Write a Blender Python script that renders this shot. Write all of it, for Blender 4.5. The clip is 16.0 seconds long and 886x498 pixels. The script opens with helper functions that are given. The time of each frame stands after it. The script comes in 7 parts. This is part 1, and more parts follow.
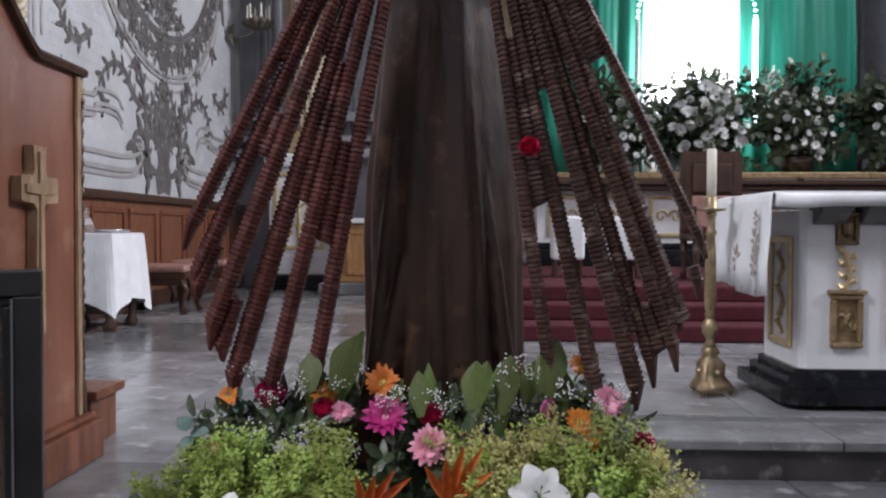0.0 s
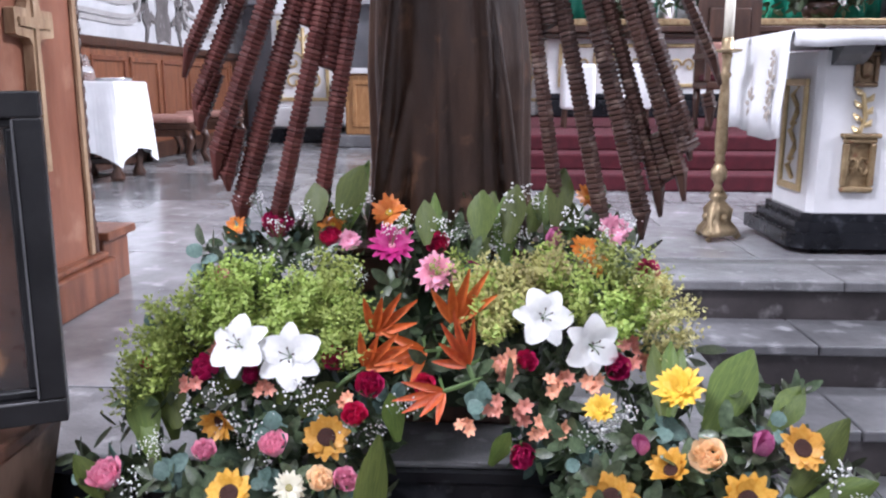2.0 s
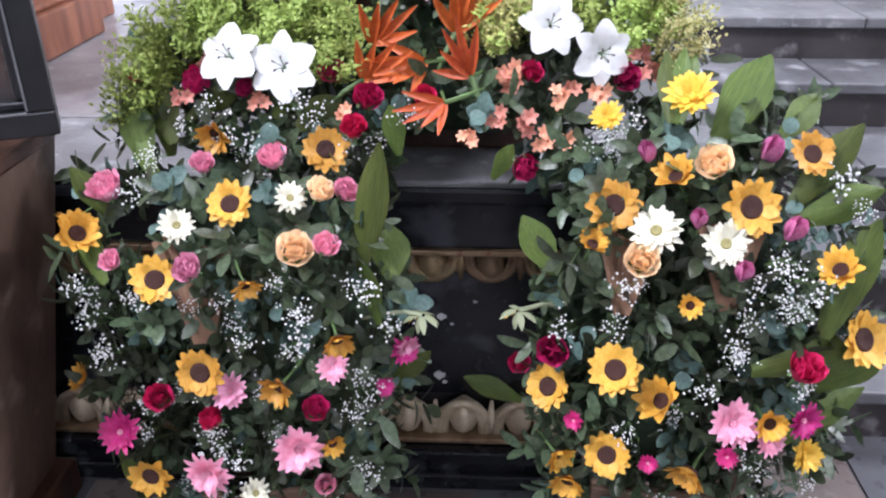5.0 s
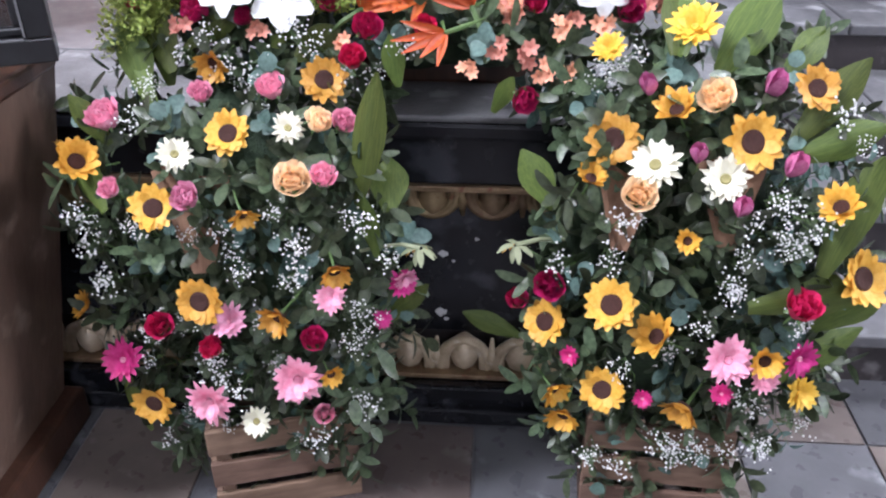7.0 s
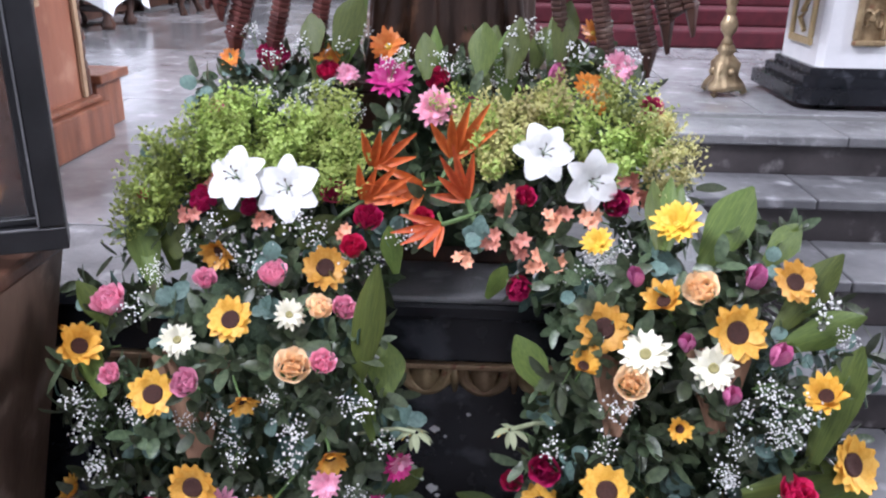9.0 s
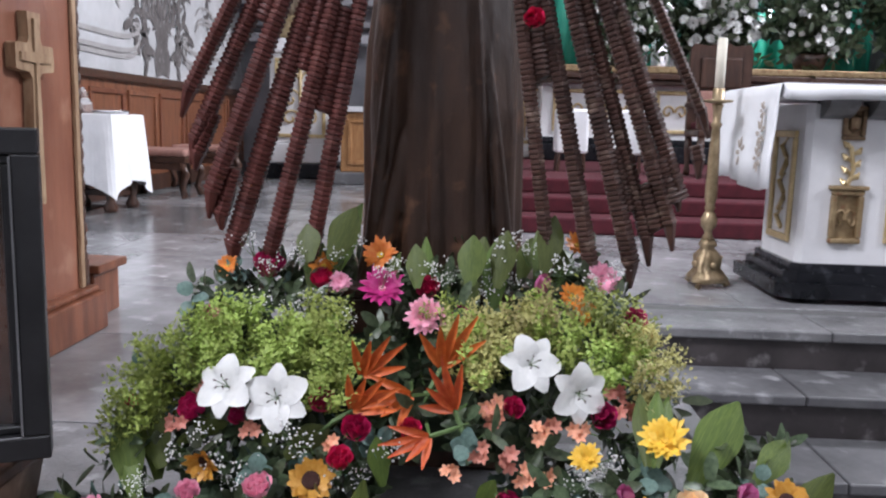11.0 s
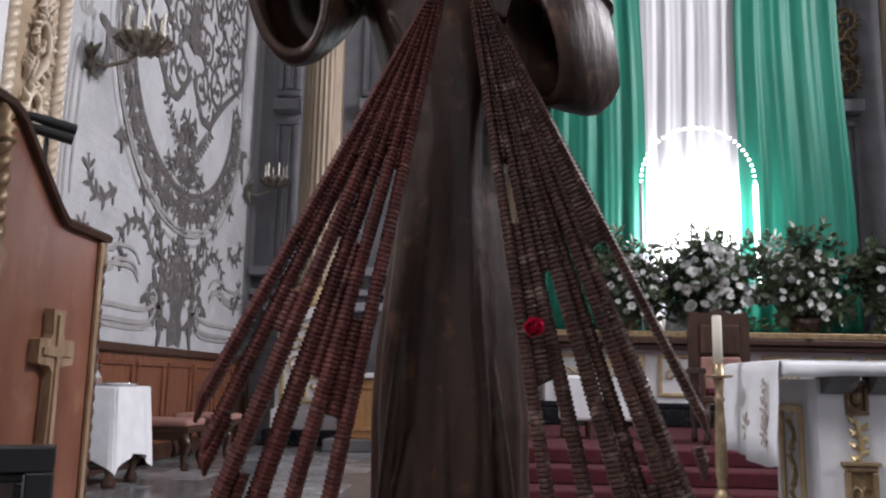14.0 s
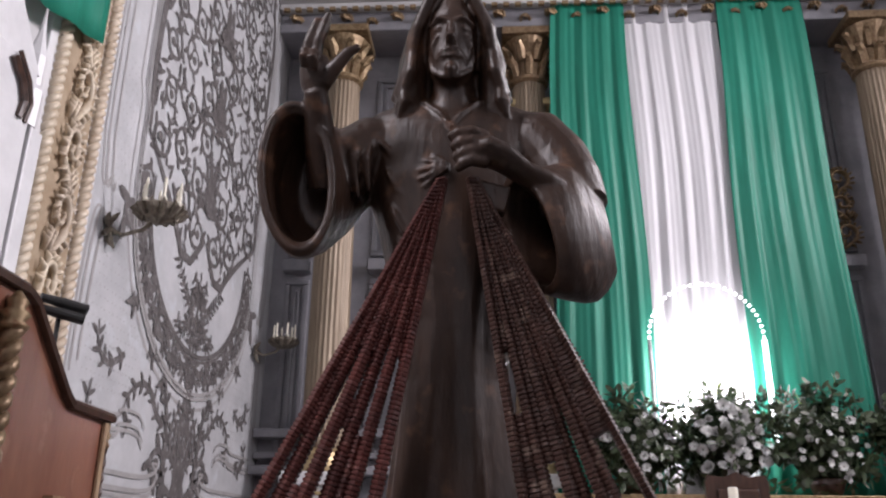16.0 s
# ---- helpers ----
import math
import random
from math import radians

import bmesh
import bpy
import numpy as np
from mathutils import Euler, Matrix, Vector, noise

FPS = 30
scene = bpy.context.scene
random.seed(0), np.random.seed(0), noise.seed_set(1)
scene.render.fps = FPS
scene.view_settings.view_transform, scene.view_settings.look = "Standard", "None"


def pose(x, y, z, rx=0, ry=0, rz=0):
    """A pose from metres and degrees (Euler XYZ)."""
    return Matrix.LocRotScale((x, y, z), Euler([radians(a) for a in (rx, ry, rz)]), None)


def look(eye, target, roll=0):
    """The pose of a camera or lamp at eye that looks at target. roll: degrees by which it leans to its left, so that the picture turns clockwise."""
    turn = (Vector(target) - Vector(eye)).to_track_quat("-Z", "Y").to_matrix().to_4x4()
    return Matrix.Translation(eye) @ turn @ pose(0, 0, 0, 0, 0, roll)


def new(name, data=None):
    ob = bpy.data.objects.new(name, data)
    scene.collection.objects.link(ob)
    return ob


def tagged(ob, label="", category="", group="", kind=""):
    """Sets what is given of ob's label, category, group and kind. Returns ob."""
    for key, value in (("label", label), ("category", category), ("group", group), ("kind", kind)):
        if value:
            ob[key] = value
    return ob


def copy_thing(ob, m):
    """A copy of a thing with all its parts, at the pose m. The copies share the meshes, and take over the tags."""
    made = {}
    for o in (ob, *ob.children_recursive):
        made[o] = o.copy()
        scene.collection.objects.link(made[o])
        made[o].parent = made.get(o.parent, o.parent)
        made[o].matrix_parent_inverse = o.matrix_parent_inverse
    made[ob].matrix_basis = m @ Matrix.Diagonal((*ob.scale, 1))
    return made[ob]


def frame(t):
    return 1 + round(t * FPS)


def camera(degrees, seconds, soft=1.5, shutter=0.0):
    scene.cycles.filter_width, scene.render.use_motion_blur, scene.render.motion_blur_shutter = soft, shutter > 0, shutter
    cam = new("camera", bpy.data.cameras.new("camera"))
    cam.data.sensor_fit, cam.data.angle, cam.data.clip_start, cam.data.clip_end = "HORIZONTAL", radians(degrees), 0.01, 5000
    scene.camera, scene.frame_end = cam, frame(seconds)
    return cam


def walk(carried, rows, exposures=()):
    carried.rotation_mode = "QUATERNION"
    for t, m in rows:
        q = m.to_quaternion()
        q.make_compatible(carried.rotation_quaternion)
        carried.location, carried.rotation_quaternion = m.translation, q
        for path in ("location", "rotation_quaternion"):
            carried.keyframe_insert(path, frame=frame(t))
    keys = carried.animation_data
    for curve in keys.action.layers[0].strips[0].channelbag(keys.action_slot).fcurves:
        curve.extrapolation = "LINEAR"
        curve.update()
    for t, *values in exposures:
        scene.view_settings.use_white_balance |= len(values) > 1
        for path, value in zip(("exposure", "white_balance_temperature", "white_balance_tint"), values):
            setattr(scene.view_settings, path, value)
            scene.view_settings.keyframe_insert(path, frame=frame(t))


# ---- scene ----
cam = camera(57.0, 16.0, soft=2.2)
PATH = [
    (0, (0.048, 0.546, 0.868), (-0.027, 2.544, 0.821), 0.2),
    (0.5, (0.044, 0.552, 0.85), (-0.038, 2.546, 0.716), 0.2),
    (1, (0.047, 0.549, 0.835), (-0.04, 2.535, 0.615), 0.2),
    (1.5, (0.051, 0.552, 0.82), (-0.038, 2.526, 0.514), 0.1),
    (2, (0.052, 0.555, 0.805), (-0.04, 2.514, 0.411), 0.1),
    (2.5, (0.05, 0.554, 0.792), (-0.045, 2.493, 0.31), 0.0),
    (3, (0.053, 0.557, 0.771), (-0.047, 2.472, 0.204), -0.3),
    (3.5, (0.052, 0.559, 0.745), (-0.045, 2.441, 0.075), -0.3),
    (4, (0.053, 0.564, 0.724), (-0.044, 2.416, -0.024), -0.3),
    (4.5, (0.051, 0.566, 0.707), (-0.043, 2.381, -0.127), -0.3),
    (5, (0.051, 0.572, 0.686), (-0.036, 2.344, -0.237), -0.2),
    (5.2, (0.056, 0.572, 0.678), (-0.035, 2.327, -0.275), -0.2),
    (7.3, (0.083, 0.556, 0.661), (-0.037, 2.264, -0.373), 0.0),
    (7.5, (0.08, 0.552, 0.667), (-0.039, 2.278, -0.337), 0.0),
    (8, (0.085, 0.548, 0.677), (-0.043, 2.32, -0.24), 0.1),
    (8.5, (0.051, 0.555, 0.723), (-0.03, 2.37, -0.112), 0.7),
    (9, (0.053, 0.552, 0.745), (-0.03, 2.419, 0.033), 0.9),
    (9.5, (0.052, 0.552, 0.767), (-0.027, 2.455, 0.156), 1.1),
    (10, (0.055, 0.554, 0.782), (-0.018, 2.487, 0.273), 1.3),
    (12.3, (0.054, 0.518, 0.865), (-0.027, 2.516, 0.831), 1.9),
    (12.5, (0.048, 0.514, 0.869), (-0.034, 2.512, 0.876), 1.7),
    (13, (0.045, 0.505, 0.893), (-0.043, 2.5, 0.995), 1.6),
    (13.5, (0.048, 0.494, 0.909), (-0.044, 2.482, 1.112), 1.4),
    (14, (0.051, 0.481, 0.923), (-0.047, 2.453, 1.244), 1.1),
    (14.5, (0.054, 0.476, 0.943), (-0.052, 2.429, 1.361), 1.1),
    (15, (0.057, 0.462, 0.961), (-0.054, 2.392, 1.474), 1.1),
    (15.5, (0.062, 0.448, 0.98), (-0.056, 2.351, 1.582), 1.0),
    (16, (0.069, 0.431, 1.003), (-0.051, 2.308, 1.684), 0.7),
]
EXPOSURES = [
    (0, 0.05, 6050, 17), (0.5, 0.35, 6000, 17), (1, 0.8, 5950, 19), (1.5, 1.0, 5850, 21), (2, 1.1, 5800, 21), (2.5, 1.15, 5750, 21), (3.5, 1.2, 5700, 21), (5, 1.38, 5750, 20),
    (7.5, 1.45, 5760, 20), (9, 1.23, 5750, 20), (10, 1.07, 5850, 18), (12.3, 0.1, 6100, 17), (13, 0.0, 6150, 17), (14, 0.0, 6250, 19), (15, 0.0, 6350, 22), (16, 0.05, 6400, 24),
]
walk(cam, [(t, look(eye, target, roll)) for t, eye, target, roll in PATH], EXPOSURES)

# ---- world, lamps ----
world = bpy.data.worlds.new("world")
scene.world = world
world.use_nodes = True
wn = world.node_tree.nodes
sky = wn.new("ShaderNodeTexSky")
sky.sky_type, sky.sun_disc = "NISHITA", False
sky.sun_elevation, sky.sun_rotation = radians(45), radians(200)
world.node_tree.links.new(sky.outputs[0], wn["Background"].inputs[0])
wn["Background"].inputs[1].default_value = 0.08


def window_lamp(name, eye, target, sx, sy, watts, colour=(1, 1, 1), spread=180):
    data = bpy.data.lights.new(name, "AREA")
    data.spread = radians(spread)
    data.shape, data.size, data.size_y, data.energy, data.color = "RECTANGLE", sx, sy, watts, colour
    ob = new(name, data)
    ob.matrix_world = look(eye, target)
    return ob


window_lamp("window_light", (-6.7, -1.5, 9.6), (0.0, 4.0, 0.5), 2.6, 3.6, 980, (1.0, 0.99, 0.97))
window_lamp("window_light", (12.7, -1.5, 9.6), (-1.0, 4.0, 0.5), 2.6, 3.6, 640, (1.0, 0.99, 0.97))
window_lamp("window_light", (3.0, -12.2, 9.2), (0.5, 6.0, 2.5), 4.2, 4.0, 230, (1.0, 0.99, 0.97))
window_lamp("window_light", (9.95, 7.5, 9.0), (-3.6, 8.0, 4.2), 2.2, 3.0, 600, (1.0, 0.99, 0.97), 110)
window_lamp("arch_light", (3.13, 11.98, 3.0), (3.13, 12.4, 3.0), 0.9, 1.5, 150, (1.0, 0.99, 0.97))


# ---- materials ----
def mat(name, a, b=None, scale=8.0, rough=0.5, metal=0.0, bump=0.0, fine=None, vary=0.0, stretch=(1, 1, 1), detail=6.0, spec=0.5, translucent=0.0, worn=None, coat=0.0):
    """Two colours mixed by noise, fine grain in bump and gloss; vary: lightness from piece to piece."""
    m = bpy.data.materials.new(name)
    m.use_nodes = True
    nt, nodes = m.node_tree, m.node_tree.nodes
    link = nt.links.new
    bsdf = nodes["Principled BSDF"]
    co = nodes.new("ShaderNodeTexCoord")
    mp = nodes.new("ShaderNodeMapping")
    mp.inputs["Scale"].default_value = stretch
    link(co.outputs["Object"], mp.inputs[0])
    n1 = nodes.new("ShaderNodeTexNoise")
    n1.inputs["Scale"].default_value, n1.inputs["Detail"].default_value, n1.inputs["Roughness"].default_value = scale, detail, 0.62
    link(mp.outputs[0], n1.inputs[0])
    ramp = nodes.new("ShaderNodeValToRGB")
    ramp.color_ramp.elements[0].position, ramp.color_ramp.elements[1].position = 0.32, 0.7
    ramp.color_ramp.elements[0].color = (*a, 1)
    ramp.color_ramp.elements[1].color = (*(b or a), 1)
    link(n1.outputs[0], ramp.inputs[0])
    last = ramp.outputs[0]
    n2 = nodes.new("ShaderNodeTexNoise")
    n2.inputs["Scale"].default_value, n2.inputs["Detail"].default_value = fine or scale * 9, 4
    link(mp.outputs[0], n2.inputs[0])
    if worn:
        n3 = nodes.new("ShaderNodeTexNoise")
        n3.inputs["Scale"].default_value, n3.inputs["Detail"].default_value = scale * 2.7, 8
        link(co.outputs["Object"], n3.inputs[0])
        rs = nodes.new("ShaderNodeValToRGB")
        rs.color_ramp.elements[0].position, rs.color_ramp.elements[1].position = 0.58, 0.7
        link(n3.outputs[0], rs.inputs[0])
        mixw = nodes.new("ShaderNodeMix")
        mixw.data_type = "RGBA"
        link(rs.outputs[0], mixw.inputs[0])
        link(last, mixw.inputs[6])
        mixw.inputs[7].default_value = (*worn, 1)
        last = mixw.outputs[2]
    hsv = nodes.new("ShaderNodeHueSaturation")
    link(last, hsv.inputs["Color"])
    if vary:
        info = nodes.new("ShaderNodeObjectInfo")
        mr = nodes.new("ShaderNodeMapRange")
        mr.inputs[3].default_value, mr.inputs[4].default_value = 1 - vary, 1 + vary
        link(info.outputs["Random"], mr.inputs[0])
        link(mr.outputs[0], hsv.inputs["Value"])
        mh = nodes.new("ShaderNodeMapRange")
        mh.inputs[3].default_value, mh.inputs[4].default_value = 0.5 - vary * 0.05, 0.5 + vary * 0.05
        link(info.outputs["Random"], mh.inputs[0])
        link(mh.outputs[0], hsv.inputs["Hue"])
    link(hsv.outputs[0], bsdf.inputs["Base Color"])
    rr = nodes.new("ShaderNodeMapRange")
    rr.inputs[3].default_value, rr.inputs[4].default_value = max(0.03, rough - 0.12), min(1, rough + 0.12)
    link(n2.outputs[0], rr.inputs[0])
    link(rr.outputs[0], bsdf.inputs["Roughness"])
    bsdf.inputs["Metallic"].default_value = metal
    bsdf.inputs["Specular IOR Level"].default_value = spec
    bsdf.inputs["Coat Weight"].default_value = coat
    if bump:
        bp = nodes.new("ShaderNodeBump")
        bp.inputs["Strength"].default_value, bp.inputs["Distance"].default_value = bump, 0.01
        link(n2.outputs[0], bp.inputs["Height"])
        link(bp.outputs[0], bsdf.inputs["Normal"])
    if translucent:
        tr = nodes.new("ShaderNodeBsdfTranslucent")
        link(hsv.outputs[0], tr.inputs[0])
        mx = nodes.new("ShaderNodeMixShader")
        mx.inputs[0].default_value = translucent
        link(bsdf.outputs[0], mx.inputs[1])
        link(tr.outputs[0], mx.inputs[2])
        link(mx.outputs[0], nodes["Material Output"].inputs[0])
    return m


def glow(name, colour, strength):
    m = bpy.data.materials.new(name)
    m.use_nodes = True
    b = m.node_tree.nodes["Principled BSDF"]
    b.inputs["Base Color"].default_value = (*colour, 1)
    b.inputs["Emission Color"].default_value = (*colour, 1)
    b.inputs["Emission Strength"].default_value = strength
    return m


M_TILE = mat("grey_marble_tile", (0.115, 0.115, 0.12), (0.34, 0.34, 0.35), 2.2, 0.22, bump=0.03, vary=0.4, worn=(0.42, 0.42, 0.43))
M_NAVE2 = mat("blue_grey_nave_tile", (0.066, 0.067, 0.072), (0.17, 0.172, 0.183), 2.5, 0.3, bump=0.04, vary=0.25, worn=(0.26, 0.27, 0.28))
M_NAVE = mat("nave_tile", (0.085, 0.066, 0.06), (0.2, 0.165, 0.15), 2.5, 0.3, bump=0.04, vary=0.45, worn=(0.24, 0.22, 0.21))
M_GROUT = mat("grout", (0.1, 0.1, 0.1), (0.16, 0.16, 0.16), 20, 0.8)
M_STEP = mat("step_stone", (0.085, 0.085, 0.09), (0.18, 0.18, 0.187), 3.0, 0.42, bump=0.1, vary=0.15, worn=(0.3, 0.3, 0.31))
# Darker than the treads: the shade on upright faces is put into the colour.
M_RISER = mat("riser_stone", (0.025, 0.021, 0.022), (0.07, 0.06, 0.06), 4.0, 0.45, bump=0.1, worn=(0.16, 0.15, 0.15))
M_BLACK = mat("black_marble", (0.004, 0.0045, 0.006), (0.016, 0.017, 0.021), 3.0, 0.24, bump=0.03, worn=(0.05, 0.053, 0.062), spec=0.3)
M_SLAB = mat("dark_slab", (0.11, 0.11, 0.114), (0.25, 0.25, 0.256), 5, 0.48, bump=0.35, fine=120, worn=(0.34, 0.34, 0.35))
M_GILT = mat("worn_gilding", (0.16, 0.1, 0.05), (0.38, 0.28, 0.16), 14, 0.42, 0.45, bump=0.15, vary=0.15, worn=(0.2, 0.09, 0.05))
M_GOLD = mat("gold_leaf", (0.4, 0.29, 0.14), (0.66, 0.53, 0.31), 10, 0.4, 0.5, bump=0.1, vary=0.1)
M_TAN = mat("tan_ground", (0.3, 0.22, 0.14), (0.42, 0.33, 0.23), 6, 0.6, bump=0.1)
M_PALEGOLD = mat("cream_gilding", (0.45, 0.36, 0.26), (0.68, 0.6, 0.48), 7, 0.5, 0.1, bump=0.1, vary=0.1)
# Egg gilding lightened: the stronger light on the lower row is in the colour.
M_EGGS = mat("dull_brown_gilding", (0.32, 0.24, 0.155), (0.6, 0.5, 0.37), 16, 0.42, 0.3, bump=0.15, vary=0.15, worn=(0.55, 0.48, 0.38))
M_BRASS = mat("aged_brass", (0.2, 0.14, 0.075), (0.46, 0.36, 0.22), 16, 0.38, 0.65, bump=0.08)
M_WALL = mat("painted_plaster", (0.37, 0.375, 0.385), (0.5, 0.505, 0.515), 1.6, 0.8, bump=0.08, fine=60, worn=(0.48, 0.5, 0.52))
M_PLAIN = mat("limewashed_wall", (0.5, 0.5, 0.5), (0.6, 0.6, 0.6), 1.2, 0.85, bump=0.06)
M_STENCIL = mat("taupe_stencil_paint", (0.075, 0.067, 0.066), (0.135, 0.123, 0.12), 5, 0.75, vary=0.1, worn=(0.22, 0.21, 0.21))
M_STENCIL2 = mat("pale_taupe_paint", (0.27, 0.26, 0.255), (0.36, 0.35, 0.345), 5, 0.8)
M_RETABLO = mat("grey_lilac_paint", (0.2, 0.2, 0.22), (0.32, 0.315, 0.34), 2.0, 0.6, bump=0.05, vary=0.1)
M_WHITEP = mat("white_enamel", (0.62, 0.62, 0.63), (0.76, 0.76, 0.77), 3.0, 0.4, bump=0.03)
M_WOOD = mat("varnished_wood", (0.1, 0.035, 0.018), (0.24, 0.095, 0.05), 3.0, 0.36, bump=0.08, stretch=(6, 6, 0.7), vary=0.08)
M_AMBO = mat("reddish_wood_panel", (0.17, 0.065, 0.038), (0.29, 0.125, 0.075), 2.2, 0.38, bump=0.05, stretch=(3, 3, 0.8), worn=(0.33, 0.17, 0.11))
M_CROSS = mat("carved_pale_wood", (0.22, 0.13, 0.07), (0.45, 0.32, 0.2), 9, 0.5, bump=0.15, stretch=(3, 3, 0.8))
M_DARKWOOD = mat("dark_wood", (0.03, 0.014, 0.009), (0.085, 0.04, 0.025), 4, 0.36, bump=0.08, stretch=(5, 5, 0.8))
M_CRATE = mat("rough_crate_wood", (0.1, 0.058, 0.038), (0.2, 0.125, 0.085), 7, 0.75, bump=0.2, stretch=(1, 6, 6), vary=0.15)
M_STATUE = mat("dark_stained_statue_wood", (0.0165, 0.008, 0.0048), (0.05, 0.0255, 0.0155), 5, 0.44, bump=0.3, stretch=(2.5, 2.5, 0.7), fine=22, worn=(0.095, 0.047, 0.027), spec=0.34)
M_RAYRED = mat("red_stained_wood", (0.044, 0.0125, 0.0105), (0.115, 0.034, 0.028), 9, 0.45, bump=0.1, worn=(0.13, 0.05, 0.04), spec=0.35)
M_RAYBROWN = mat("brown_stained_wood", (0.03, 0.0135, 0.0098), (0.076, 0.036, 0.027), 9, 0.42, bump=0.1, worn=(0.16, 0.11, 0.085), spec=0.5)
M_FRAME = mat("black_frame_lacquer", (0.006, 0.006, 0.007), (0.02, 0.02, 0.022), 8, 0.35, bump=0.05)
M_CANVAS = mat("dark_painting", (0.02, 0.012, 0.01), (0.16, 0.07, 0.04), 5, 0.3, worn=(0.3, 0.16, 0.08))
M_CARPET = mat("red_carpet", (0.052, 0.004, 0.01), (0.095, 0.009, 0.017), 12, 0.95, bump=0.4, fine=300)
M_LINEN = mat("white_linen", (0.74, 0.75, 0.77), (0.84, 0.85, 0.87), 6, 0.85, bump=0.08, fine=200)
M_GREEN = mat("green_satin", (0.004, 0.21, 0.135), (0.014, 0.31, 0.21), 1.5, 0.5, bump=0.05, stretch=(3, 3, 0.3), translucent=0.25)
M_WHITECLOTH = mat("white_satin", (0.76, 0.76, 0.78), (0.85, 0.85, 0.87), 1.5, 0.5, bump=0.05, stretch=(3, 3, 0.3), translucent=0.3)
M_WAX = mat("candle_wax", (0.72, 0.68, 0.56), (0.8, 0.77, 0.66), 8, 0.45)
M_TARNISH = mat("tarnished_metal", (0.12, 0.1, 0.08), (0.27, 0.24, 0.19), 14, 0.45, 0.5, bump=0.15)
M_KRAFT = mat("kraft_paper", (0.16, 0.085, 0.05), (0.26, 0.15, 0.09), 10, 0.85, bump=0.2)
M_SILVER = mat("silver", (0.5, 0.5, 0.5), (0.7, 0.7, 0.7), 12, 0.25, 0.9)
M_CUSHION = mat("faded_pink_velvet", (0.28, 0.14, 0.11), (0.42, 0.24, 0.2), 8, 0.9, bump=0.1)
M_BLACKP = mat("black_plastic", (0.01, 0.01, 0.01), (0.02, 0.02, 0.02), 20, 0.4)
M_EMBROID = mat("faded_embroidery", (0.3, 0.26, 0.22), (0.48, 0.42, 0.36), 30, 0.9)
M_PANE = bpy.data.materials.new("picture_glass")
M_PANE.use_nodes = True
pb = M_PANE.node_tree.nodes["Principled BSDF"]
pb.inputs["Transmission Weight"].default_value, pb.inputs["Roughness"].default_value, pb.inputs["IOR"].default_value = 1.0, 0.02, 1.5
M_LED = glow("led_light", (0.95, 1.0, 0.98), 4.0)
# plants
M_LEAF = mat("dark_green_leaf", (0.034, 0.052, 0.026), (0.092, 0.12, 0.064), 14, 0.34, bump=0.1, vary=0.45, translucent=0.12)
M_BIGLEAF = mat("broad_green_leaf", (0.05, 0.082, 0.018), (0.125, 0.165, 0.035), 3, 0.5, spec=0.3, bump=0.1, stretch=(12, 12, 1), vary=0.4, translucent=0.15)
M_EUCA = mat("blue_green_leaf", (0.06, 0.11, 0.09), (0.13, 0.21, 0.18), 14, 0.55, vary=0.25, translucent=0.1)
M_STRAW = mat("straw_green_filler", (0.34, 0.33, 0.1), (0.52, 0.48, 0.2), 20, 0.6, vary=0.3, translucent=0.2)
M_LIME = mat("lime_filler", (0.2, 0.28, 0.045), (0.38, 0.46, 0.11), 20, 0.6, vary=0.3, translucent=0.2)
# Dark green carries the shade between leaves, lifted a little for haze.
M_GAPSHADE = mat("dark_moss_foam", (0.012, 0.024, 0.012), (0.034, 0.06, 0.026), 25, 0.9, bump=0.5)
M_STEM = mat("stem_green", (0.06, 0.11, 0.03), (0.1, 0.17, 0.05), 20, 0.6)
M_YELLOW = mat("golden_petal", (0.62, 0.3, 0.022), (0.76, 0.45, 0.075), 12, 0.55, vary=0.15, translucent=0.15)
M_DISC = mat("dark_flower_disc", (0.025, 0.008, 0.006), (0.07, 0.022, 0.015), 40, 0.85, bump=0.5)
M_LEMON = mat("yellow_petal", (0.78, 0.47, 0.03), (0.85, 0.6, 0.09), 12, 0.55, vary=0.1, translucent=0.15)
M_PINK = mat("pink_petal", (0.74, 0.25, 0.38), (0.84, 0.45, 0.57), 9, 0.55, vary=0.15, translucent=0.15)
M_MAUVE = mat("mauve_petal", (0.5, 0.1, 0.27), (0.65, 0.24, 0.42), 9, 0.5, vary=0.15, translucent=0.15)
M_MAGENTA = mat("magenta_petal", (0.45, 0.008, 0.13), (0.62, 0.04, 0.25), 9, 0.5, vary=0.15, translucent=0.15)
M_RED = mat("crimson_petal", (0.42, 0.006, 0.07), (0.62, 0.025, 0.14), 9, 0.5, vary=0.2, translucent=0.12)
M_PEACH = mat("peach_petal", (0.93, 0.66, 0.4), (0.95, 0.78, 0.55), 9, 0.55, vary=0.1, translucent=0.35)
M_ORANGE = mat("orange_petal", (0.66, 0.16, 0.015), (0.76, 0.3, 0.05), 9, 0.5, vary=0.12, translucent=0.15)
M_BOP = mat("burnt_orange_petal", (0.5, 0.075, 0.012), (0.64, 0.15, 0.03), 9, 0.45, vary=0.12, translucent=0.12)
M_SALMON = mat("salmon_petal", (0.62, 0.2, 0.12), (0.72, 0.38, 0.28), 16, 0.55, vary=0.25, translucent=0.15)
M_CREAM = mat("cream_petal", (0.72, 0.7, 0.52), (0.82, 0.8, 0.66), 9, 0.55, vary=0.06, translucent=0.15)
M_WHITE = mat("white_petal", (0.68, 0.69, 0.68), (0.8, 0.8, 0.78), 6, 0.5, vary=0.05, translucent=0.15)
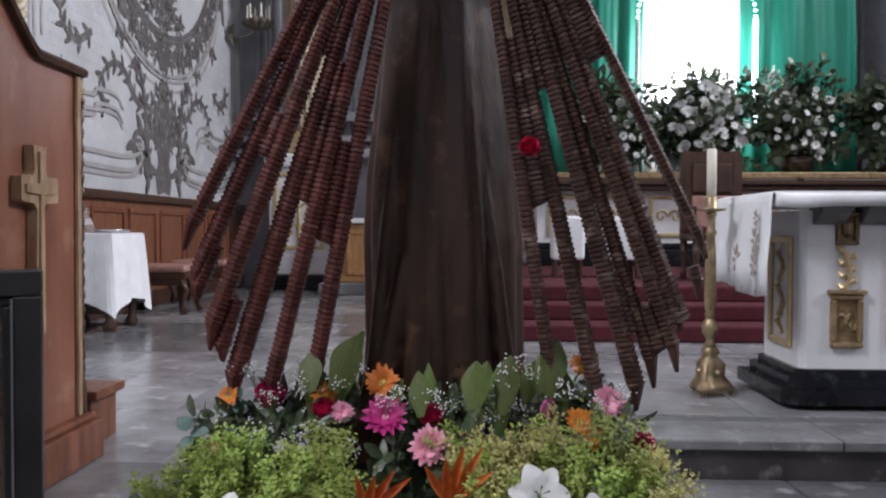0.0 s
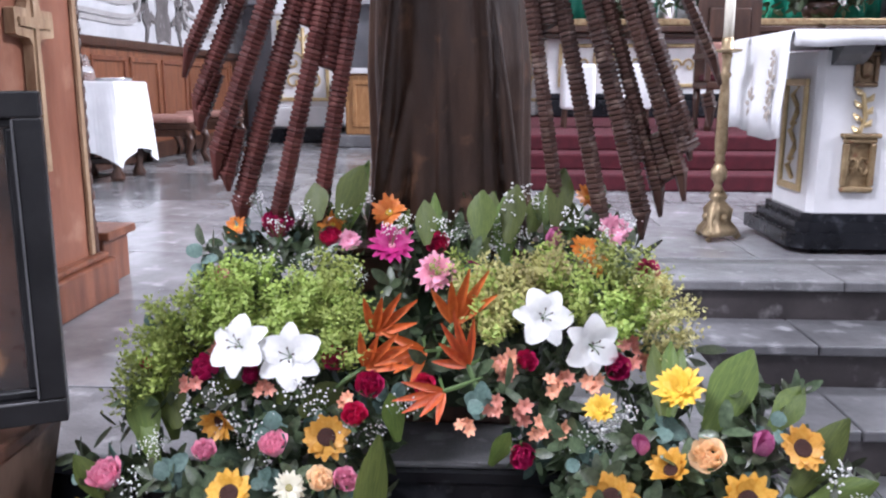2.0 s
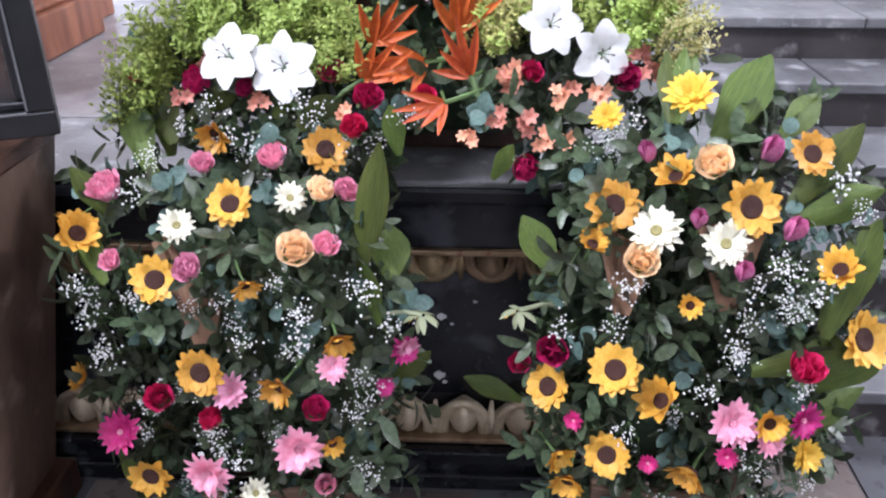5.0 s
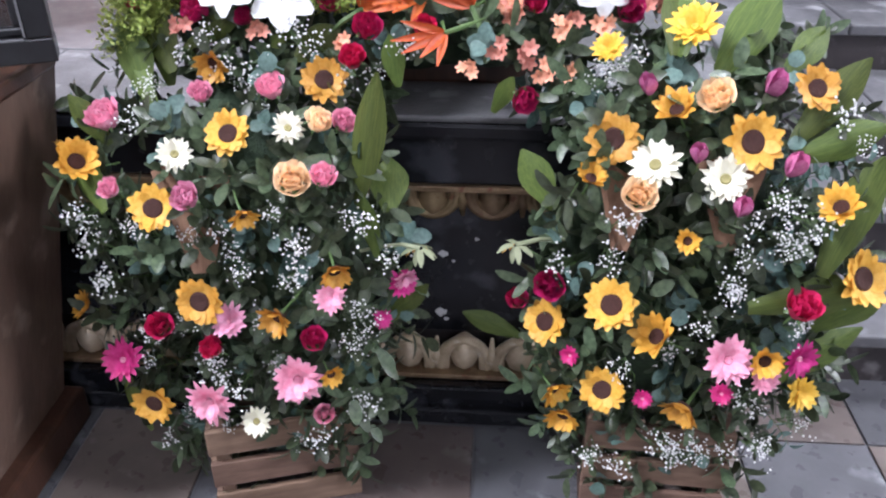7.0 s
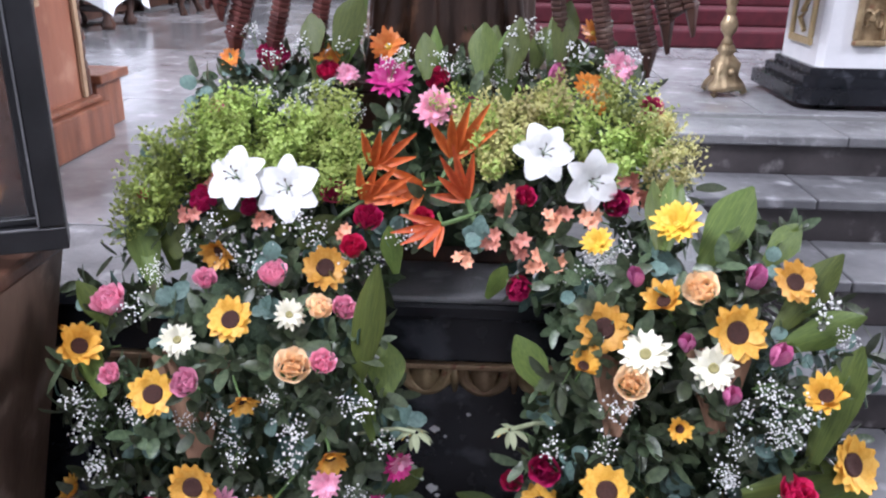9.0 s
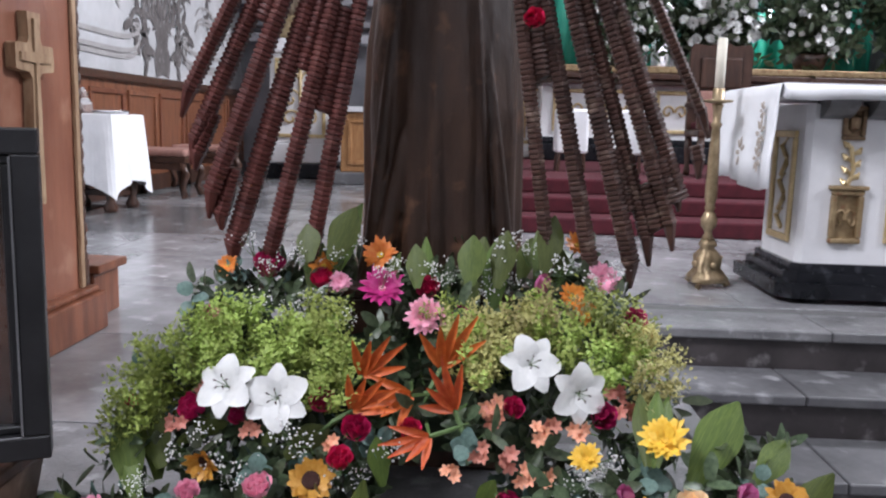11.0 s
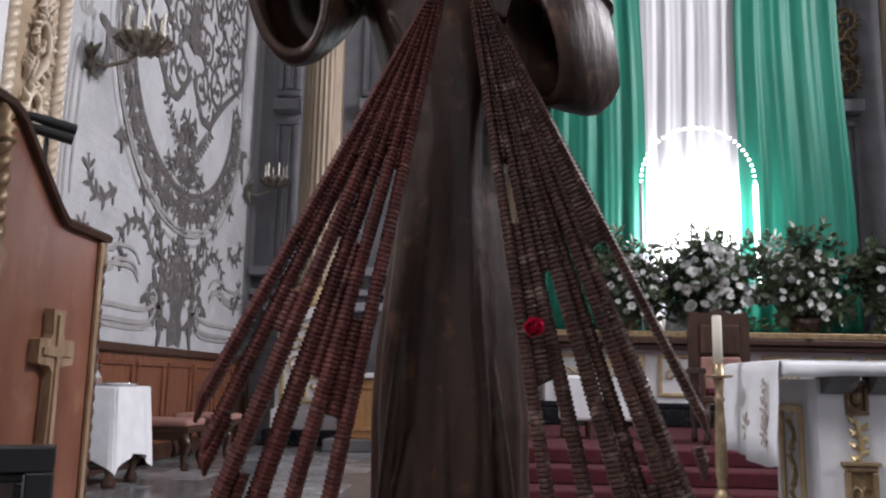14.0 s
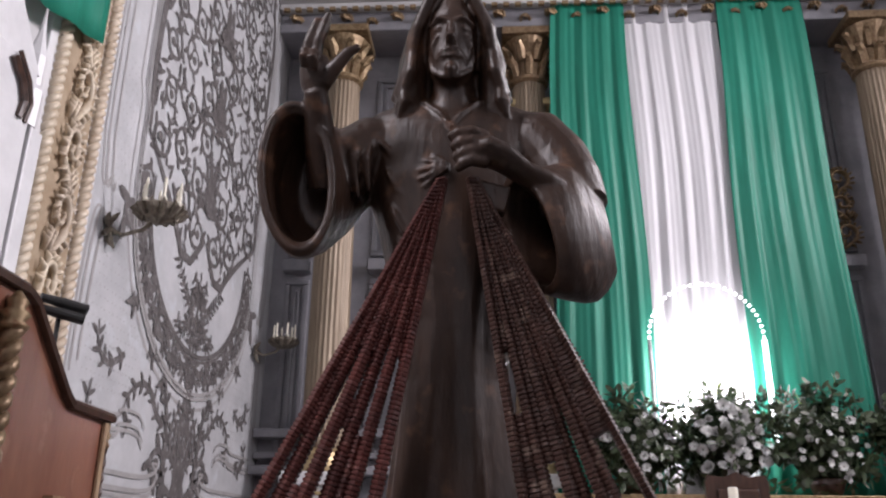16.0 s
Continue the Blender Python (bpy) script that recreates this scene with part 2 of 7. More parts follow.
M_PALEY = mat("pale_yellow_petal", (0.72, 0.6, 0.22), (0.8, 0.72, 0.36), 9, 0.55, translucent=0.15)


# ---- mesh helpers ----
def finish(name, bm, materials, parent=None, label="", smooth=False, m=None):
    me = bpy.data.meshes.new(name)
    bm.normal_update()
    bm.to_mesh(me)
    bm.free()
    for k in materials if isinstance(materials, (list, tuple)) else [materials]:
        me.materials.append(k)
    if smooth:
        me.shade_smooth()
    ob = new(name, me)
    if parent is not None:
        ob.parent = parent
    if m is not None:
        ob.matrix_basis = m
    if label:
        tagged(ob, label)
    return ob


def part(name, bm, material, parent, label="", smooth=False, m=None):
    return finish(name, bm, material, parent, label, smooth, m)


def thing(name, label, category, m=None, group="", kind=""):
    ob = new(name)
    ob.empty_display_size = 0.1
    if m is not None:
        ob.matrix_basis = m
    return tagged(ob, label, category, group, kind)


def share(name, mesh, parent, m):
    ob = new(name, mesh)
    ob.parent = parent
    ob.matrix_basis = m
    return ob


def box(bm, x0, x1, y0, y1, z0, z1, bevel=0.0, mi=0):
    r = bmesh.ops.create_cube(bm, size=1, matrix=Matrix.LocRotScale(((x0 + x1) / 2, (y0 + y1) / 2, (z0 + z1) / 2), None, (abs(x1 - x0), abs(y1 - y0), abs(z1 - z0))))
    faces = {f for v in r["verts"] for f in v.link_faces}
    if bevel:
        e = list({e for v in r["verts"] for e in v.link_edges})
        out = bmesh.ops.bevel(bm, geom=e, offset=bevel, segments=2, affect="EDGES", profile=0.5)
        faces = faces | set(out["faces"])
    for f in faces:
        if f.is_valid:
            f.material_index = mi
    return bm


def boxes(*rows, bevel=0.004):
    bm = bmesh.new()
    for r in rows:
        box(bm, *r, bevel=bevel)
    return bm


def lathe(bm, profile, seg=24, centre=(0, 0, 0), lobes=0, depth=0.0, mi=0):
    """Rings of (radius, z) round a vertical axis; lobes and depth ripple the rings."""
    rings = []
    for r, z in profile:
        ring = []
        for i in range(seg):
            a = 2 * math.pi * i / seg
            k = r * (1 + depth * math.cos(lobes * a)) if lobes else r
            ring.append(bm.verts.new((centre[0] + k * math.cos(a), centre[1] + k * math.sin(a), centre[2] + z)))
        rings.append(ring)
    for p, q in zip(rings, rings[1:]):
        for i in range(seg):
            f = bm.faces.new((p[i], p[(i + 1) % seg], q[(i + 1) % seg], q[i]))
            f.material_index = mi
    for ring, flip in ((rings[0], True), (rings[-1], False)):
        f = bm.faces.new(ring[::-1] if flip else ring)
        f.material_index = mi
    return bm


def tube(bm, points, radii, seg=8, mi=0, flat=1.0):
    """A round bar through points."""
    pts = [Vector(p) for p in points]
    rings = []
    up = Vector((0.13, 0.31, 0.94)).normalized()
    for i, p in enumerate(pts):
        d = (pts[min(i + 1, len(pts) - 1)] - pts[max(i - 1, 0)]).normalized()
        s = d.cross(up)
        if s.length < 1e-3:
            s = d.cross(Vector((1, 0, 0)))
        s.normalize()
        u = s.cross(d)
        r = radii[i] if isinstance(radii, (list, tuple)) else radii
        rings.append([bm.verts.new(p + r * (math.cos(2 * math.pi * k / seg) * s + flat * math.sin(2 * math.pi * k / seg) * u)) for k in range(seg)])
    for a, b in zip(rings, rings[1:]):
        for k in range(seg):
            f = bm.faces.new((a[k], a[(k + 1) % seg], b[(k + 1) % seg], b[k]))
            f.material_index = mi
    for ring in (rings[0][::-1], rings[-1]):
        bm.faces.new(ring).material_index = mi
    return bm


def loft(bm, rings, close=True, mi=0):
    vs = [[bm.verts.new(p) for p in r] for r in rings]
    n = len(vs[0])
    for a, b in zip(vs, vs[1:]):
        for k in range(n):
            bm.faces.new((a[k], a[(k + 1) % n], b[(k + 1) % n], b[k])).material_index = mi
    if close:
        bm.faces.new(vs[0][::-1]).material_index = mi
        bm.faces.new(vs[-1]).material_index = mi
    return bm


def prism(bm, outline, axis, a, b, mi=0):
    """A flat outline pushed from a to b along an axis. Outline points are the other two coordinates in order."""
    def at(p, w):
        return {"x": (w, p[0], p[1]), "y": (p[0], w, p[1]), "z": (p[0], p[1], w)}[axis]
    lo = [bm.verts.new(at(p, a)) for p in outline]
    hi = [bm.verts.new(at(p, b)) for p in outline]
    n = len(outline)
    fs = [bm.faces.new(lo), bm.faces.new(hi[::-1])]
    for i in range(n):
        fs.append(bm.faces.new((lo[i], hi[i], hi[(i + 1) % n], lo[(i + 1) % n])))
    for f in fs:
        f.material_index = mi
    bmesh.ops.recalc_face_normals(bm, faces=fs)
    return bm


def panel_frame(bm, plane, w, u0, u1, v0, v1, width, depth, mi=0):
    """A raised rectangular moulding on a wall: plane 'x' or 'y' at w, proud by depth (signed)."""
    for a0, a1, b0, b1 in ((u0, u1, v0, v0 + width), (u0, u1, v1 - width, v1), (u0, u0 + width, v0 + width, v1 - width), (u1 - width, u1, v0 + width, v1 - width)):
        if plane == "x":
            box(bm, min(w, w + depth), max(w, w + depth), a0, a1, b0, b1, min(0.3 * width, 0.3 * abs(depth)), mi)
        else:
            box(bm, a0, a1, min(w, w + depth), max(w, w + depth), b0, b1, min(0.3 * width, 0.3 * abs(depth)), mi)
    return bm


# ---- the building ----
NAVE = -0.85


def structure(name, bm, material, label, category="", smooth=False):
    ob = finish(name, bm, material, smooth=smooth)
    return tagged(ob, label, category or name.split("_")[0], kind="structure")


structure("floor_nave", boxes((-7, 13, -12.5, 2.6, NAVE - 0.2, NAVE - 0.006), bevel=0), M_NAVE2, "dark stone floor of the nave", "floor")
bm = boxes((-7, 0.72, 2.32, 13.2, -0.06, -0.006), (0.72, 10.2, 3.99, 13.2, -0.06, -0.006), bevel=0)
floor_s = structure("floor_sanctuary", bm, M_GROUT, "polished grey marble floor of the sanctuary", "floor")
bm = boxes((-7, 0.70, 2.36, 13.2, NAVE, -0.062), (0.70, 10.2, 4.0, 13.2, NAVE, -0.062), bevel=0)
structure("platform_body", bm, M_RISER, "stone body under the sanctuary floor in the shaded riser colour", "platform")
# outer walls, ceiling
structure("wall_left", boxes((-3.9, -3.6, 6.1, 13.5, 0, 13), bevel=0), M_WALL, "pale grey-blue plaster wall with taupe stencilled ornament", "wall")
structure("wall_left_near", boxes((-3.9, -3.62, 2.3, 6.1, 0, 13), bevel=0), M_PLAIN, "whitewashed plaster wall beside the gilded pilaster", "wall")
structure("wall_back", boxes((-3.9, 10.4, 13.2, 13.5, -0.1, 13), bevel=0), M_RETABLO, "grey-lilac painted wall behind the altarpiece", "wall")
bm = boxes((10.2, 10.5, 2.3, 6.4, NAVE, 13), (10.2, 10.5, 8.7, 13.5, NAVE, 13), (10.2, 10.5, 6.4, 8.7, NAVE, 7.4), (10.2, 10.5, 6.4, 8.7, 10.6, 13), bevel=0)
structure("wall_right", bm, M_PLAIN, "whitewashed plaster wall with a tall window", "wall")
for nm, x0, x1 in (("wall_nave_left", -7.3, -7.0), ("wall_nave_right", 13.0, 13.3)):
    bm = boxes((x0, x1, -12.5, -2.9, NAVE, 13), (x0, x1, -0.1, 2.3, NAVE, 13), (x0, x1, -2.9, -0.1, NAVE, 7.7), (x0, x1, -2.9, -0.1, 11.5, 13), bevel=0)
    structure(nm, bm, M_PLAIN, "whitewashed nave wall with a window", "wall")
bm = boxes((-7.3, 0.8, -12.8, -12.5, NAVE, 13), (5.2, 13.3, -12.8, -12.5, NAVE, 13), (0.8, 5.2, -12.8, -12.5, NAVE, 7.1), (0.8, 5.2, -12.8, -12.5, 11.3, 13), bevel=0)
structure("wall_nave_back", bm, M_PLAIN, "whitewashed wall at the nave's end with a choir window", "wall")
structure("wall_return_left", boxes((-7.3, -3.62, 2.3, 2.6, NAVE, 13), bevel=0), M_PLAIN, "whitewashed wall beside the chancel arch", "wall")
structure("wall_return_right", boxes((10.2, 13.3, 2.3, 2.6, NAVE, 13), bevel=0), M_PLAIN, "whitewashed wall beside the chancel arch", "wall")
structure("ceiling", boxes((-7.3, 13.3, -12.8, 13.5, 13, 13.3), bevel=0), M_PLAIN, "plain plaster church ceiling", "ceiling")

# steps down to the nave
steps = thing("altar_steps", "worn grey stone steps leading up to the sanctuary", "steps", kind="structure")
STEP_Y = [3.95, 3.6, 3.2, 2.8, 2.4]
for i, y in enumerate(STEP_Y):
    z = -0.17 * i
    back = 4.03 if i == 0 else STEP_Y[i - 1] + 0.03
    # risers get the shade-darkened stone, treads the lighter one
    part("riser", boxes((0.73, 8.0, y + 0.025, back, z - 0.17, z - 0.042), bevel=0), M_RISER, steps, "stone riser, coloured darker for its shaded face")
    if i:
        x = 0.73
        for w in (0.62, 1.1, 0.9, 1.15, 1.0, 1.2, 1.3):
            part("tread_slab", boxes((x + 0.002, x + w - 0.002, y, back - 0.004, z - 0.041, z), bevel=0.008), M_STEP, steps)
            x += w
x = 0.73
for w in (0.85, 1.05, 0.95, 1.1, 1.2, 1.1, 1.02):
    part("tread_slab", boxes((x + 0.002, x + w - 0.002, 3.95, 4.3, -0.045, 0.0), bevel=0.008), M_SLAB, steps)
    x += w
structure("stair_cheek", boxes((0.66, 0.728, 2.36, 3.96, NAVE, 0.004), bevel=0.006), M_STEP, "grey stone edge beside the steps", "kerb")

# the platform's front with gilded mouldings
front = thing("platform_front", "black marble platform front with gilded egg mouldings", "plinth", kind="structure")
x = -1.9
for w in (0.85, 0.83, 0.87):
    # Coping's front face as its own black piece: its shade put into the colour.
    bm = boxes((x + 0.001, x + w - 0.001, 2.204, 2.6, -0.06, -0.0145), bevel=0.012)
    part("nosing", bm, M_BLACK, front, "front edge of the coping, blackened for its shade")
    bm = boxes((x + 0.001, x + w - 0.001, 2.2, 2.6, -0.014, 0.002), bevel=0.006)
    part("coping_slab", bm, M_SLAB, front, "rough dark coping slab")
    x += w
part("frieze", boxes((-1.9, 0.64, 2.245, 2.38, -0.185, -0.062), bevel=0.008), M_BLACK, front, "black marble frieze")
part("shaft", boxes((-1.9, 0.64, 2.3, 2.38, -0.64, -0.19), bevel=0), M_BLACK, front, "polished black marble")
part("plinth", boxes((-1.9, 0.655, 2.19, 2.38, -0.83, -0.745), (-1.9, 0.66, 2.165, 2.38, NAVE, -0.8), bevel=0.008), M_BLACK, front, "veined black marble plinth")
part("fillet", boxes((-1.9, 0.645, 2.22, 2.3, -0.742, -0.728), (-1.9, 0.64, 2.235, 2.3, -0.2, -0.186), bevel=0.003), M_GILT, front)


def egg_mesh(flip, material):
    bm = bmesh.new()
    bmesh.ops.create_uvsphere(bm, u_segments=12, v_segments=8, radius=1)
    for v in bm.verts:
        v.co = Vector((v.co.x * 0.031, v.co.y * 0.03 * (1 + 0.12 * math.exp(-(v.co.x / 0.15) ** 2)), (v.co.z * 0.05) * flip))
    shell = []
    for i in range(13):
        a = math.pi * i / 12
        shell.append((0.047 * math.cos(a), -0.012, flip * (0.062 * math.sin(a) - 0.02)))
    shell = [(0.047, -0.012, -flip * 0.05)] + shell + [(-0.047, -0.012, -flip * 0.05)]
    tube(bm, shell, 0.012, 6)
    tube(bm, [(x * 0.8, y - 0.002, z * 0.86) for x, y, z in shell], 0.008, 6)
    tube(bm, [(0.057, -0.01, -flip * 0.045), (0.057, -0.016, 0), (0.057, -0.006, flip * 0.045)], [0.009, 0.011, 0.004], 6)
    me = bpy.data.meshes.new("egg")
    bm.to_mesh(me)
    bm.free()
    me.materials.append(material)
    me.shade_smooth()
    return me


# pale chips knocked out of the marble
for cx, cz, r in ((-0.044, -0.583, 0.016), (-0.03, -0.604, 0.007), (-0.038, -0.404, 0.012), (0.045, -0.359, 0.006), (-0.012, -0.425, 0.005)):
    bm = bmesh.new()
    ring = [(cx + r * (1 + 0.35 * noise.noise(Vector((5 * k, 90 * cx, 40 * cz)))) * math.cos(0.5236 * k), cz + 0.75 * r * math.sin(0.5236 * k) * (1 + 0.3 * math.sin(2.3 * k))) for k in range(12)]
    part("chip", prism(bm, ring, "y", 2.2985, 2.302), M_PLAIN, front, "pale chipped spot")
# lower eggs in the light-brightened gilding, upper ones in the darker gilding
eggs_low, eggs_up = egg_mesh(1, M_EGGS), egg_mesh(-1, M_GILT)
for i in range(17):
    share("egg", eggs_low, front, pose(-1.72 + 0.145 * i, 2.27, -0.685) @ Matrix.Diagonal((1.27, 1.2, 1.12, 1)))
    share("egg", eggs_up, front, pose(-1.771 + 0.1425 * i, 2.285, -0.236) @ Matrix.Diagonal((1.24, 1, 1, 1)))

# red carpeted steps and the altar platform
carpet = thing("carpeted_steps", "deep red carpet over three low steps", "steps", kind="structure")
for i in range(3):
    y = 6.9 + 0.35 * i
    bm = boxes((-0.1, 6.2, y, 12.3, 0.13 * i, 0.13 * (i + 1)), bevel=0.018)
    part("carpet_step", bm, M_CARPET, carpet)

# gilded pilaster on the left wall
pil = thing("gilded_pilaster", "white pilaster with gilded rope mouldings and acanthus scrolls", "pilaster", pose(0, -0.11, 0), kind="structure")
part("backing", boxes((-3.62, -3.56, 6.08, 7.16, 0, 12.9), bevel=0.01), M_WHITEP, pil, "white painted backing")
for yy in (6.25, 6.98):
    bm = bmesh.new()
    n = 620
    for k in range(2):
        tube(bm, [(-3.535 + 0.026 * math.cos(2 * math.pi * (i / 9 + k / 2)), yy + 0.035 * math.sin(2 * math.pi * (i / 9 + k / 2)), 1.3 + 11.4 * i / n) for i in range(n + 1)], 0.036, 6)
    part("rope_moulding", bm, M_PALEGOLD, pil, "gilded twisted rope moulding", smooth=True)


def acanthus():
    """A spiralling leaf scroll with curled lobes."""
    bm = bmesh.new()
    pts = []
    for i in range(40):
        a = -1.4 + i * 0.21
        r = 0.21 * (1 - i / 46)
        pts.append(Vector((0.02 + 0.02 * i / 40, r * math.cos(a), r * 1.15 * math.sin(a))))
    pts = [Vector((0, -0.1, -0.36)), Vector((0.01, 0.0, -0.3))] + pts
    tube(bm, pts, [0.05 * (1 - 0.5 * i / 42) for i in range(42)], 7, flat=0.7)
    for j in range(13):
        q = pts[2 + 2 * j]
        out = Vector((0.0, q.y, q.z)).normalized()
        side = Vector((0, -out.z, out.y))
        e = 0.12 - 0.004 * j
        tube(bm, [q, q + e * 0.6 * out + Vector((0.03, 0, 0)) + 0.03 * side, q + e * out + 0.08 * side], [0.03, 0.036, 0.006], 6, flat=0.6)
    for j in range(6):
        q = Vector((0, -0.19 + 0.03 * j, -0.36 + 0.045 * (j % 3)))
        tube(bm, [q, q + Vector((0.035, -0.02, 0.09)), q + Vector((0.0, -0.06, 0.15))], [0.03, 0.035, 0.006], 6, flat=0.6)
    me = bpy.data.meshes.new("acanthus_scroll")
    bm.to_mesh(me)
    bm.free()
    me.materials.append(M_PALEGOLD)
    me.shade_smooth()
    return me


part("ground_strip", boxes((-3.559, -3.548, 6.33, 6.9, 1.3, 12.85), bevel=0), M_TAN, pil, "tan strip behind the scrolls")
ac = acanthus()
corbel_mesh = ac.copy()
corbel_mesh.materials[0] = M_GILT
for i in range(19):
    share("acanthus_scroll", ac, pil, pose(-3.535, 6.615, 1.75 + 0.6 * i) @ Matrix.Diagonal((1, 0.66 if i % 2 else -0.66, 1, 1)))

# wooden dado along the left wall
dado = thing("wood_dado", "dark varnished wooden wainscot with raised panels", "wainscot", kind="structure")
part("board", boxes((-3.598, -3.56, 7.17, 13.19, 0, 1.16), bevel=0), M_WOOD, dado)
part("top_rail", boxes((-3.598, -3.5, 7.17, 13.19, 1.16, 1.245), bevel=0.012), M_DARKWOOD, dado, "dark moulded top rail")
part("skirting", boxes((-3.598, -3.53, 7.17, 13.19, 0.002, 0.18), bevel=0.008), M_DARKWOOD, dado)
for i in range(7):
    y0 = 7.25 + 0.85 * i
    bm = panel_frame(bmesh.new(), "x", -3.56, y0, y0 + 0.75, 0.26, 1.08, 0.05, 0.025)
    part("panel_moulding", bm, M_WOOD, dado)


# ---- stencilled ornament on the left wall ----
COAT = [0]


def coat(x):
    """Each stroke lies a hair above the last, so that crossings stay clean."""
    COAT[0] = (COAT[0] + 1) % 37
    return x + 0.00035 * COAT[0]


def ribbon(bm, pts, w0, w1, x):
    """A flat tapered stroke of paint on the wall; pts are (y, z)."""
    x = coat(x)
    n = len(pts)
    prev = None
    for i, (y, z) in enumerate(pts):
        a, b = pts[max(0, i - 1)], pts[min(n - 1, i + 1)]
        d = Vector((b[0] - a[0], b[1] - a[1]))
        if d.length < 1e-6:
            continue
        d.normalize()
        t = i / (n - 1)
        w = (w0 + (w1 - w0) * t) * (0.55 + 0.45 * math.sin(math.pi * min(1, 0.15 + t))) * 0.5
        cur = (bm.verts.new((x, y - d.y * w, z + d.x * w)), bm.verts.new((x, y + d.y * w, z - d.x * w)))
        if prev:
            bm.faces.new((prev[0], prev[1], cur[1], cur[0]))
        prev = cur


def volute(bm, y, z, r, start, turns, w, x, hand=1):
    pts = []
    n = int(26 * abs(turns)) + 4
    for i in range(n + 1):
        t = i / n
        a = start + hand * 2 * math.pi * turns * t
        k = r * (1 - 0.88 * t)
        pts.append((y + k * math.cos(a), z + k * math.sin(a)))
    ribbon(bm, pts, w, w * 0.5, x)
    q = pts[-1]
    blob(bm, q[0], q[1], w * 0.9, w * 0.9, 0, x)
    for j in range(3, n - 8, 7):
        p, o = pts[j], pts[j + 1]
        a = math.atan2(o[1] - p[1], o[0] - p[0]) - hand * 0.9
        blob(bm, p[0] + math.cos(a) * w * 1.1, p[1] + math.sin(a) * w * 1.1, w * 1.25, w * 0.55, a, x)


def blob(bm, y, z, a, b, turn, x, n=10):
    x = coat(x)
    vs = []
    for i in range(n):
        t = 2 * math.pi * i / n
        u, v = a * math.cos(t) * (1 if math.cos(t) < 0 else 1.15), b * math.sin(t)
        vs.append(bm.verts.new((x, y + u * math.cos(turn) - v * math.sin(turn), z + u * math.sin(turn) + v * math.cos(turn))))
    bm.faces.new(vs)


def mirrored(draw, axis_y):
    """Draws a half and its mirror image about a vertical axis."""
    bm = bmesh.new()
    draw(bm)
    half = bm.copy()
    tmp = bpy.data.meshes.new("half")
    half.to_mesh(tmp)
    half.free()
    k = len(bm.verts)
    bm.from_mesh(tmp)
    bm.verts.ensure_lookup_table()
    for v in bm.verts[k:]:
        v.co.y = 2 * axis_y - v.co.y
        v.co.x += 0.00017
    bpy.data.meshes.remove(tmp)
    return bm


# painted wall: an urn with vines, a leafy oval band, damask scrolls above
WX = -3.594
AX = 10.03
OVAL_Z = 4.62


def oval_point(a, rx, rz):
    """A point of the oval band; a runs from the foot (0) up to the side (90 degrees)."""
    return (AX + rx * math.sin(a), OVAL_Z - rz * math.cos(a))


def leafy(bm, pts, w, side, step=3, size=1.0):
    """A stem with curled leaves along it."""
    ribbon(bm, pts, w, w * 0.45, WX)
    for j in range(2, len(pts) - 1, step):
        p, o = pts[j], pts[j + 1]
        a = math.atan2(o[1] - p[1], o[0] - p[0])
        for s in ((side,) if side else (1, -1)):
            b = a + s * 0.95
            blob(bm, p[0] + 0.06 * size * math.cos(b), p[1] + 0.06 * size * math.sin(b), 0.07 * size, 0.024 * size, b, WX)


def bend(pts, n=9):
    """A smooth line through a few points."""
    out = []
    q = [pts[0]] + list(pts) + [pts[-1]]
    for p0, p1, p2, p3 in zip(q, q[1:], q[2:], q[3:]):
        for i in range(n):
            t = i / n
            out.append(tuple(0.5 * (2 * b + (c - a) * t + (2 * a - 5 * b + 4 * c - d) * t * t + (3 * b - a - 3 * c + d) * t ** 3) for a, b, c, d in zip(p0, p1, p2, p3)))
    out.append(tuple(pts[-1]))
    return out


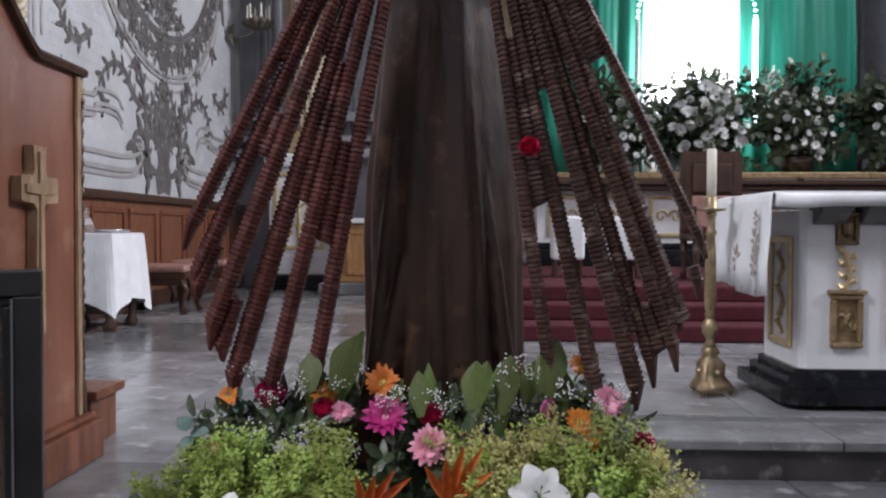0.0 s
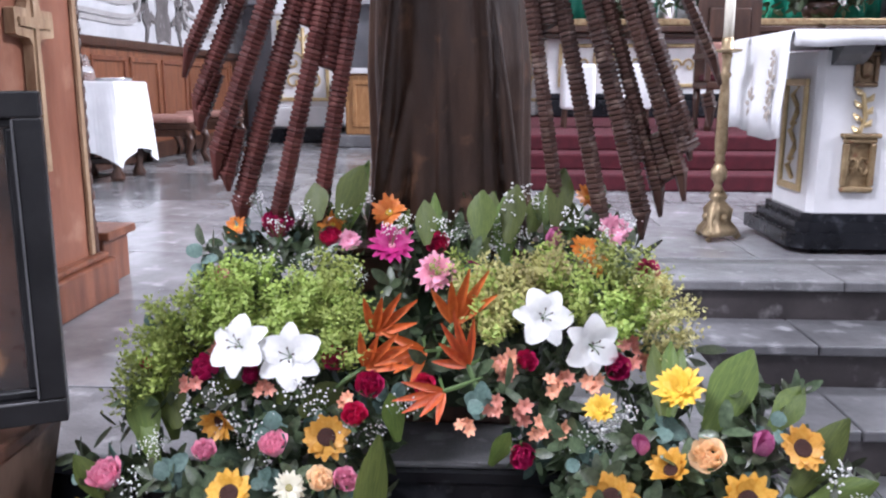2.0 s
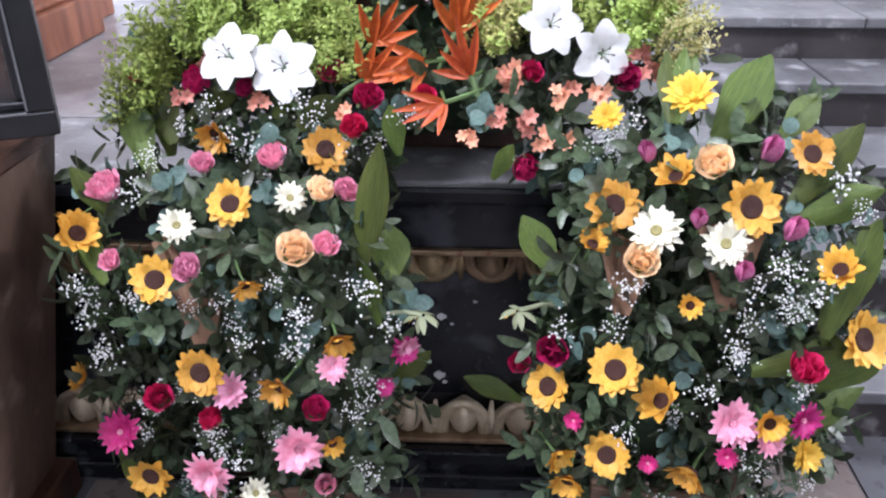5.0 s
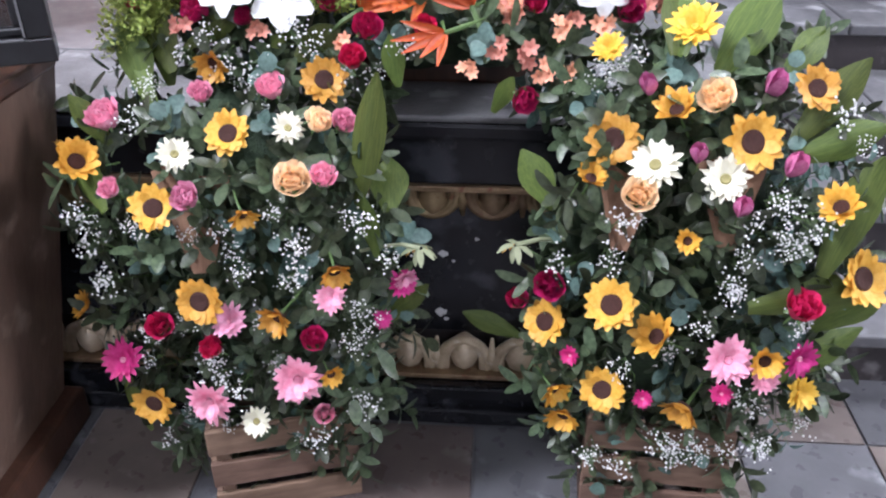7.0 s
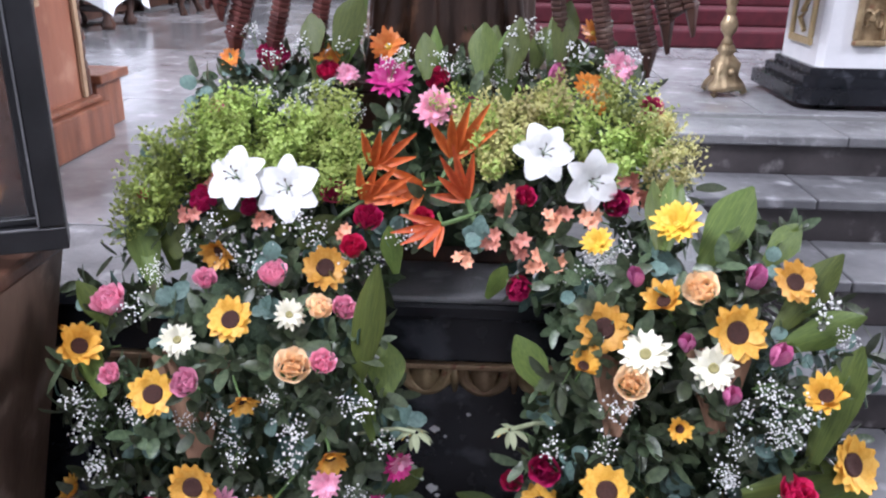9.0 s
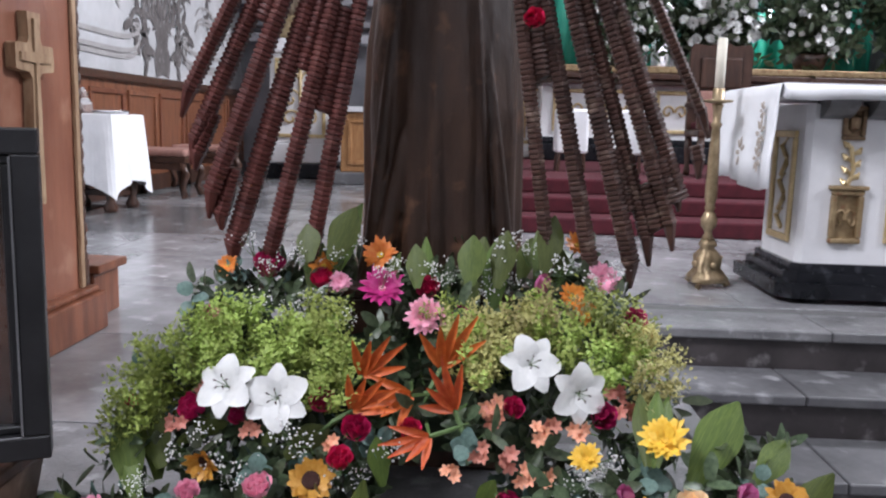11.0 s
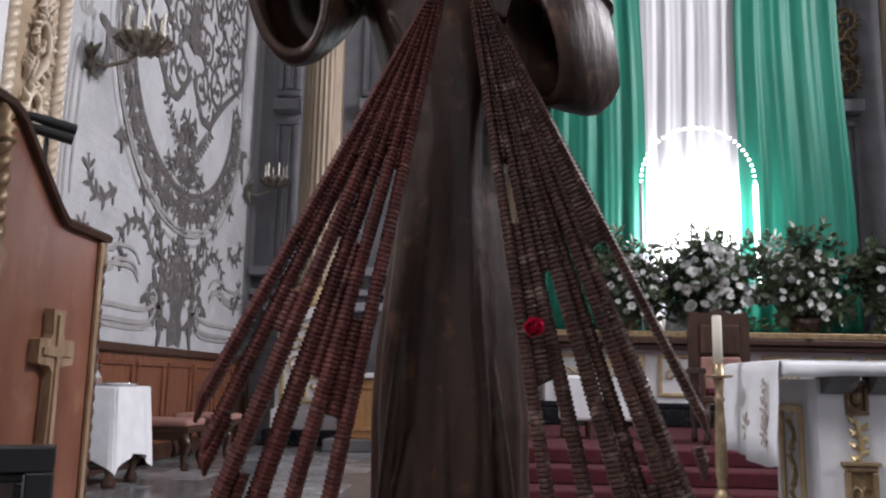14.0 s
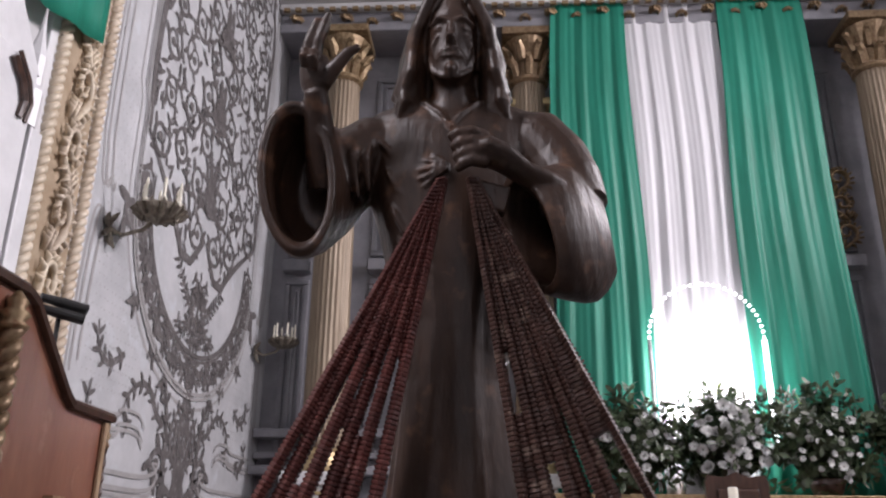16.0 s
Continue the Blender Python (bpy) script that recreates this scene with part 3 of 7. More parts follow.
def tree_half(bm):
    # urn foot and the lyre of leaves above it
    ribbon(bm, bend([(AX + 0.07, 1.28), (AX + 0.1, 1.45), (AX + 0.08, 1.62), (AX + 0.16, 1.78)]), 0.3, 0.2, WX)
    ribbon(bm, bend([(AX + 0.0, 1.3), (AX + 0.02, 1.7), (AX + 0.0, 2.05), (AX + 0.0, 2.7)]), 0.16, 0.05, WX)
    for dx, dz, a in ((0.12, 1.86, 0.9), (0.2, 1.98, 1.2), (0.1, 2.06, 1.35), (0.24, 2.16, 1.5), (0.13, 2.26, 1.75), (0.05, 2.3, 1.57)):
        blob(bm, AX + dx, dz, 0.15, 0.055, a, WX, 12)
    leafy(bm, bend([(AX + 0.14, 1.8), (AX + 0.34, 1.95), (AX + 0.38, 2.2), (AX + 0.24, 2.42), (AX + 0.05, 2.5)]), 0.1, 0, 5)
    # broad side stems that swing out and curl over
    leafy(bm, bend([(AX + 0.42, 1.42), (AX + 0.5, 1.75), (AX + 0.52, 2.1), (AX + 0.62, 2.45), (AX + 0.8, 2.72)]), 0.15, 0, 5, 1.15)
    leafy(bm, bend([(AX + 0.62, 2.2), (AX + 0.85, 2.3), (AX + 1.05, 2.5), (AX + 1.3, 2.55), (AX + 1.55, 2.42), (AX + 1.66, 2.2), (AX + 1.52, 2.05)]), 0.1, 0, 6, 1.1)
    volute(bm, AX + 0.72, 1.75, 0.2, 2.6, 1.1, 0.09, WX, -1)
    volute(bm, AX + 0.5, 1.5, 0.15, 0.4, 1.1, 0.08, WX, 1)
    leafy(bm, bend([(AX + 2.05, 2.05), (AX + 2.25, 1.95), (AX + 2.42, 2.1), (AX + 2.4, 2.4)]), 0.09, 0, 5, 1.1)
    leafy(bm, bend([(AX + 1.8, 2.75), (AX + 2.1, 2.6), (AX + 2.35, 2.7), (AX + 2.42, 2.95)]), 0.09, 0, 5, 1.1)
    # dark line and crowded leaves of the oval band
    for r0, r1, w in ((1.68, 1.48, 0.07), (1.74, 1.54, 0.04)):
        ribbon(bm, [oval_point(math.radians(3 * i), r0, r1) for i in range(33)], w, w, WX)
    for i in range(17):
        a = math.radians(2 + 5.6 * i)
        y, z = oval_point(a, 1.88, 1.7)
        h = 1 if i % 2 else -1
        volute(bm, y, z, 0.14, a + 1.2, 1.05, 0.055, WX, h)
        for k in range(3):
            b = a + 2.1 * k + 0.4 * i
            blob(bm, y + 0.13 * math.cos(b), z + 0.13 * math.sin(b), 0.085, 0.034, b + 0.5, WX)
        if i % 3 == 0 and i < 12:
            y2, z2 = oval_point(a, 2.12, 1.98)
            leafy(bm, bend([(y, z), (y2, z2), (y2 + 0.1 * h, z2 - 0.16), (y2 + 0.2 * h, z2 - 0.08)]), 0.08, 0, 5, 1.0)
    volute(bm, AX + 2.12, 4.1, 0.2, 3.3, 1.2, 0.11, WX, -1)
    # basket and loose sprays inside the oval
    for z, r, h in ((3.28, 0.11, 1), (3.52, 0.13, -1), (3.92, 0.15, 1)):
        volute(bm, AX + 0.13, z, r, 0.3, 1.2, 0.05, WX, h)
    for k in range(7):
        a = 0.2 + 0.42 * k
        blob(bm, AX + 0.16 * math.cos(a), 3.74 + 0.15 * math.sin(a), 0.13, 0.05, a, WX)
    leafy(bm, bend([(AX + 0.1, 3.68), (AX + 0.35, 3.72), (AX + 0.55, 3.9), (AX + 0.78, 4.12)]), 0.04, 0, 3, 0.95)
    leafy(bm, bend([(AX + 0.1, 3.62), (AX + 0.32, 3.5), (AX + 0.45, 3.3), (AX + 0.6, 3.42)]), 0.04, 0, 3, 0.95)
    ribbon(bm, [(AX, 3.1), (AX, 3.5), (AX, 4.2)], 0.06, 0.05, WX)


def damask_foot(u):
    """Height at which the damask ends, u metres from its axis."""
    if u < 0.42:
        return 4.2 + 1.1 * (0.42 - u)
    return 4.2 if u < 0.75 else 4.2 + 0.95 * ((u - 0.75) / 1.2) ** 0.8


def damask_half(bm):
    """Crowded acanthus scrolls, mirrored about the axis, inside a dark contour."""
    foot = [(0.04 + 1.96 * i / 30, damask_foot(0.04 + 1.96 * i / 30)) for i in range(31)]
    ribbon(bm, [(AX + u, z) for u, z in foot], 0.12, 0.12, WX)
    ribbon(bm, bend([(AX + 2.0, 5.2), (AX + 2.06, 6.2), (AX + 2.0, 7.6), (AX + 2.06, 9.0), (AX + 1.7, 10.0), (AX + 0.9, 10.4)]), 0.13, 0.13, WX)
    taken = []
    rng = random.Random(21)

    def scroll(u, z, r, start, h):
        w = 0.04 + 0.1 * r
        volute(bm, AX + u, z, r, start, 1.45, w, WX, h)
        for k in range(12):
            a = 0.5236 * k
            taken.append((u + r * math.cos(a), z + r * math.sin(a), 0.045))
        taken.append((u, z, 0.75 * r))
        # the tail sweeps away and ends in a leaf
        q = (u + r * math.cos(start), z + r * math.sin(start))
        t = start - h * math.pi / 2
        pts = bend([(AX + q[0], q[1]), (AX + q[0] + 0.9 * r * math.cos(t), q[1] + 0.9 * r * math.sin(t)), (AX + q[0] + 1.5 * r * math.cos(t + 0.5 * h), q[1] + 1.5 * r * math.sin(t + 0.5 * h))])
        leafy(bm, pts, 0.07, 0, 6, 1.0)
        taken.append((q[0] + 0.9 * r * math.cos(t), q[1] + 0.9 * r * math.sin(t), 0.08))

    z, row = 4.62, 0
    while z < 10.0:
        for j in range(3):
            u = 0.34 + 0.62 * j + (0.12 if row % 2 else -0.02)
            zz = z + (0.16 if j == 1 else 0.0)
            if zz - 0.22 < damask_foot(u) or u > 1.85:
                continue
            h = 1 if (row + j) % 2 else -1
            scroll(u, zz, 0.27 - 0.03 * j + 0.04 * ((row + j) % 2), (2.4 if h > 0 else 0.7) + 0.5 * (row % 3), h)
        # palmette on the axis
        if row % 2 == 0:
            for k in range(5):
                a = 0.25 + 0.33 * k
                blob(bm, AX + 0.17 * math.cos(a), z + 0.36 + 0.19 * math.sin(a), 0.17, 0.06, a, WX, 12)
        else:
            blob(bm, AX + 0.06, z + 0.2, 0.24, 0.075, 1.45, WX, 12)
        z += 0.62
        row += 1
    tries = 0
    while tries < 2600:
        tries += 1
        u, z = rng.uniform(0.03, 1.97), rng.uniform(4.25, 10.0)
        if z < damask_foot(u) + 0.08 or any((u - a) ** 2 + (z - b) ** 2 < (c + 0.075) ** 2 for a, b, c in taken):
            continue
        taken.append((u, z, 0.055))
        a = 1.57 + 1.4 * math.sin(3.1 * u + 2.3 * z)
        blob(bm, AX + u, z, rng.uniform(0.09, 0.13), 0.028, a, WX)
        if rng.random() < 0.4:
            blob(bm, AX + u + 0.04, z + 0.05, 0.085, 0.024, a + 0.9, WX)


art = tagged(finish("wall_ornament", mirrored(tree_half, AX), M_STENCIL), "dark taupe stencilled urn, vines and oval wreath on plaster", "wall painting", kind="structure")
art2 = tagged(finish("wall_damask", mirrored(damask_half, AX), M_STENCIL), "dark taupe damask scrolls stencilled on pale plaster", "wall painting", kind="structure")


def border_half(bm):
    x = WX - 0.002
    # stepped mouldings painted beside the urn, ending in scrolls
    for off in (0.0, 0.06, 0.2):
        ribbon(bm, bend([(AX + 2.75, 1.42 + off), (AX + 1.9, 1.42 + off), (AX + 1.1, 1.42 + off), (AX + 0.75, 1.48 + off), (AX + 0.66, 1.66 + 0.6 * off), (AX + 0.82, 1.78)]), 0.05, 0.05, x)
        ribbon(bm, bend([(AX + 2.75, 1.95 + off), (AX + 1.85, 1.95 + off), (AX + 1.7, 2.02 + off), (AX + 1.3, 2.02 + off), (AX + 1.12, 1.9 + off)]), 0.045, 0.045, x)
    # pale lines round the oval band and up its sides
    for rr in (2.06, 2.12, 2.24):
        ribbon(bm, [oval_point(math.radians(3 * i), rr, rr - 0.12) for i in range(30)] + [(AX + rr, 5.4), (AX + rr + 0.1, 5.6), (AX + rr + 0.1, 10.2)], 0.045, 0.045, x)
    # tall side panels with scrolled ends
    for off in (0.0, 0.08, 0.2):
        ribbon(bm, bend([(AX + 2.9 - off, 2.3 + off), (AX + 2.9 - off, 3.0), (AX + 2.86 - off, 3.7), (AX + 2.78 - off, 3.95), (AX + 2.62 - 0.5 * off, 3.9)]), 0.045, 0.045, x)
        ribbon(bm, bend([(AX + 2.62 - 0.5 * off, 4.3), (AX + 2.76 - off, 4.2), (AX + 2.84 - off, 4.5), (AX + 2.9 - off, 5.4), (AX + 2.9 - off, 10.5)]), 0.045, 0.045, x)
    # fine powdering of the field
    for i in range(14):
        for j in range(34):
            y, z = AX + 1.55 + 0.085 * i + 0.042 * (j % 2), 2.35 + 0.1 * j
            if math.hypot((y - AX) / 2.28, (min(z, OVAL_Z) - OVAL_Z) / 2.16) > 1.02 and y < AX + 2.62:
                blob(bm, y, z, 0.009, 0.009, 0, x, 6)


tagged(finish("wall_border", mirrored(border_half, AX), M_STENCIL2), "pale taupe painted border lines on plaster", "wall painting", kind="structure")

# ---- retablo: columns, pedestals, entablature ----
def column(x, y):
    th = thing("fluted_column", "gilded fluted column with a corinthian capital", "column", pose(x, y, 0), group="altarpiece columns", kind="structure")
    bm = bmesh.new()
    box(bm, -0.48, 0.48, -0.45, 0.6, 0.22, 0.5, 0.02)
    box(bm, -0.44, 0.44, -0.4, 0.6, 0.5, 1.75, 0.015)
    box(bm, -0.5, 0.5, -0.46, 0.6, 1.75, 1.95, 0.03)
    part("pedestal", bm, M_WHITEP, th, "white painted pedestal")
    part("plinth_base", boxes((-0.56, 0.56, -0.56, 0.6, 0.0, 0.22), bevel=0.02), M_BLACK, th, "dark marble base")
    bm = panel_frame(bmesh.new(), "y", -0.4, -0.36, 0.36, 0.58, 1.68, 0.05, -0.03)
    part("panel_frame", bm, M_GOLD, th, "gilded frame")
    bm = bmesh.new()
    for s in (1, -1):
        for zz, r in ((0.85, 0.13), (1.12, 0.15), (1.4, 0.12)):
            pts = [(s * (0.14 - r * (1 - i / 22) * math.cos(0.4 * i)), -0.415, zz + r * (1 - i / 22) * math.sin(0.4 * i)) for i in range(18)]
            tube(bm, pts, 0.018, 5)
    tube(bm, [(0, -0.41, 0.66), (0, -0.42, 1.1), (0, -0.41, 1.58)], [0.03, 0.02, 0.03], 6)
    part("scroll_ornament", bm, M_GOLD, th, "carved gilded scrolls")
    bm = bmesh.new()
    lathe(bm, [(0.36, 1.95), (0.4, 2.0), (0.4, 2.08), (0.33, 2.14), (0.36, 2.2), (0.31, 2.28)], 32)
    part("base", bm, M_GOLD, th, smooth=True)
    bm = bmesh.new()
    lathe(bm, [(0.3, 2.27), (0.3, 2.4), (0.295, 5.0), (0.27, 8.3), (0.27, 8.4)], 96, lobes=24, depth=0.045)
    part("shaft", bm, mat_column, th, "gilded fluted shaft", smooth=True)
    bm = bmesh.new()
    lathe(bm, [(0.28, 8.38), (0.33, 8.42), (0.33, 8.48), (0.27, 8.52), (0.29, 8.9), (0.4, 9.22)], 24)
    for ring, (zz, r, n) in enumerate(((8.5, 0.28, 8), (8.78, 0.3, 8))):
        for i in range(n):
            a = 2 * math.pi * (i + 0.5 * ring) / n
            c, s = math.cos(a), math.sin(a)
            tube(bm, [(r * c, r * s, zz), (1.2 * r * c, 1.2 * r * s, zz + 0.2), (1.6 * r * c, 1.6 * r * s, zz + 0.3), (1.65 * r * c, 1.65 * r * s, zz + 0.22)], [0.07, 0.08, 0.05, 0.02], 6)
    box(bm, -0.45, 0.45, -0.45, 0.45, 9.22, 9.36, 0.02)
    part("capital", bm, M_GILT, th, "carved gilded leaf capital", smooth=False)
    return th


mat_column = mat("gilded_flutes", (0.2, 0.15, 0.1), (0.38, 0.3, 0.215), 3, 0.45, 0.2, bump=0.06, stretch=(4, 4, 0.3))
col = column(-2.45, 12.55)
for xx in (-0.55, 6.4, 8.9):
    copy_thing(col, pose(xx, 12.55 if xx > 0 else 12.75, 0))
ent = thing("entablature", "carved grey and gilded entablature with heavy cornice", "cornice", kind="structure")
part("architrave", boxes((-3.59, 10.19, 12.35, 13.19, 9.38, 9.75), bevel=0.02), M_RETABLO, ent)
part("cornice", boxes((-3.59, 10.19, 12.2, 13.19, 9.75, 9.86), (-3.59, 10.19, 12.05, 13.19, 9.86, 9.98), (-3.59, 10.19, 11.85, 13.19, 10.6, 10.8), bevel=0.025), M_PLAIN, ent)
part("frieze", boxes((-3.59, 10.19, 12.3, 13.19, 9.985, 10.598), bevel=0.01), M_RETABLO, ent)
fr = bmesh.new()
for i in range(46):
    xx = -3.4 + 0.3 * i
    tube(fr, [(xx + 0.1 * (1 - k / 14) * math.cos(0.6 * k), 12.28, 10.28 + 0.13 * (1 - k / 14) * math.sin(0.6 * k) * (1 if i % 2 else -1)) for k in range(12)], 0.02, 5)
part("frieze_scrolls", fr, M_GILT, ent, "gilded scroll relief")
den = bmesh.new()
for i in range(70):
    box(den, -3.5 + 0.2 * i, -3.4 + 0.2 * i, 12.15, 12.22, 9.68, 9.745)
part("dentils", den, M_GILT, ent, "gilded dentil row")

# panels between the columns
pan = thing("retablo_panels", "grey-lilac altarpiece panels with gilded mouldings", "panelling", kind="structure")
for x0, x1 in ((-3.35, -2.95), (-1.95, -1.0), (5.4, 5.95), (6.85, 8.4), (-0.05, 1.05)):
    for z0, z1 in ((2.1, 5.1), (5.5, 8.9)):
        bm = panel_frame(bmesh.new(), "y", 13.2, x0, x1, z0, z1, 0.09, -0.07)
        panel_frame(bm, "y", 13.2, x0 + 0.14, x1 - 0.14, z0 + 0.14, z1 - 0.14, 0.05, -0.04)
        part("panel_moulding", bm, M_RETABLO, pan)
    part("ledge", boxes((x0 - 0.02, x1 + 0.02, 12.95, 13.19, 5.2, 5.4), bevel=0.02), M_RETABLO, pan)
bm = boxes((-3.59, 1.2, 12.75, 13.19, 1.95, 2.08), (-3.59, 1.2, 12.95, 13.19, 2.2, 2.3), (-3.59, 1.2, 12.85, 13.19, 2.5, 2.64), bevel=0.02)
part("lower_cornice", bm, M_RETABLO, pan)
# gilded arched niche heads and balcony behind the curtain
bm = bmesh.new()
for r, w in ((0.55, 0.07), (0.42, 0.045)):
    tube(bm, [(-1.45 + r * math.cos(math.pi * i / 20), 13.12, 7.55 + r * math.sin(math.pi * i / 20)) for i in range(21)], w, 8)
part("niche_arch", bm, M_GILT, pan, "gilded arch over a niche")
bm = boxes((-0.3, 1.15, 12.6, 13.19, 8.0, 8.12), (-0.25, 1.1, 12.7, 13.19, 8.12, 8.2), bevel=0.015)
part("gilded_shelf", bm, M_GOLD, pan, "gilded projecting ledge")
copy_thing(col, pose(0.72, 12.75, 0))
for k, zz in enumerate((5.75, 6.25, 6.7)):
    share("carved_bracket", corbel_mesh, pan, pose(5.72, 12.98, zz, 0, 0, -90) @ Matrix.Diagonal((1.6, -0.9 if k % 2 else 0.9, 0.75, 1)))
for k in range(30):
    share("carved_scroll", corbel_mesh, ent, pose(-3.3 + 0.44 * k, 12.33, 9.56, 0, 90 if k % 2 else -90, -90) @ Matrix.Diagonal((1, 0.42, 0.5, 1)))

# altar frontal below the flowers
fro = thing("high_altar", "white and gilded high altar with a dark marble base", "altar")
part("body", boxes((0.9, 5.9, 11.65, 12.55, 0.39, 1.47), bevel=0.01), M_WHITEP, fro, "white painted altar body")
part("base", boxes((0.8, 6.0, 11.5, 12.6, 0.392, 0.62), (0.85, 5.95, 11.57, 12.58, 0.62, 0.7), bevel=0.02), M_BLACK, fro, "dark marble base")
part("shelf", boxes((0.8, 6.1, 11.4, 12.6, 1.47, 1.55), (0.85, 6.05, 11.46, 12.6, 1.4, 1.468), bevel=0.015), M_DARKWOOD, fro, "dark moulded shelf")
part("shelf_gilding", boxes((0.82, 6.08, 11.42, 12.58, 1.552, 1.64), bevel=0.015), M_GILT, fro, "gilded carved edge")
for i in range(7):
    x0 = 1.05 + 0.68 * i
    bm = panel_frame(bmesh.new(), "y", 11.65, x0, x0 + 0.5, 0.78, 1.34, 0.05, -0.03)
    part("panel_frame", bm, M_GOLD, fro, "gilded frame")
    bm = bmesh.new()
    for s in (1, -1):
        tube(bm, [(x0 + 0.25 + s * (0.09 - 0.08 * (1 - k / 16) * math.cos(0.5 * k)), 11.63, 1.06 + 0.1 * (1 - k / 16) * math.sin(0.5 * k)) for k in range(14)], 0.016, 5)
    part("relief", bm, M_GOLD, fro, "carved gilded relief")
# orange wooden credence beside the column pedestal
cr = thing("credence_chest", "honey-coloured carved wooden chest on a grey step", "chest")
M_HONEY = mat("honey_wood", (0.28, 0.13, 0.045), (0.45, 0.24, 0.1), 5, 0.45, bump=0.08, stretch=(4, 4, 1))
part("body", boxes((-1.75, -0.3, 11.4, 12.1, 0.16, 0.95), bevel=0.015), M_HONEY, cr)
part("top", boxes((-1.82, -0.23, 11.34, 12.12, 0.95, 1.02), bevel=0.01), M_WHITEP, cr, "white top")
bm = panel_frame(bmesh.new(), "y", 11.4, -1.65, -1.1, 0.26, 0.86, 0.05, -0.02)
panel_frame(bm, "y", 11.4, -0.98, -0.42, 0.26, 0.86, 0.05, -0.02)
part("panel_moulding", bm, M_HONEY, cr)
part("plinth", boxes((-2.0, -0.12, 11.2, 12.2, 0.002, 0.16), bevel=0.02), M_STEP, cr, "grey stone plinth")


# ---- curtains ----
def curtain(name, material, label, x0, x1, z0, z1, y, folds, seed, spread=0.0):
    bm = bmesh.new()
    rng = random.Random(seed)
    ph = [rng.random() * 6.28 for _ in range(6)]
    nx, nz = 110, 36
    rows = []
    for j in range(nz + 1):
        t = j / nz
        z = z1 + (z0 - z1) * t
        row = []
        for i in range(nx + 1):
            u = i / nx
            w = 0.03 * math.sin(2 * math.pi * folds * u + ph[0] + 1.2 * math.sin(3 * t + ph[1])) + 0.014 * math.sin(2 * math.pi * folds * 1.7 * u + ph[2] + 2 * t) + 0.006 * math.sin(2 * math.pi * folds * 3.1 * u + ph[3] - 3 * t)
            w *= 0.38 + 0.45 * t
            x = x0 + (x1 - x0) * u + spread * t * (u - 0.5) + 0.03 * math.sin(5 * t + ph[4]) * (1 - abs(2 * u - 1)) + 0.025 * math.sin(9 * t + ph[5])
            row.append(bm.verts.new((x, y + w, z)))
        rows.append(row)
    for a, b in zip(rows, rows[1:]):
        for i in range(nx):
            bm.faces.new((a[i], b[i], b[i + 1], a[i + 1]))
    ob = finish(name, bm, material, smooth=True)
    s = ob.modifiers.new("cloth", "SOLIDIFY")
    s.thickness = 0.006
    return tagged(ob, label, "curtain", "altar drapes")


curtain("altar_drape", M_GREEN, "long green satin drape hanging behind the altar", 1.1, 2.34, 1.6, 9.82, 12.28, 4, 1, 0.25)
curtain("altar_drape", M_WHITECLOTH, "long white satin drape hanging behind the altar", 2.28, 3.92, 1.6, 9.94, 12.36, 5.5, 2, -0.1)
curtain("altar_drape", M_GREEN, "long green satin drape hanging behind the altar", 3.88, 5.28, 1.6, 9.86, 12.27, 4, 3, 0.3)
rod = bmesh.new()
tube(rod, [(0.95, 12.3, 9.84), (3.2, 12.3, 9.93), (5.4, 12.3, 9.86)], 0.02, 8)
tagged(finish("curtain_rod", rod, M_DARKWOOD), "thin dark rod carrying the altar drapes", "rod")

# ---- lit arch with its lamps ----
arch = thing("lit_arch", "arch of white led beads glowing before the drapes", "light")
bead = bmesh.new()
bmesh.ops.create_icosphere(bead, subdivisions=1, radius=0.026)
first = part("led_bead", bead, M_LED, arch, m=pose(2.32, 12.08, 3.84))
for i in range(1, 31):
    a = math.pi * i / 30
    share("led_bead", first.data, arch, pose(3.13 - 0.81 * math.cos(a), 12.08, 3.84 + 0.8 * math.sin(a)))
part("led_tube", tube(bmesh.new(), [(3.94, 12.08, 2.35), (3.94, 12.08, 3.8)], 0.035, 8), M_LED, arch, "upright led tube")
part("post", tube(bmesh.new(), [(2.32, 12.08, 1.7), (2.32, 12.08, 3.8)], 0.03, 8), M_SILVER, arch, "slim metal upright")
mon = bmesh.new()
lathe(mon, [(0.16, 2.4), (0.15, 2.44), (0.05, 2.5), (0.03, 2.62), (0.06, 2.68), (0.03, 2.74), (0.025, 2.9)], 16, (2.98, 11.95, 0))
lathe(mon, [(0.01, 2.86), (0.13, 2.9), (0.13, 2.94), (0.01, 2.98)], 20, (2.98, 11.95, 0))
box(mon, 2.965, 2.995, 11.94, 11.96, 2.97, 3.3)
box(mon, 2.9, 3.06, 11.94, 11.96, 3.14, 3.17)
box(mon, 2.6, 3.36, 11.85, 12.05, 1.64, 2.4, 0.02)
tagged(finish("monstrance", mon, M_SILVER), "small silver monstrance on a white stand", "monstrance")

# ---- altar table ----
alt = thing("altar_table", "white altar table with gilded ornaments and dark base", "altar")


def altar_outline(g):
    c = 0.03 + 0.3 * g
    return [(1.66 - g + c, 4.62 - g), (1.66 - g, 4.62 - g + c), (1.66 - g, 5.12 + g), (4.4 + g, 5.12 + g), (4.4 + g, 4.62 - g + c), (4.4 + g - c, 4.62 - g)]


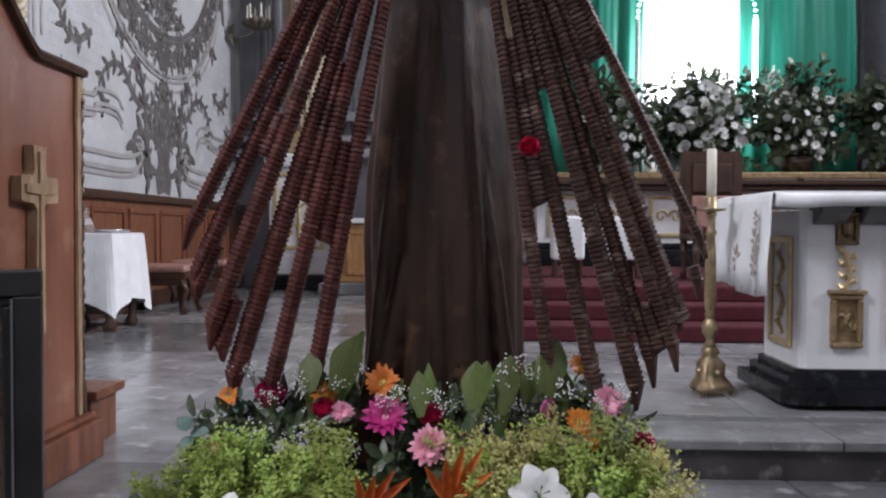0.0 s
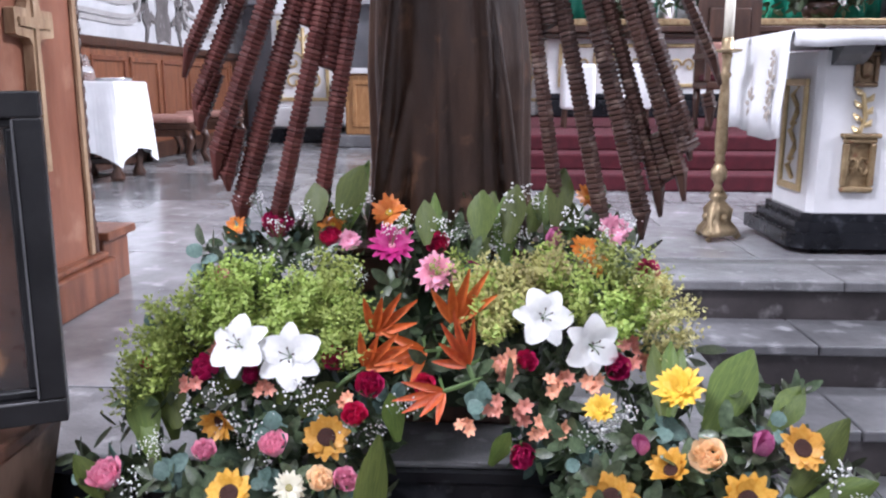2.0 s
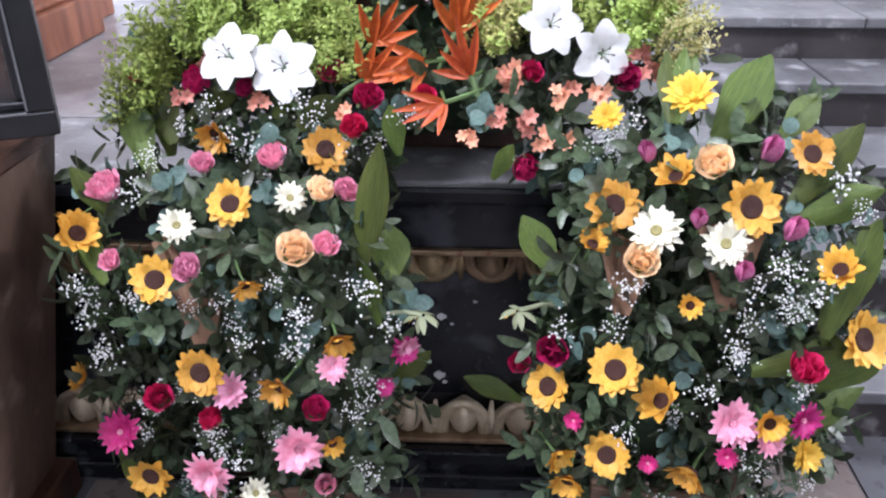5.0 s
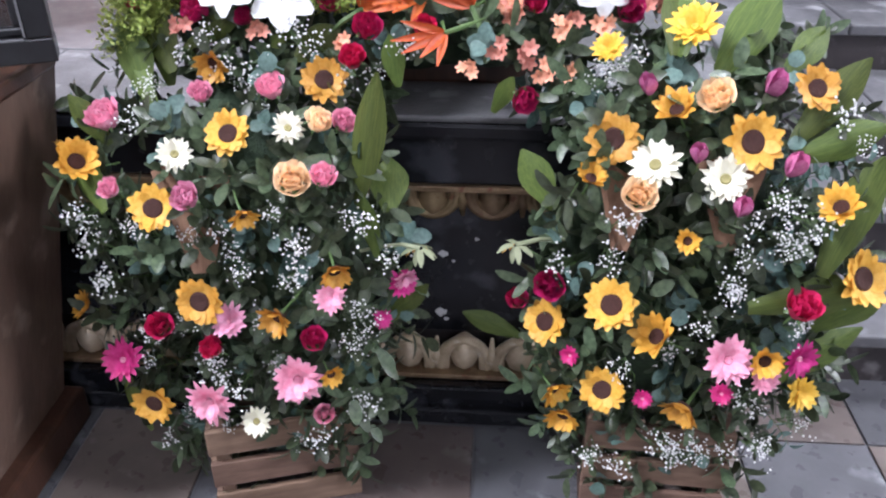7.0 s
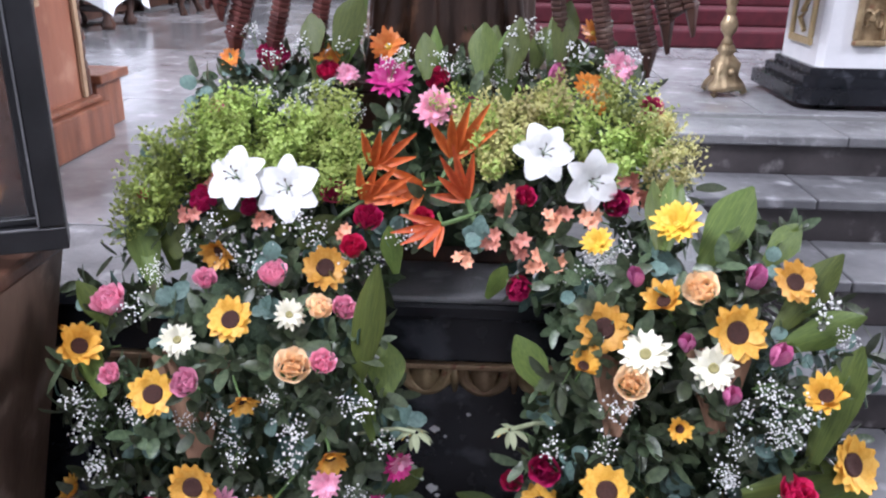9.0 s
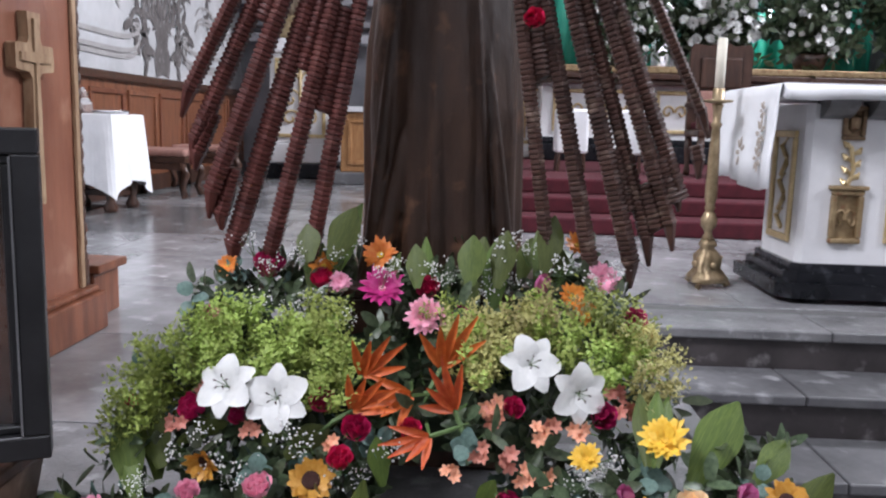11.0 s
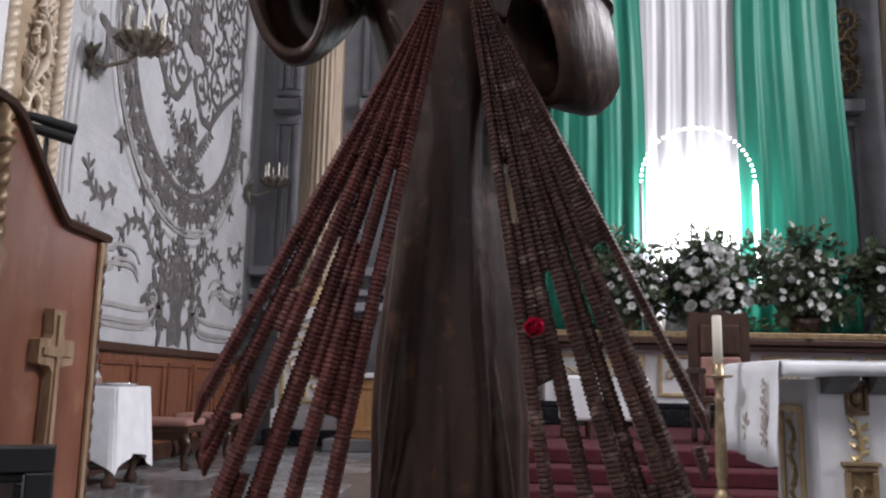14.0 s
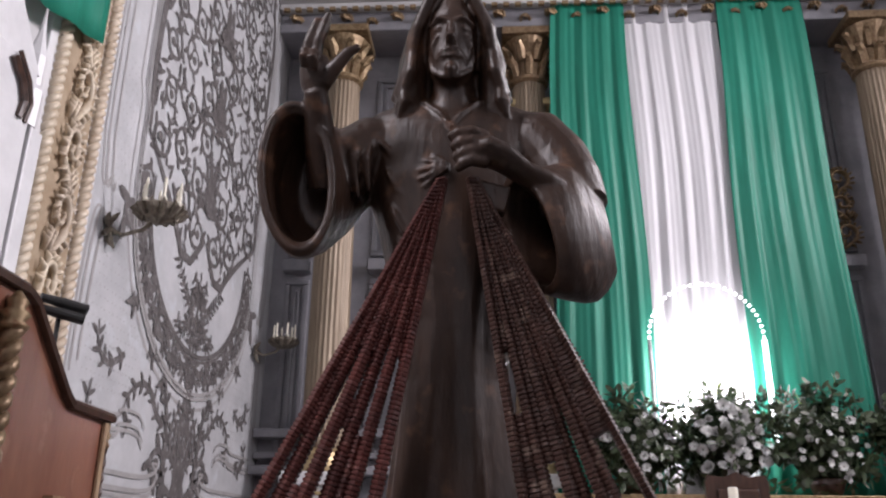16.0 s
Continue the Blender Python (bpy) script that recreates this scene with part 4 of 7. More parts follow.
part("body", prism(bmesh.new(), altar_outline(0), "z", 0.19, 0.97), M_WHITEP, alt, "white painted body")
part("base_step", prism(bmesh.new(), altar_outline(0.11), "z", 0.03, 0.1), M_BLACK, alt, "dark marble base")
part("base_step", prism(bmesh.new(), altar_outline(0.06), "z", 0.1, 0.15), M_BLACK, alt, "dark marble base")
bm = prism(bmesh.new(), altar_outline(0.025), "z", 0.15, 0.19)
part("base_step", bm, M_BLACK, alt, "dark marble base")
for xx in (1.75, 2.4, 3.0, 3.6, 4.2):
    part("foot", boxes((xx - 0.06, xx + 0.06, 4.58, 4.7, 0.0, 0.03), bevel=0.004), M_BLACK, alt)
part("tabletop", boxes((1.46, 4.55, 4.44, 5.3, 0.99, 1.045), bevel=0.01), M_WHITEP, alt)
for xx in (1.78, 2.0, 2.42, 2.64, 3.06, 3.28):
    bm = bmesh.new()
    loft(bm, [[(xx + sx * 0.07, 4.62 - d, zz) for sx in (-1, 1)] + [(xx + sx * 0.07, 4.66, zz) for sx in (1, -1)] for zz, d in ((0.9, 0.01), (0.92, 0.06), (0.95, 0.1), (0.988, 0.13))])
    part("bracket", bm, M_STEP, alt, "carved grey bracket")


def gilt_group(x, y):
    bm = panel_frame(bmesh.new(), "y", y, x - 0.055, x + 0.055, 0.8, 0.965, 0.022, -0.025)
    lathe(bm, [(0.001, -0.05), (0.028, -0.03), (0.03, 0.02), (0.001, 0.05)], 10, (x, y - 0.012, 0.885))
    box(bm, x - 0.035, x + 0.035, y - 0.005, y, 0.82, 0.945)
    part("cartouche", bm, M_GILT, alt, "gilded cartouche")
    bm = bmesh.new()
    tube(bm, [(x - 0.01, y - 0.012, 0.56), (x + 0.012, y - 0.02, 0.66), (x - 0.01, y - 0.02, 0.77)], 0.011, 6)
    for k in range(7):
        s = 1 if k % 2 else -1
        zz = 0.58 + 0.03 * k
        tube(bm, [(x, y - 0.012, zz), (x + s * 0.03, y - 0.025, zz + 0.015), (x + s * 0.045, y - 0.012, zz + 0.035)], [0.008, 0.015, 0.005], 6)
    part("vine_relief", bm, M_GOLD, alt, "gilded vine relief")
    bm = panel_frame(bmesh.new(), "y", y, x - 0.078, x + 0.078, 0.295, 0.56, 0.028, -0.03)
    box(bm, x - 0.092, x + 0.092, y - 0.04, y, 0.56, 0.58, 0.005)
    for s in (1, -1):
        tube(bm, [(x + s * (0.03 - 0.035 * (1 - k / 14) * math.cos(0.6 * k)), y - 0.01, 0.41 + 0.06 * (1 - k / 14) * math.sin(0.6 * k)) for k in range(12)], 0.009, 5)
    box(bm, x - 0.056, x + 0.056, y - 0.006, y, 0.32, 0.535)
    part("gilded_panel", bm, M_GILT, alt, "square gilded panel with relief")


for xx in (1.875, 2.45, 3.0, 3.55, 4.1):
    gilt_group(xx, 4.62)
# tall gilded frames on the white faces
for x0 in (2.07, 2.6, 3.15, 3.7):
    part("gilded_frame", panel_frame(bmesh.new(), "y", 4.62, x0, x0 + 0.3, 0.3, 0.86, 0.03, -0.018), M_GOLD, alt, "tall gilded frame")
ch = panel_frame(bmesh.new(), "y", 0.0, -0.15, 0.15, 0.28, 0.84, 0.035, -0.02)
for k in range(5):
    tube(ch, [(0.03 * (-1) ** k, -0.008, 0.34 + 0.09 * k), (-0.04 * (-1) ** k, -0.012, 0.4 + 0.09 * k), (0.02, -0.006, 0.44 + 0.09 * k)], [0.012, 0.015, 0.006], 5)
part("gilded_frame", ch, M_GOLD, alt, "tall gilded frame", m=pose(1.66, 4.87, 0, 0, 0, -90))

# altar cloth with hanging end
bm = bmesh.new()
nx, prof = 60, []
top = [(1.448, 0.565), (1.44, 0.7), (1.446, 0.85), (1.445, 1.0), (1.45, 1.045), (1.475, 1.053), (1.7, 1.053), (3.0, 1.053), (4.56, 1.053)]
rows = []
for k, (x, z) in enumerate(top):
    row = []
    for j in range(31):
        v = j / 30
        y = 4.43 + 0.87 * v
        w = (0.02 * math.sin(9 * v + 1) + 0.012 * math.sin(23 * v)) * max(0, (1.0 - z) / 0.45)
        row.append(bm.verts.new((x - abs(w) * 1.2, y + (0.03 if k < 3 else 0) * math.sin(5 * v) * (0.6 - z), z - (0.02 * math.sin(6 * v) if k == 0 else 0))))
    rows.append(row)
for a, b in zip(rows, rows[1:]):
    for j in range(30):
        bm.faces.new((a[j], a[j + 1], b[j + 1], b[j]))
# front overhang
edge = []
for i in range(81):
    x = 1.46 + 3.1 * i / 80
    edge.append((x, 0.012 * math.sin(7 * x) + 0.006 * math.sin(19 * x)))
r0 = [bm.verts.new((x, 4.432, 1.0535)) for x, w in edge]
r1 = [bm.verts.new((x, 4.415 + 0.3 * w, 1.03)) for x, w in edge]
r2 = [bm.verts.new((x, 4.425 + w, 0.985 + 0.5 * w)) for x, w in edge]
for a, b in ((r0, r1), (r1, r2)):
    for i in range(80):
        bm.faces.new((a[i], b[i], b[i + 1], a[i + 1]))
cloth = finish("altar_cloth", bm, M_LINEN, smooth=True)
cloth.modifiers.new("cloth", "SOLIDIFY").thickness = 0.004
tagged(cloth, "white embroidered linen altar cloth with a hanging end", "cloth")
bm = bmesh.new()
for cy, cz, sc in ((4.58, 0.82, 1.0), (4.6, 0.7, 0.9), (4.86, 0.72, 1.1), (4.57, 0.93, 0.6)):
    for k in range(7):
        a = 0.9 * k
        q = Vector((1.418, cy + 0.035 * sc * math.cos(a), cz + 0.05 * sc * math.sin(a)))
        bmesh.ops.create_uvsphere(bm, u_segments=6, v_segments=4, radius=1, matrix=Matrix.LocRotScale(q, Euler((a, 0, 0)), (0.004, 0.03 * sc, 0.012 * sc)))
tagged(part("embroidery", bm, M_EMBROID, cloth, "faded grey-brown embroidered sprays"), kind="stuff")

# ---- floor candlestick ----
cs = thing("floor_candlestick", "tall gilt brass candlestick with a white candle", "candlestick", pose(1.296, 4.89, 0))
bm = bmesh.new()
lathe(bm, [(0.092, 0.03), (0.098, 0.045), (0.09, 0.065), (0.066, 0.085), (0.064, 0.13), (0.068, 0.165), (0.05, 0.19), (0.032, 0.21), (0.045, 0.228), (0.03, 0.26)], 24, lobes=3, depth=0.22)
for k in range(3):
    a = 2 * math.pi * k / 3
    c, s = math.cos(a), math.sin(a)
    tube(bm, [(0.07 * c, 0.07 * s, 0.17), (0.066 * c, 0.066 * s, 0.1), (0.1 * c, 0.1 * s, 0.05), (0.118 * c, 0.118 * s, 0.018), (0.108 * c, 0.108 * s, 0.009)], [0.016, 0.014, 0.02, 0.02, 0.009], 8)
    bmesh.ops.create_uvsphere(bm, u_segments=10, v_segments=6, radius=0.022, matrix=pose(0.052 * math.cos(a + 1.05), 0.052 * math.sin(a + 1.05), 0.125))
part("tripod_base", bm, M_BRASS, cs, "ornate brass tripod base", smooth=True)
bm = bmesh.new()
lathe(bm, [(0.025, 0.255), (0.03, 0.27), (0.018, 0.29), (0.022, 0.305), (0.04, 0.33), (0.043, 0.365), (0.03, 0.395), (0.02, 0.41), (0.03, 0.425), (0.022, 0.44), (0.03, 0.47), (0.032, 0.52), (0.026, 0.75), (0.02, 0.84), (0.03, 0.86), (0.02, 0.875), (0.022, 0.94), (0.03, 0.955), (0.02, 0.97)], 24)
part("stem", bm, M_BRASS, cs, "turned and fluted stem", smooth=True)
part("drip_pan", lathe(bmesh.new(), [(0.02, 0.965), (0.07, 0.975), (0.078, 0.985), (0.03, 0.985), (0.03, 1.04), (0.026, 1.045)], 24), M_BRASS, cs, smooth=True)
part("candle", lathe(bmesh.new(), [(0.025, 1.04), (0.025, 1.29), (0.02, 1.298), (0.004, 1.295)], 20), M_WAX, cs, "thick white candle", smooth=True)

# ---- presider's chair ----
chair = thing("presider_chair", "tall dark wooden chair with red upholstery", "chair", pose(2.42, 8.6, 0.39))
prof = [(-0.3, 0.45), (-0.3, 1.22), (-0.27, 1.28), (-0.12, 1.26), (0, 1.31), (0.12, 1.26), (0.27, 1.28), (0.3, 1.22), (0.3, 0.45)]
part("backrest", prism(bmesh.new(), prof, "y", 0.2, 0.26), M_DARKWOOD, chair)
part("back_panel", boxes((-0.2, 0.2, 0.17, 0.2, 0.85, 1.15), bevel=0.02), M_DARKWOOD, chair)
part("back_cushion", boxes((-0.2, 0.2, 0.17, 0.2, 0.5, 0.83), bevel=0.02), M_CUSHION, chair, "faded red upholstered back")
part("seat", boxes((-0.31, 0.31, -0.3, 0.24, 0.38, 0.45), bevel=0.015), M_DARKWOOD, chair)
part("seat_cushion", boxes((-0.27, 0.27, -0.28, 0.18, 0.452, 0.52), bevel=0.025), M_CARPET, chair, "red seat cushion")
for sx in (-1, 1):
    for yy in (-0.26, 0.2):
        part("leg", lathe(bmesh.new(), [(0.03, 0), (0.035, 0.05), (0.022, 0.1), (0.035, 0.25), (0.035, 0.38)], 12, (sx * 0.27, yy, 0)), M_DARKWOOD, chair, smooth=True)
    part("armrest", boxes((sx * 0.3 - 0.03, sx * 0.3 + 0.03, -0.3, 0.22, 0.66, 0.71), (sx * 0.3 - 0.025, sx * 0.3 + 0.025, -0.29, -0.23, 0.45, 0.66), bevel=0.01), M_DARKWOOD, chair)

# small white chairs beside the high altar
for i, xx in enumerate((1.0, 1.55)):
    st = thing("altar_stool", "white-draped altar stool with dark legs", "stool", pose(xx, 8.9, 0.39), group="altar stools")
    part("drape", boxes((-0.16, 0.16, -0.16, 0.16, 0.18, 0.62), bevel=0.03), M_LINEN, st, "white cloth cover")
    for sx in (-1, 1):
        for sy in (-1, 1):
            part("leg", tube(bmesh.new(), [(sx * 0.13, sy * 0.13, 0), (sx * 0.12, sy * 0.12, 0.19)], 0.018, 8), M_DARKWOOD, st)

# ---- side table, cruet and tray ----
tab = thing("side_table", "small table under a white cloth beside the wall", "table", pose(-3.25, 7.55, 0))
part("tabletop", boxes((-0.3, 0.26, -0.3, 0.3, 0.78, 0.815), bevel=0.005), M_WOOD, tab)
for sx in (-1, 1):
    for sy in (-1, 1):
        part("leg", lathe(bmesh.new(), [(0.05, 0), (0.06, 0.04), (0.03, 0.1), (0.055, 0.2), (0.03, 0.3), (0.035, 0.78)], 12, (sx * 0.22, sy * 0.22, 0)), M_DARKWOOD, tab, smooth=True)
part("stretcher", boxes((-0.22, 0.2, -0.02, 0.02, 0.12, 0.18), (-0.24, -0.2, -0.22, 0.22, 0.12, 0.18), (0.18, 0.22, -0.22, 0.22, 0.12, 0.18), bevel=0.01), M_DARKWOOD, tab)
bm = bmesh.new()
rings = []
for zz, g in ((0.827, -0.01), (0.82, 0.0), (0.6, 0.02), (0.4, 0.035), (0.26, 0.05)):
    ring = []
    for k in range(80):
        a = k / 80 * 4
        side, u = int(a), a - int(a)
        c = [(-1 + 2 * u, -1), (1, -1 + 2 * u), (1 - 2 * u, 1), (-1, 1 - 2 * u)][side]
        hang = (0.827 - zz) / 0.57
        w = 1 + 0.07 * hang * math.sin(k * 0.785)
        low = 0.14 * hang * (abs(2 * u - 1) ** 2)
        ring.append((-0.02 + c[0] * (0.31 + g) * w, c[1] * (0.33 + g) * w, zz - low * (1 if zz < 0.3 else 0.4)))
    rings.append(ring)
loft(bm, rings, close=False)
bm.faces.ensure_lookup_table()
bm.verts.ensure_lookup_table()
bm.faces.new(bm.verts[:80][::-1])
tc = finish("table_cloth", bm, M_LINEN, smooth=False, m=pose(-3.25, 7.55, 0.0))
tc.modifiers.new("cloth", "SOLIDIFY").thickness = 0.004
tagged(tc, "white linen cloth hanging over the side table", "tablecloth")
M_GLASS = bpy.data.materials.new("clear_glass")
M_GLASS.use_nodes = True
gb = M_GLASS.node_tree.nodes["Principled BSDF"]
gb.inputs["Transmission Weight"].default_value, gb.inputs["Roughness"].default_value, gb.inputs["IOR"].default_value = 0.85, 0.06, 1.45
cru = finish("glass_cruet", lathe(bmesh.new(), [(0.06, 0.0), (0.075, 0.03), (0.06, 0.1), (0.03, 0.14), (0.04, 0.17), (0.02, 0.18), (0.025, 0.2), (0.005, 0.22)], 20), M_GLASS, smooth=True, m=pose(-3.29, 7.45, 0.83))
tagged(cru, "clear glass cruet with stopper on the white cloth", "cruet")
tray = finish("silver_tray", lathe(bmesh.new(), [(0.12, 0.0), (0.15, 0.012), (0.16, 0.03), (0.155, 0.032), (0.14, 0.016), (0.02, 0.012)], 28), M_SILVER, smooth=True, m=pose(-3.13, 7.6, 0.83))
tagged(tray, "round silver tray on the white cloth", "tray")

# ---- stool with a faded cushion ----
def bench(x, y, rz):
    b = thing("carved_bench", "dark carved bench with a faded pink cushion", "bench", pose(x, y, 0, 0, 0, rz), group="wall benches")
    part("seat_frame", boxes((-0.33, 0.33, -0.26, 0.26, 0.36, 0.42), bevel=0.01), M_DARKWOOD, b)
    part("cushion", boxes((-0.33, 0.33, -0.27, 0.27, 0.422, 0.5), bevel=0.03), M_CUSHION, b, "faded pink cushion")
    for sx in (-1, 1):
        for sy in (-1, 1):
            part("leg", tube(bmesh.new(), [(sx * 0.28, sy * 0.22, 0.37), (sx * 0.33, sy * 0.25, 0.25), (sx * 0.28, sy * 0.22, 0.1), (sx * 0.32, sy * 0.25, 0.0)], [0.04, 0.045, 0.028, 0.04], 8), M_DARKWOOD, b, smooth=True)
    part("apron", boxes((-0.28, 0.28, -0.25, -0.22, 0.29, 0.36), bevel=0.008), M_DARKWOOD, b)


bench(-3.2, 8.95, 0)
bench(-3.2, 10.3, 0)
sp = boxes((-3.5, -3.38, 7.42, 7.56, 1.247, 1.36), bevel=0.008)
tagged(finish("small_loudspeaker", sp, M_BLACKP), "small black loudspeaker box on the wainscot rail", "loudspeaker")


# ---- wall sconces ----
def sconce(x, y, z, s, name_label):
    th = thing("wall_sconce", name_label, "sconce", pose(x, y, z) @ Matrix.Scale(s, 4), group="wall sconces")
    bm = bmesh.new()
    tube(bm, [(-0.28, -0.05, -0.2), (-0.15, -0.02, -0.26), (0.05, 0, -0.2), (0.2, 0, -0.05)], [0.025, 0.02, 0.02, 0.03], 8)
    for k in range(5):
        a = 1.256 * k
        tube(bm, [(-0.28, -0.05, -0.2), (-0.27, -0.05 + 0.1 * math.cos(a), -0.2 + 0.13 * math.sin(a)), (-0.22, -0.05 + 0.17 * math.cos(a), -0.2 + 0.2 * math.sin(a))], [0.03, 0.035, 0.01], 6)
    part("arm", bm, M_TARNISH, th, "tarnished metal arm")
    cup = part("cup", lathe(bmesh.new(), [(0.03, -0.14), (0.13, -0.1), (0.2, -0.03), (0.22, 0.04), (0.12, 0.06)], 20, (0.2, 0, 0), 8, 0.12), M_TARNISH, th, "leafy tarnished bowl")
    for k in range(12):
        a = 0.5236 * k
        bm = tube(bmesh.new(), [(0.2 + 0.16 * math.cos(a), 0.16 * math.sin(a), -0.08), (0.2 + 0.26 * math.cos(a), 0.26 * math.sin(a), 0.0), (0.2 + 0.22 * math.cos(a), 0.22 * math.sin(a), 0.07)], [0.03, 0.035, 0.012], 6)
        part("leaf", bm, M_TARNISH, cup)
    for k in range(6):
        a = 1.047 * k
        c = (0.2 + 0.19 * math.cos(a), 0.19 * math.sin(a), 0.02)
        part("candle", lathe(bmesh.new(), [(0.03, 0.02), (0.034, 0.06), (0.016, 0.07), (0.016, 0.2), (0.02, 0.21), (0.012, 0.27), (0.002, 0.29)], 10, c), M_WAX, th, smooth=True)
    return th


sconce(-3.3, 7.5, 3.98, 0.95, "tarnished metal wall sconce with candle lamps")
sconce(-3.3, 12.5, 3.9, 0.85, "tarnished metal wall sconce with candle lamps")

# white shrine front and green hanging above it on the near wall
sh = thing("side_shrine", "white gothic side shrine with pinnacle and dark red arch", "shrine", pose(0, -0.22, -0.12))
part("body", boxes((-3.618, -3.3, 4.2, 5.75, 0.0, 4.4), bevel=0.02), M_WHITEP, sh)
part("gable", prism(bmesh.new(), [(4.15, 4.4), (5.8, 4.4), (5.5, 4.75), (4.97, 5.4), (4.45, 4.75)], "x", -3.6, -3.32), M_WHITEP, sh)
bm = bmesh.new()
tube(bm, [(-3.29, 5.6, 3.95), (-3.27, 5.61, 4.08), (-3.27, 5.55, 4.2), (-3.27, 5.4, 4.33)], 0.03, 6)
tube(bm, [(-3.29, 5.68, 3.95), (-3.27, 5.69, 4.1), (-3.27, 5.62, 4.25), (-3.27, 5.45, 4.4)], 0.018, 6)
part("arch_moulding", bm, M_DARKWOOD, sh, "dark arch moulding")
for yy in (5.84,):
    part("pinnacle", lathe(bmesh.new(), [(0.09, 4.0), (0.1, 4.3), (0.07, 4.35), (0.075, 4.6), (0.03, 4.8), (0.005, 5.05)], 8, (-3.4, yy, 0)), M_WHITEP, sh)
part("pinnacle_shaft", boxes((-3.48, -3.32, 5.82, 5.98, 0, 4.0), bevel=0.01), M_WHITEP, sh)
curt = bmesh.new()
rows = []
for j in range(13):
    rows.append([curt.verts.new((-3.4 + 0.02 * math.sin(i * 1.1), 4.2 + 2.26 * i / 24, 8.5 + (-3.95 + 0.62 * i / 24) * j / 12)) for i in range(25)])
for a, b in zip(rows, rows[1:]):
    for i in range(24):
        curt.faces.new((a[i], a[i + 1], b[i + 1], b[i]))
hang = finish("wall_drape", curt, M_GREEN, smooth=True)
hang.modifiers.new("cloth", "SOLIDIFY").thickness = 0.005
tagged(hang, "green satin swag hanging on the side wall", "curtain")

# ---- ambo ----
amb = thing("ambo", "reddish wooden ambo with stepped side and carved cross", "ambo", pose(-0.028, 0, 0))
prof = [(2.55, 0.0), (3.52, 0.0), (3.52, 1.43), (3.22, 1.435), (3.17, 1.465), (2.89, 1.715), (2.84, 1.735), (2.55, 1.74)]
part("side_panel", prism(bmesh.new(), prof, "x", -1.45, -1.39), M_AMBO, amb, "reddish wood side panel")
part("side_panel", prism(bmesh.new(), prof, "x", -2.2, -2.14), M_AMBO, amb, "reddish wood side panel")
part("front_panel", boxes((-2.139, -1.451, 2.55, 2.6, 0.0, 1.7), bevel=0.004), M_AMBO, amb)
bm = bmesh.new()
edge = [(3.55, 1.45), (3.22, 1.455), (3.16, 1.495), (2.89, 1.735), (2.83, 1.758), (2.5, 1.765)]
for p, q in zip(edge, edge[1:]):
    loft(bm, [[(-1.46, a, b - 0.02), (-1.365, a, b - 0.02), (-1.36, a, b), (-1.375, a, b + 0.014), (-1.45, a, b + 0.014)] for a, b in (p, q)])
bmesh.ops.recalc_face_normals(bm, faces=bm.faces[:])
part("top_moulding", bm, M_DARKWOOD, amb, "dark moulded edge")
part("plinth", boxes((-1.46, -1.33, 2.5, 3.6, 0.002, 0.15), (-1.46, -1.35, 2.5, 3.58, 0.15, 0.175), bevel=0.01), M_WOOD, amb, "wooden skirting")


def spiral_post(x, y, z0, z1, r):
    bm = bmesh.new()
    n = int((z1 - z0) / 0.012)
    for k in range(2):
        tube(bm, [(x + 0.45 * r * math.cos(2 * math.pi * (i * 0.012 / 0.11 + k / 2)), y + 0.45 * r * math.sin(2 * math.pi * (i * 0.012 / 0.11 + k / 2)), z0 + 0.05 + i * 0.012) for i in range(n)], 0.62 * r, 6)
    box(bm, x - r, x + r, y - r, y + r, z0, z0 + 0.1, 0.004)
    part("spiral_post", bm, M_GILT if r > 0.03 else M_DARKWOOD, amb, "turned spiral post", smooth=True)
    bm = lathe(bmesh.new(), [(r, z1), (1.3 * r, z1 + 0.015), (0.8 * r, z1 + 0.03), (1.25 * r, z1 + 0.05), (0.7 * r, z1 + 0.07), (0.9 * r, z1 + 0.09), (0.2 * r, z1 + 0.125)], 14, (x, y, 0))
    part("finial", bm, M_GILT, amb, "turned gilded finial", smooth=True)


spiral_post(-1.39, 3.54, 0.176, 1.33, 0.014)
spiral_post(-1.362, 2.765, 0.176, 1.6, 0.038)
part("edge_strip", boxes((-1.388, -1.374, 3.49, 3.518, 0.176, 1.425), bevel=0.003), M_CROSS, amb, "worn pale edge strip")
cr = bmesh.new()
prism(cr, [(3.165, 0.52), (3.225, 0.52), (3.215, 0.93), (3.235, 0.95), (3.3, 0.955), (3.31, 0.96), (3.31, 1.035), (3.3, 1.04), (3.24, 1.04), (3.23, 1.06), (3.235, 1.14), (3.155, 1.14), (3.16, 1.06), (3.15, 1.04), (3.09, 1.04), (3.08, 1.035), (3.08, 0.96), (3.09, 0.955), (3.155, 0.95), (3.175, 0.93)], "x", -1.389, -1.355)
prism(cr, [(3.18, 0.54), (3.21, 0.54), (3.205, 0.98), (3.29, 0.985), (3.29, 1.01), (3.21, 1.015), (3.21, 1.12), (3.18, 1.12), (3.18, 1.015), (3.1, 1.01), (3.1, 0.985), (3.185, 0.98)], "x", -1.3552, -1.347)
part("carved_cross", cr, M_CROSS, amb, "carved pale wooden cross")
stp = thing("ambo_steps", "two brown wooden steps behind the ambo", "steps")
part("step", boxes((-2.1, -1.46, 3.7, 3.93, 0.002, 0.19), (-2.12, -1.43, 3.69, 3.95, 0.19, 0.225), bevel=0.006), M_WOOD, stp)
part("step", boxes((-2.1, -1.5, 3.6, 3.68, 0.002, 0.36), (-2.12, -1.47, 3.6, 3.688, 0.36, 0.395), bevel=0.006), M_WOOD, stp)
spot = thing("spot_lamps", "pair of small black spotlights on a thin pole", "spotlight", pose(-0.05, 0, 0))
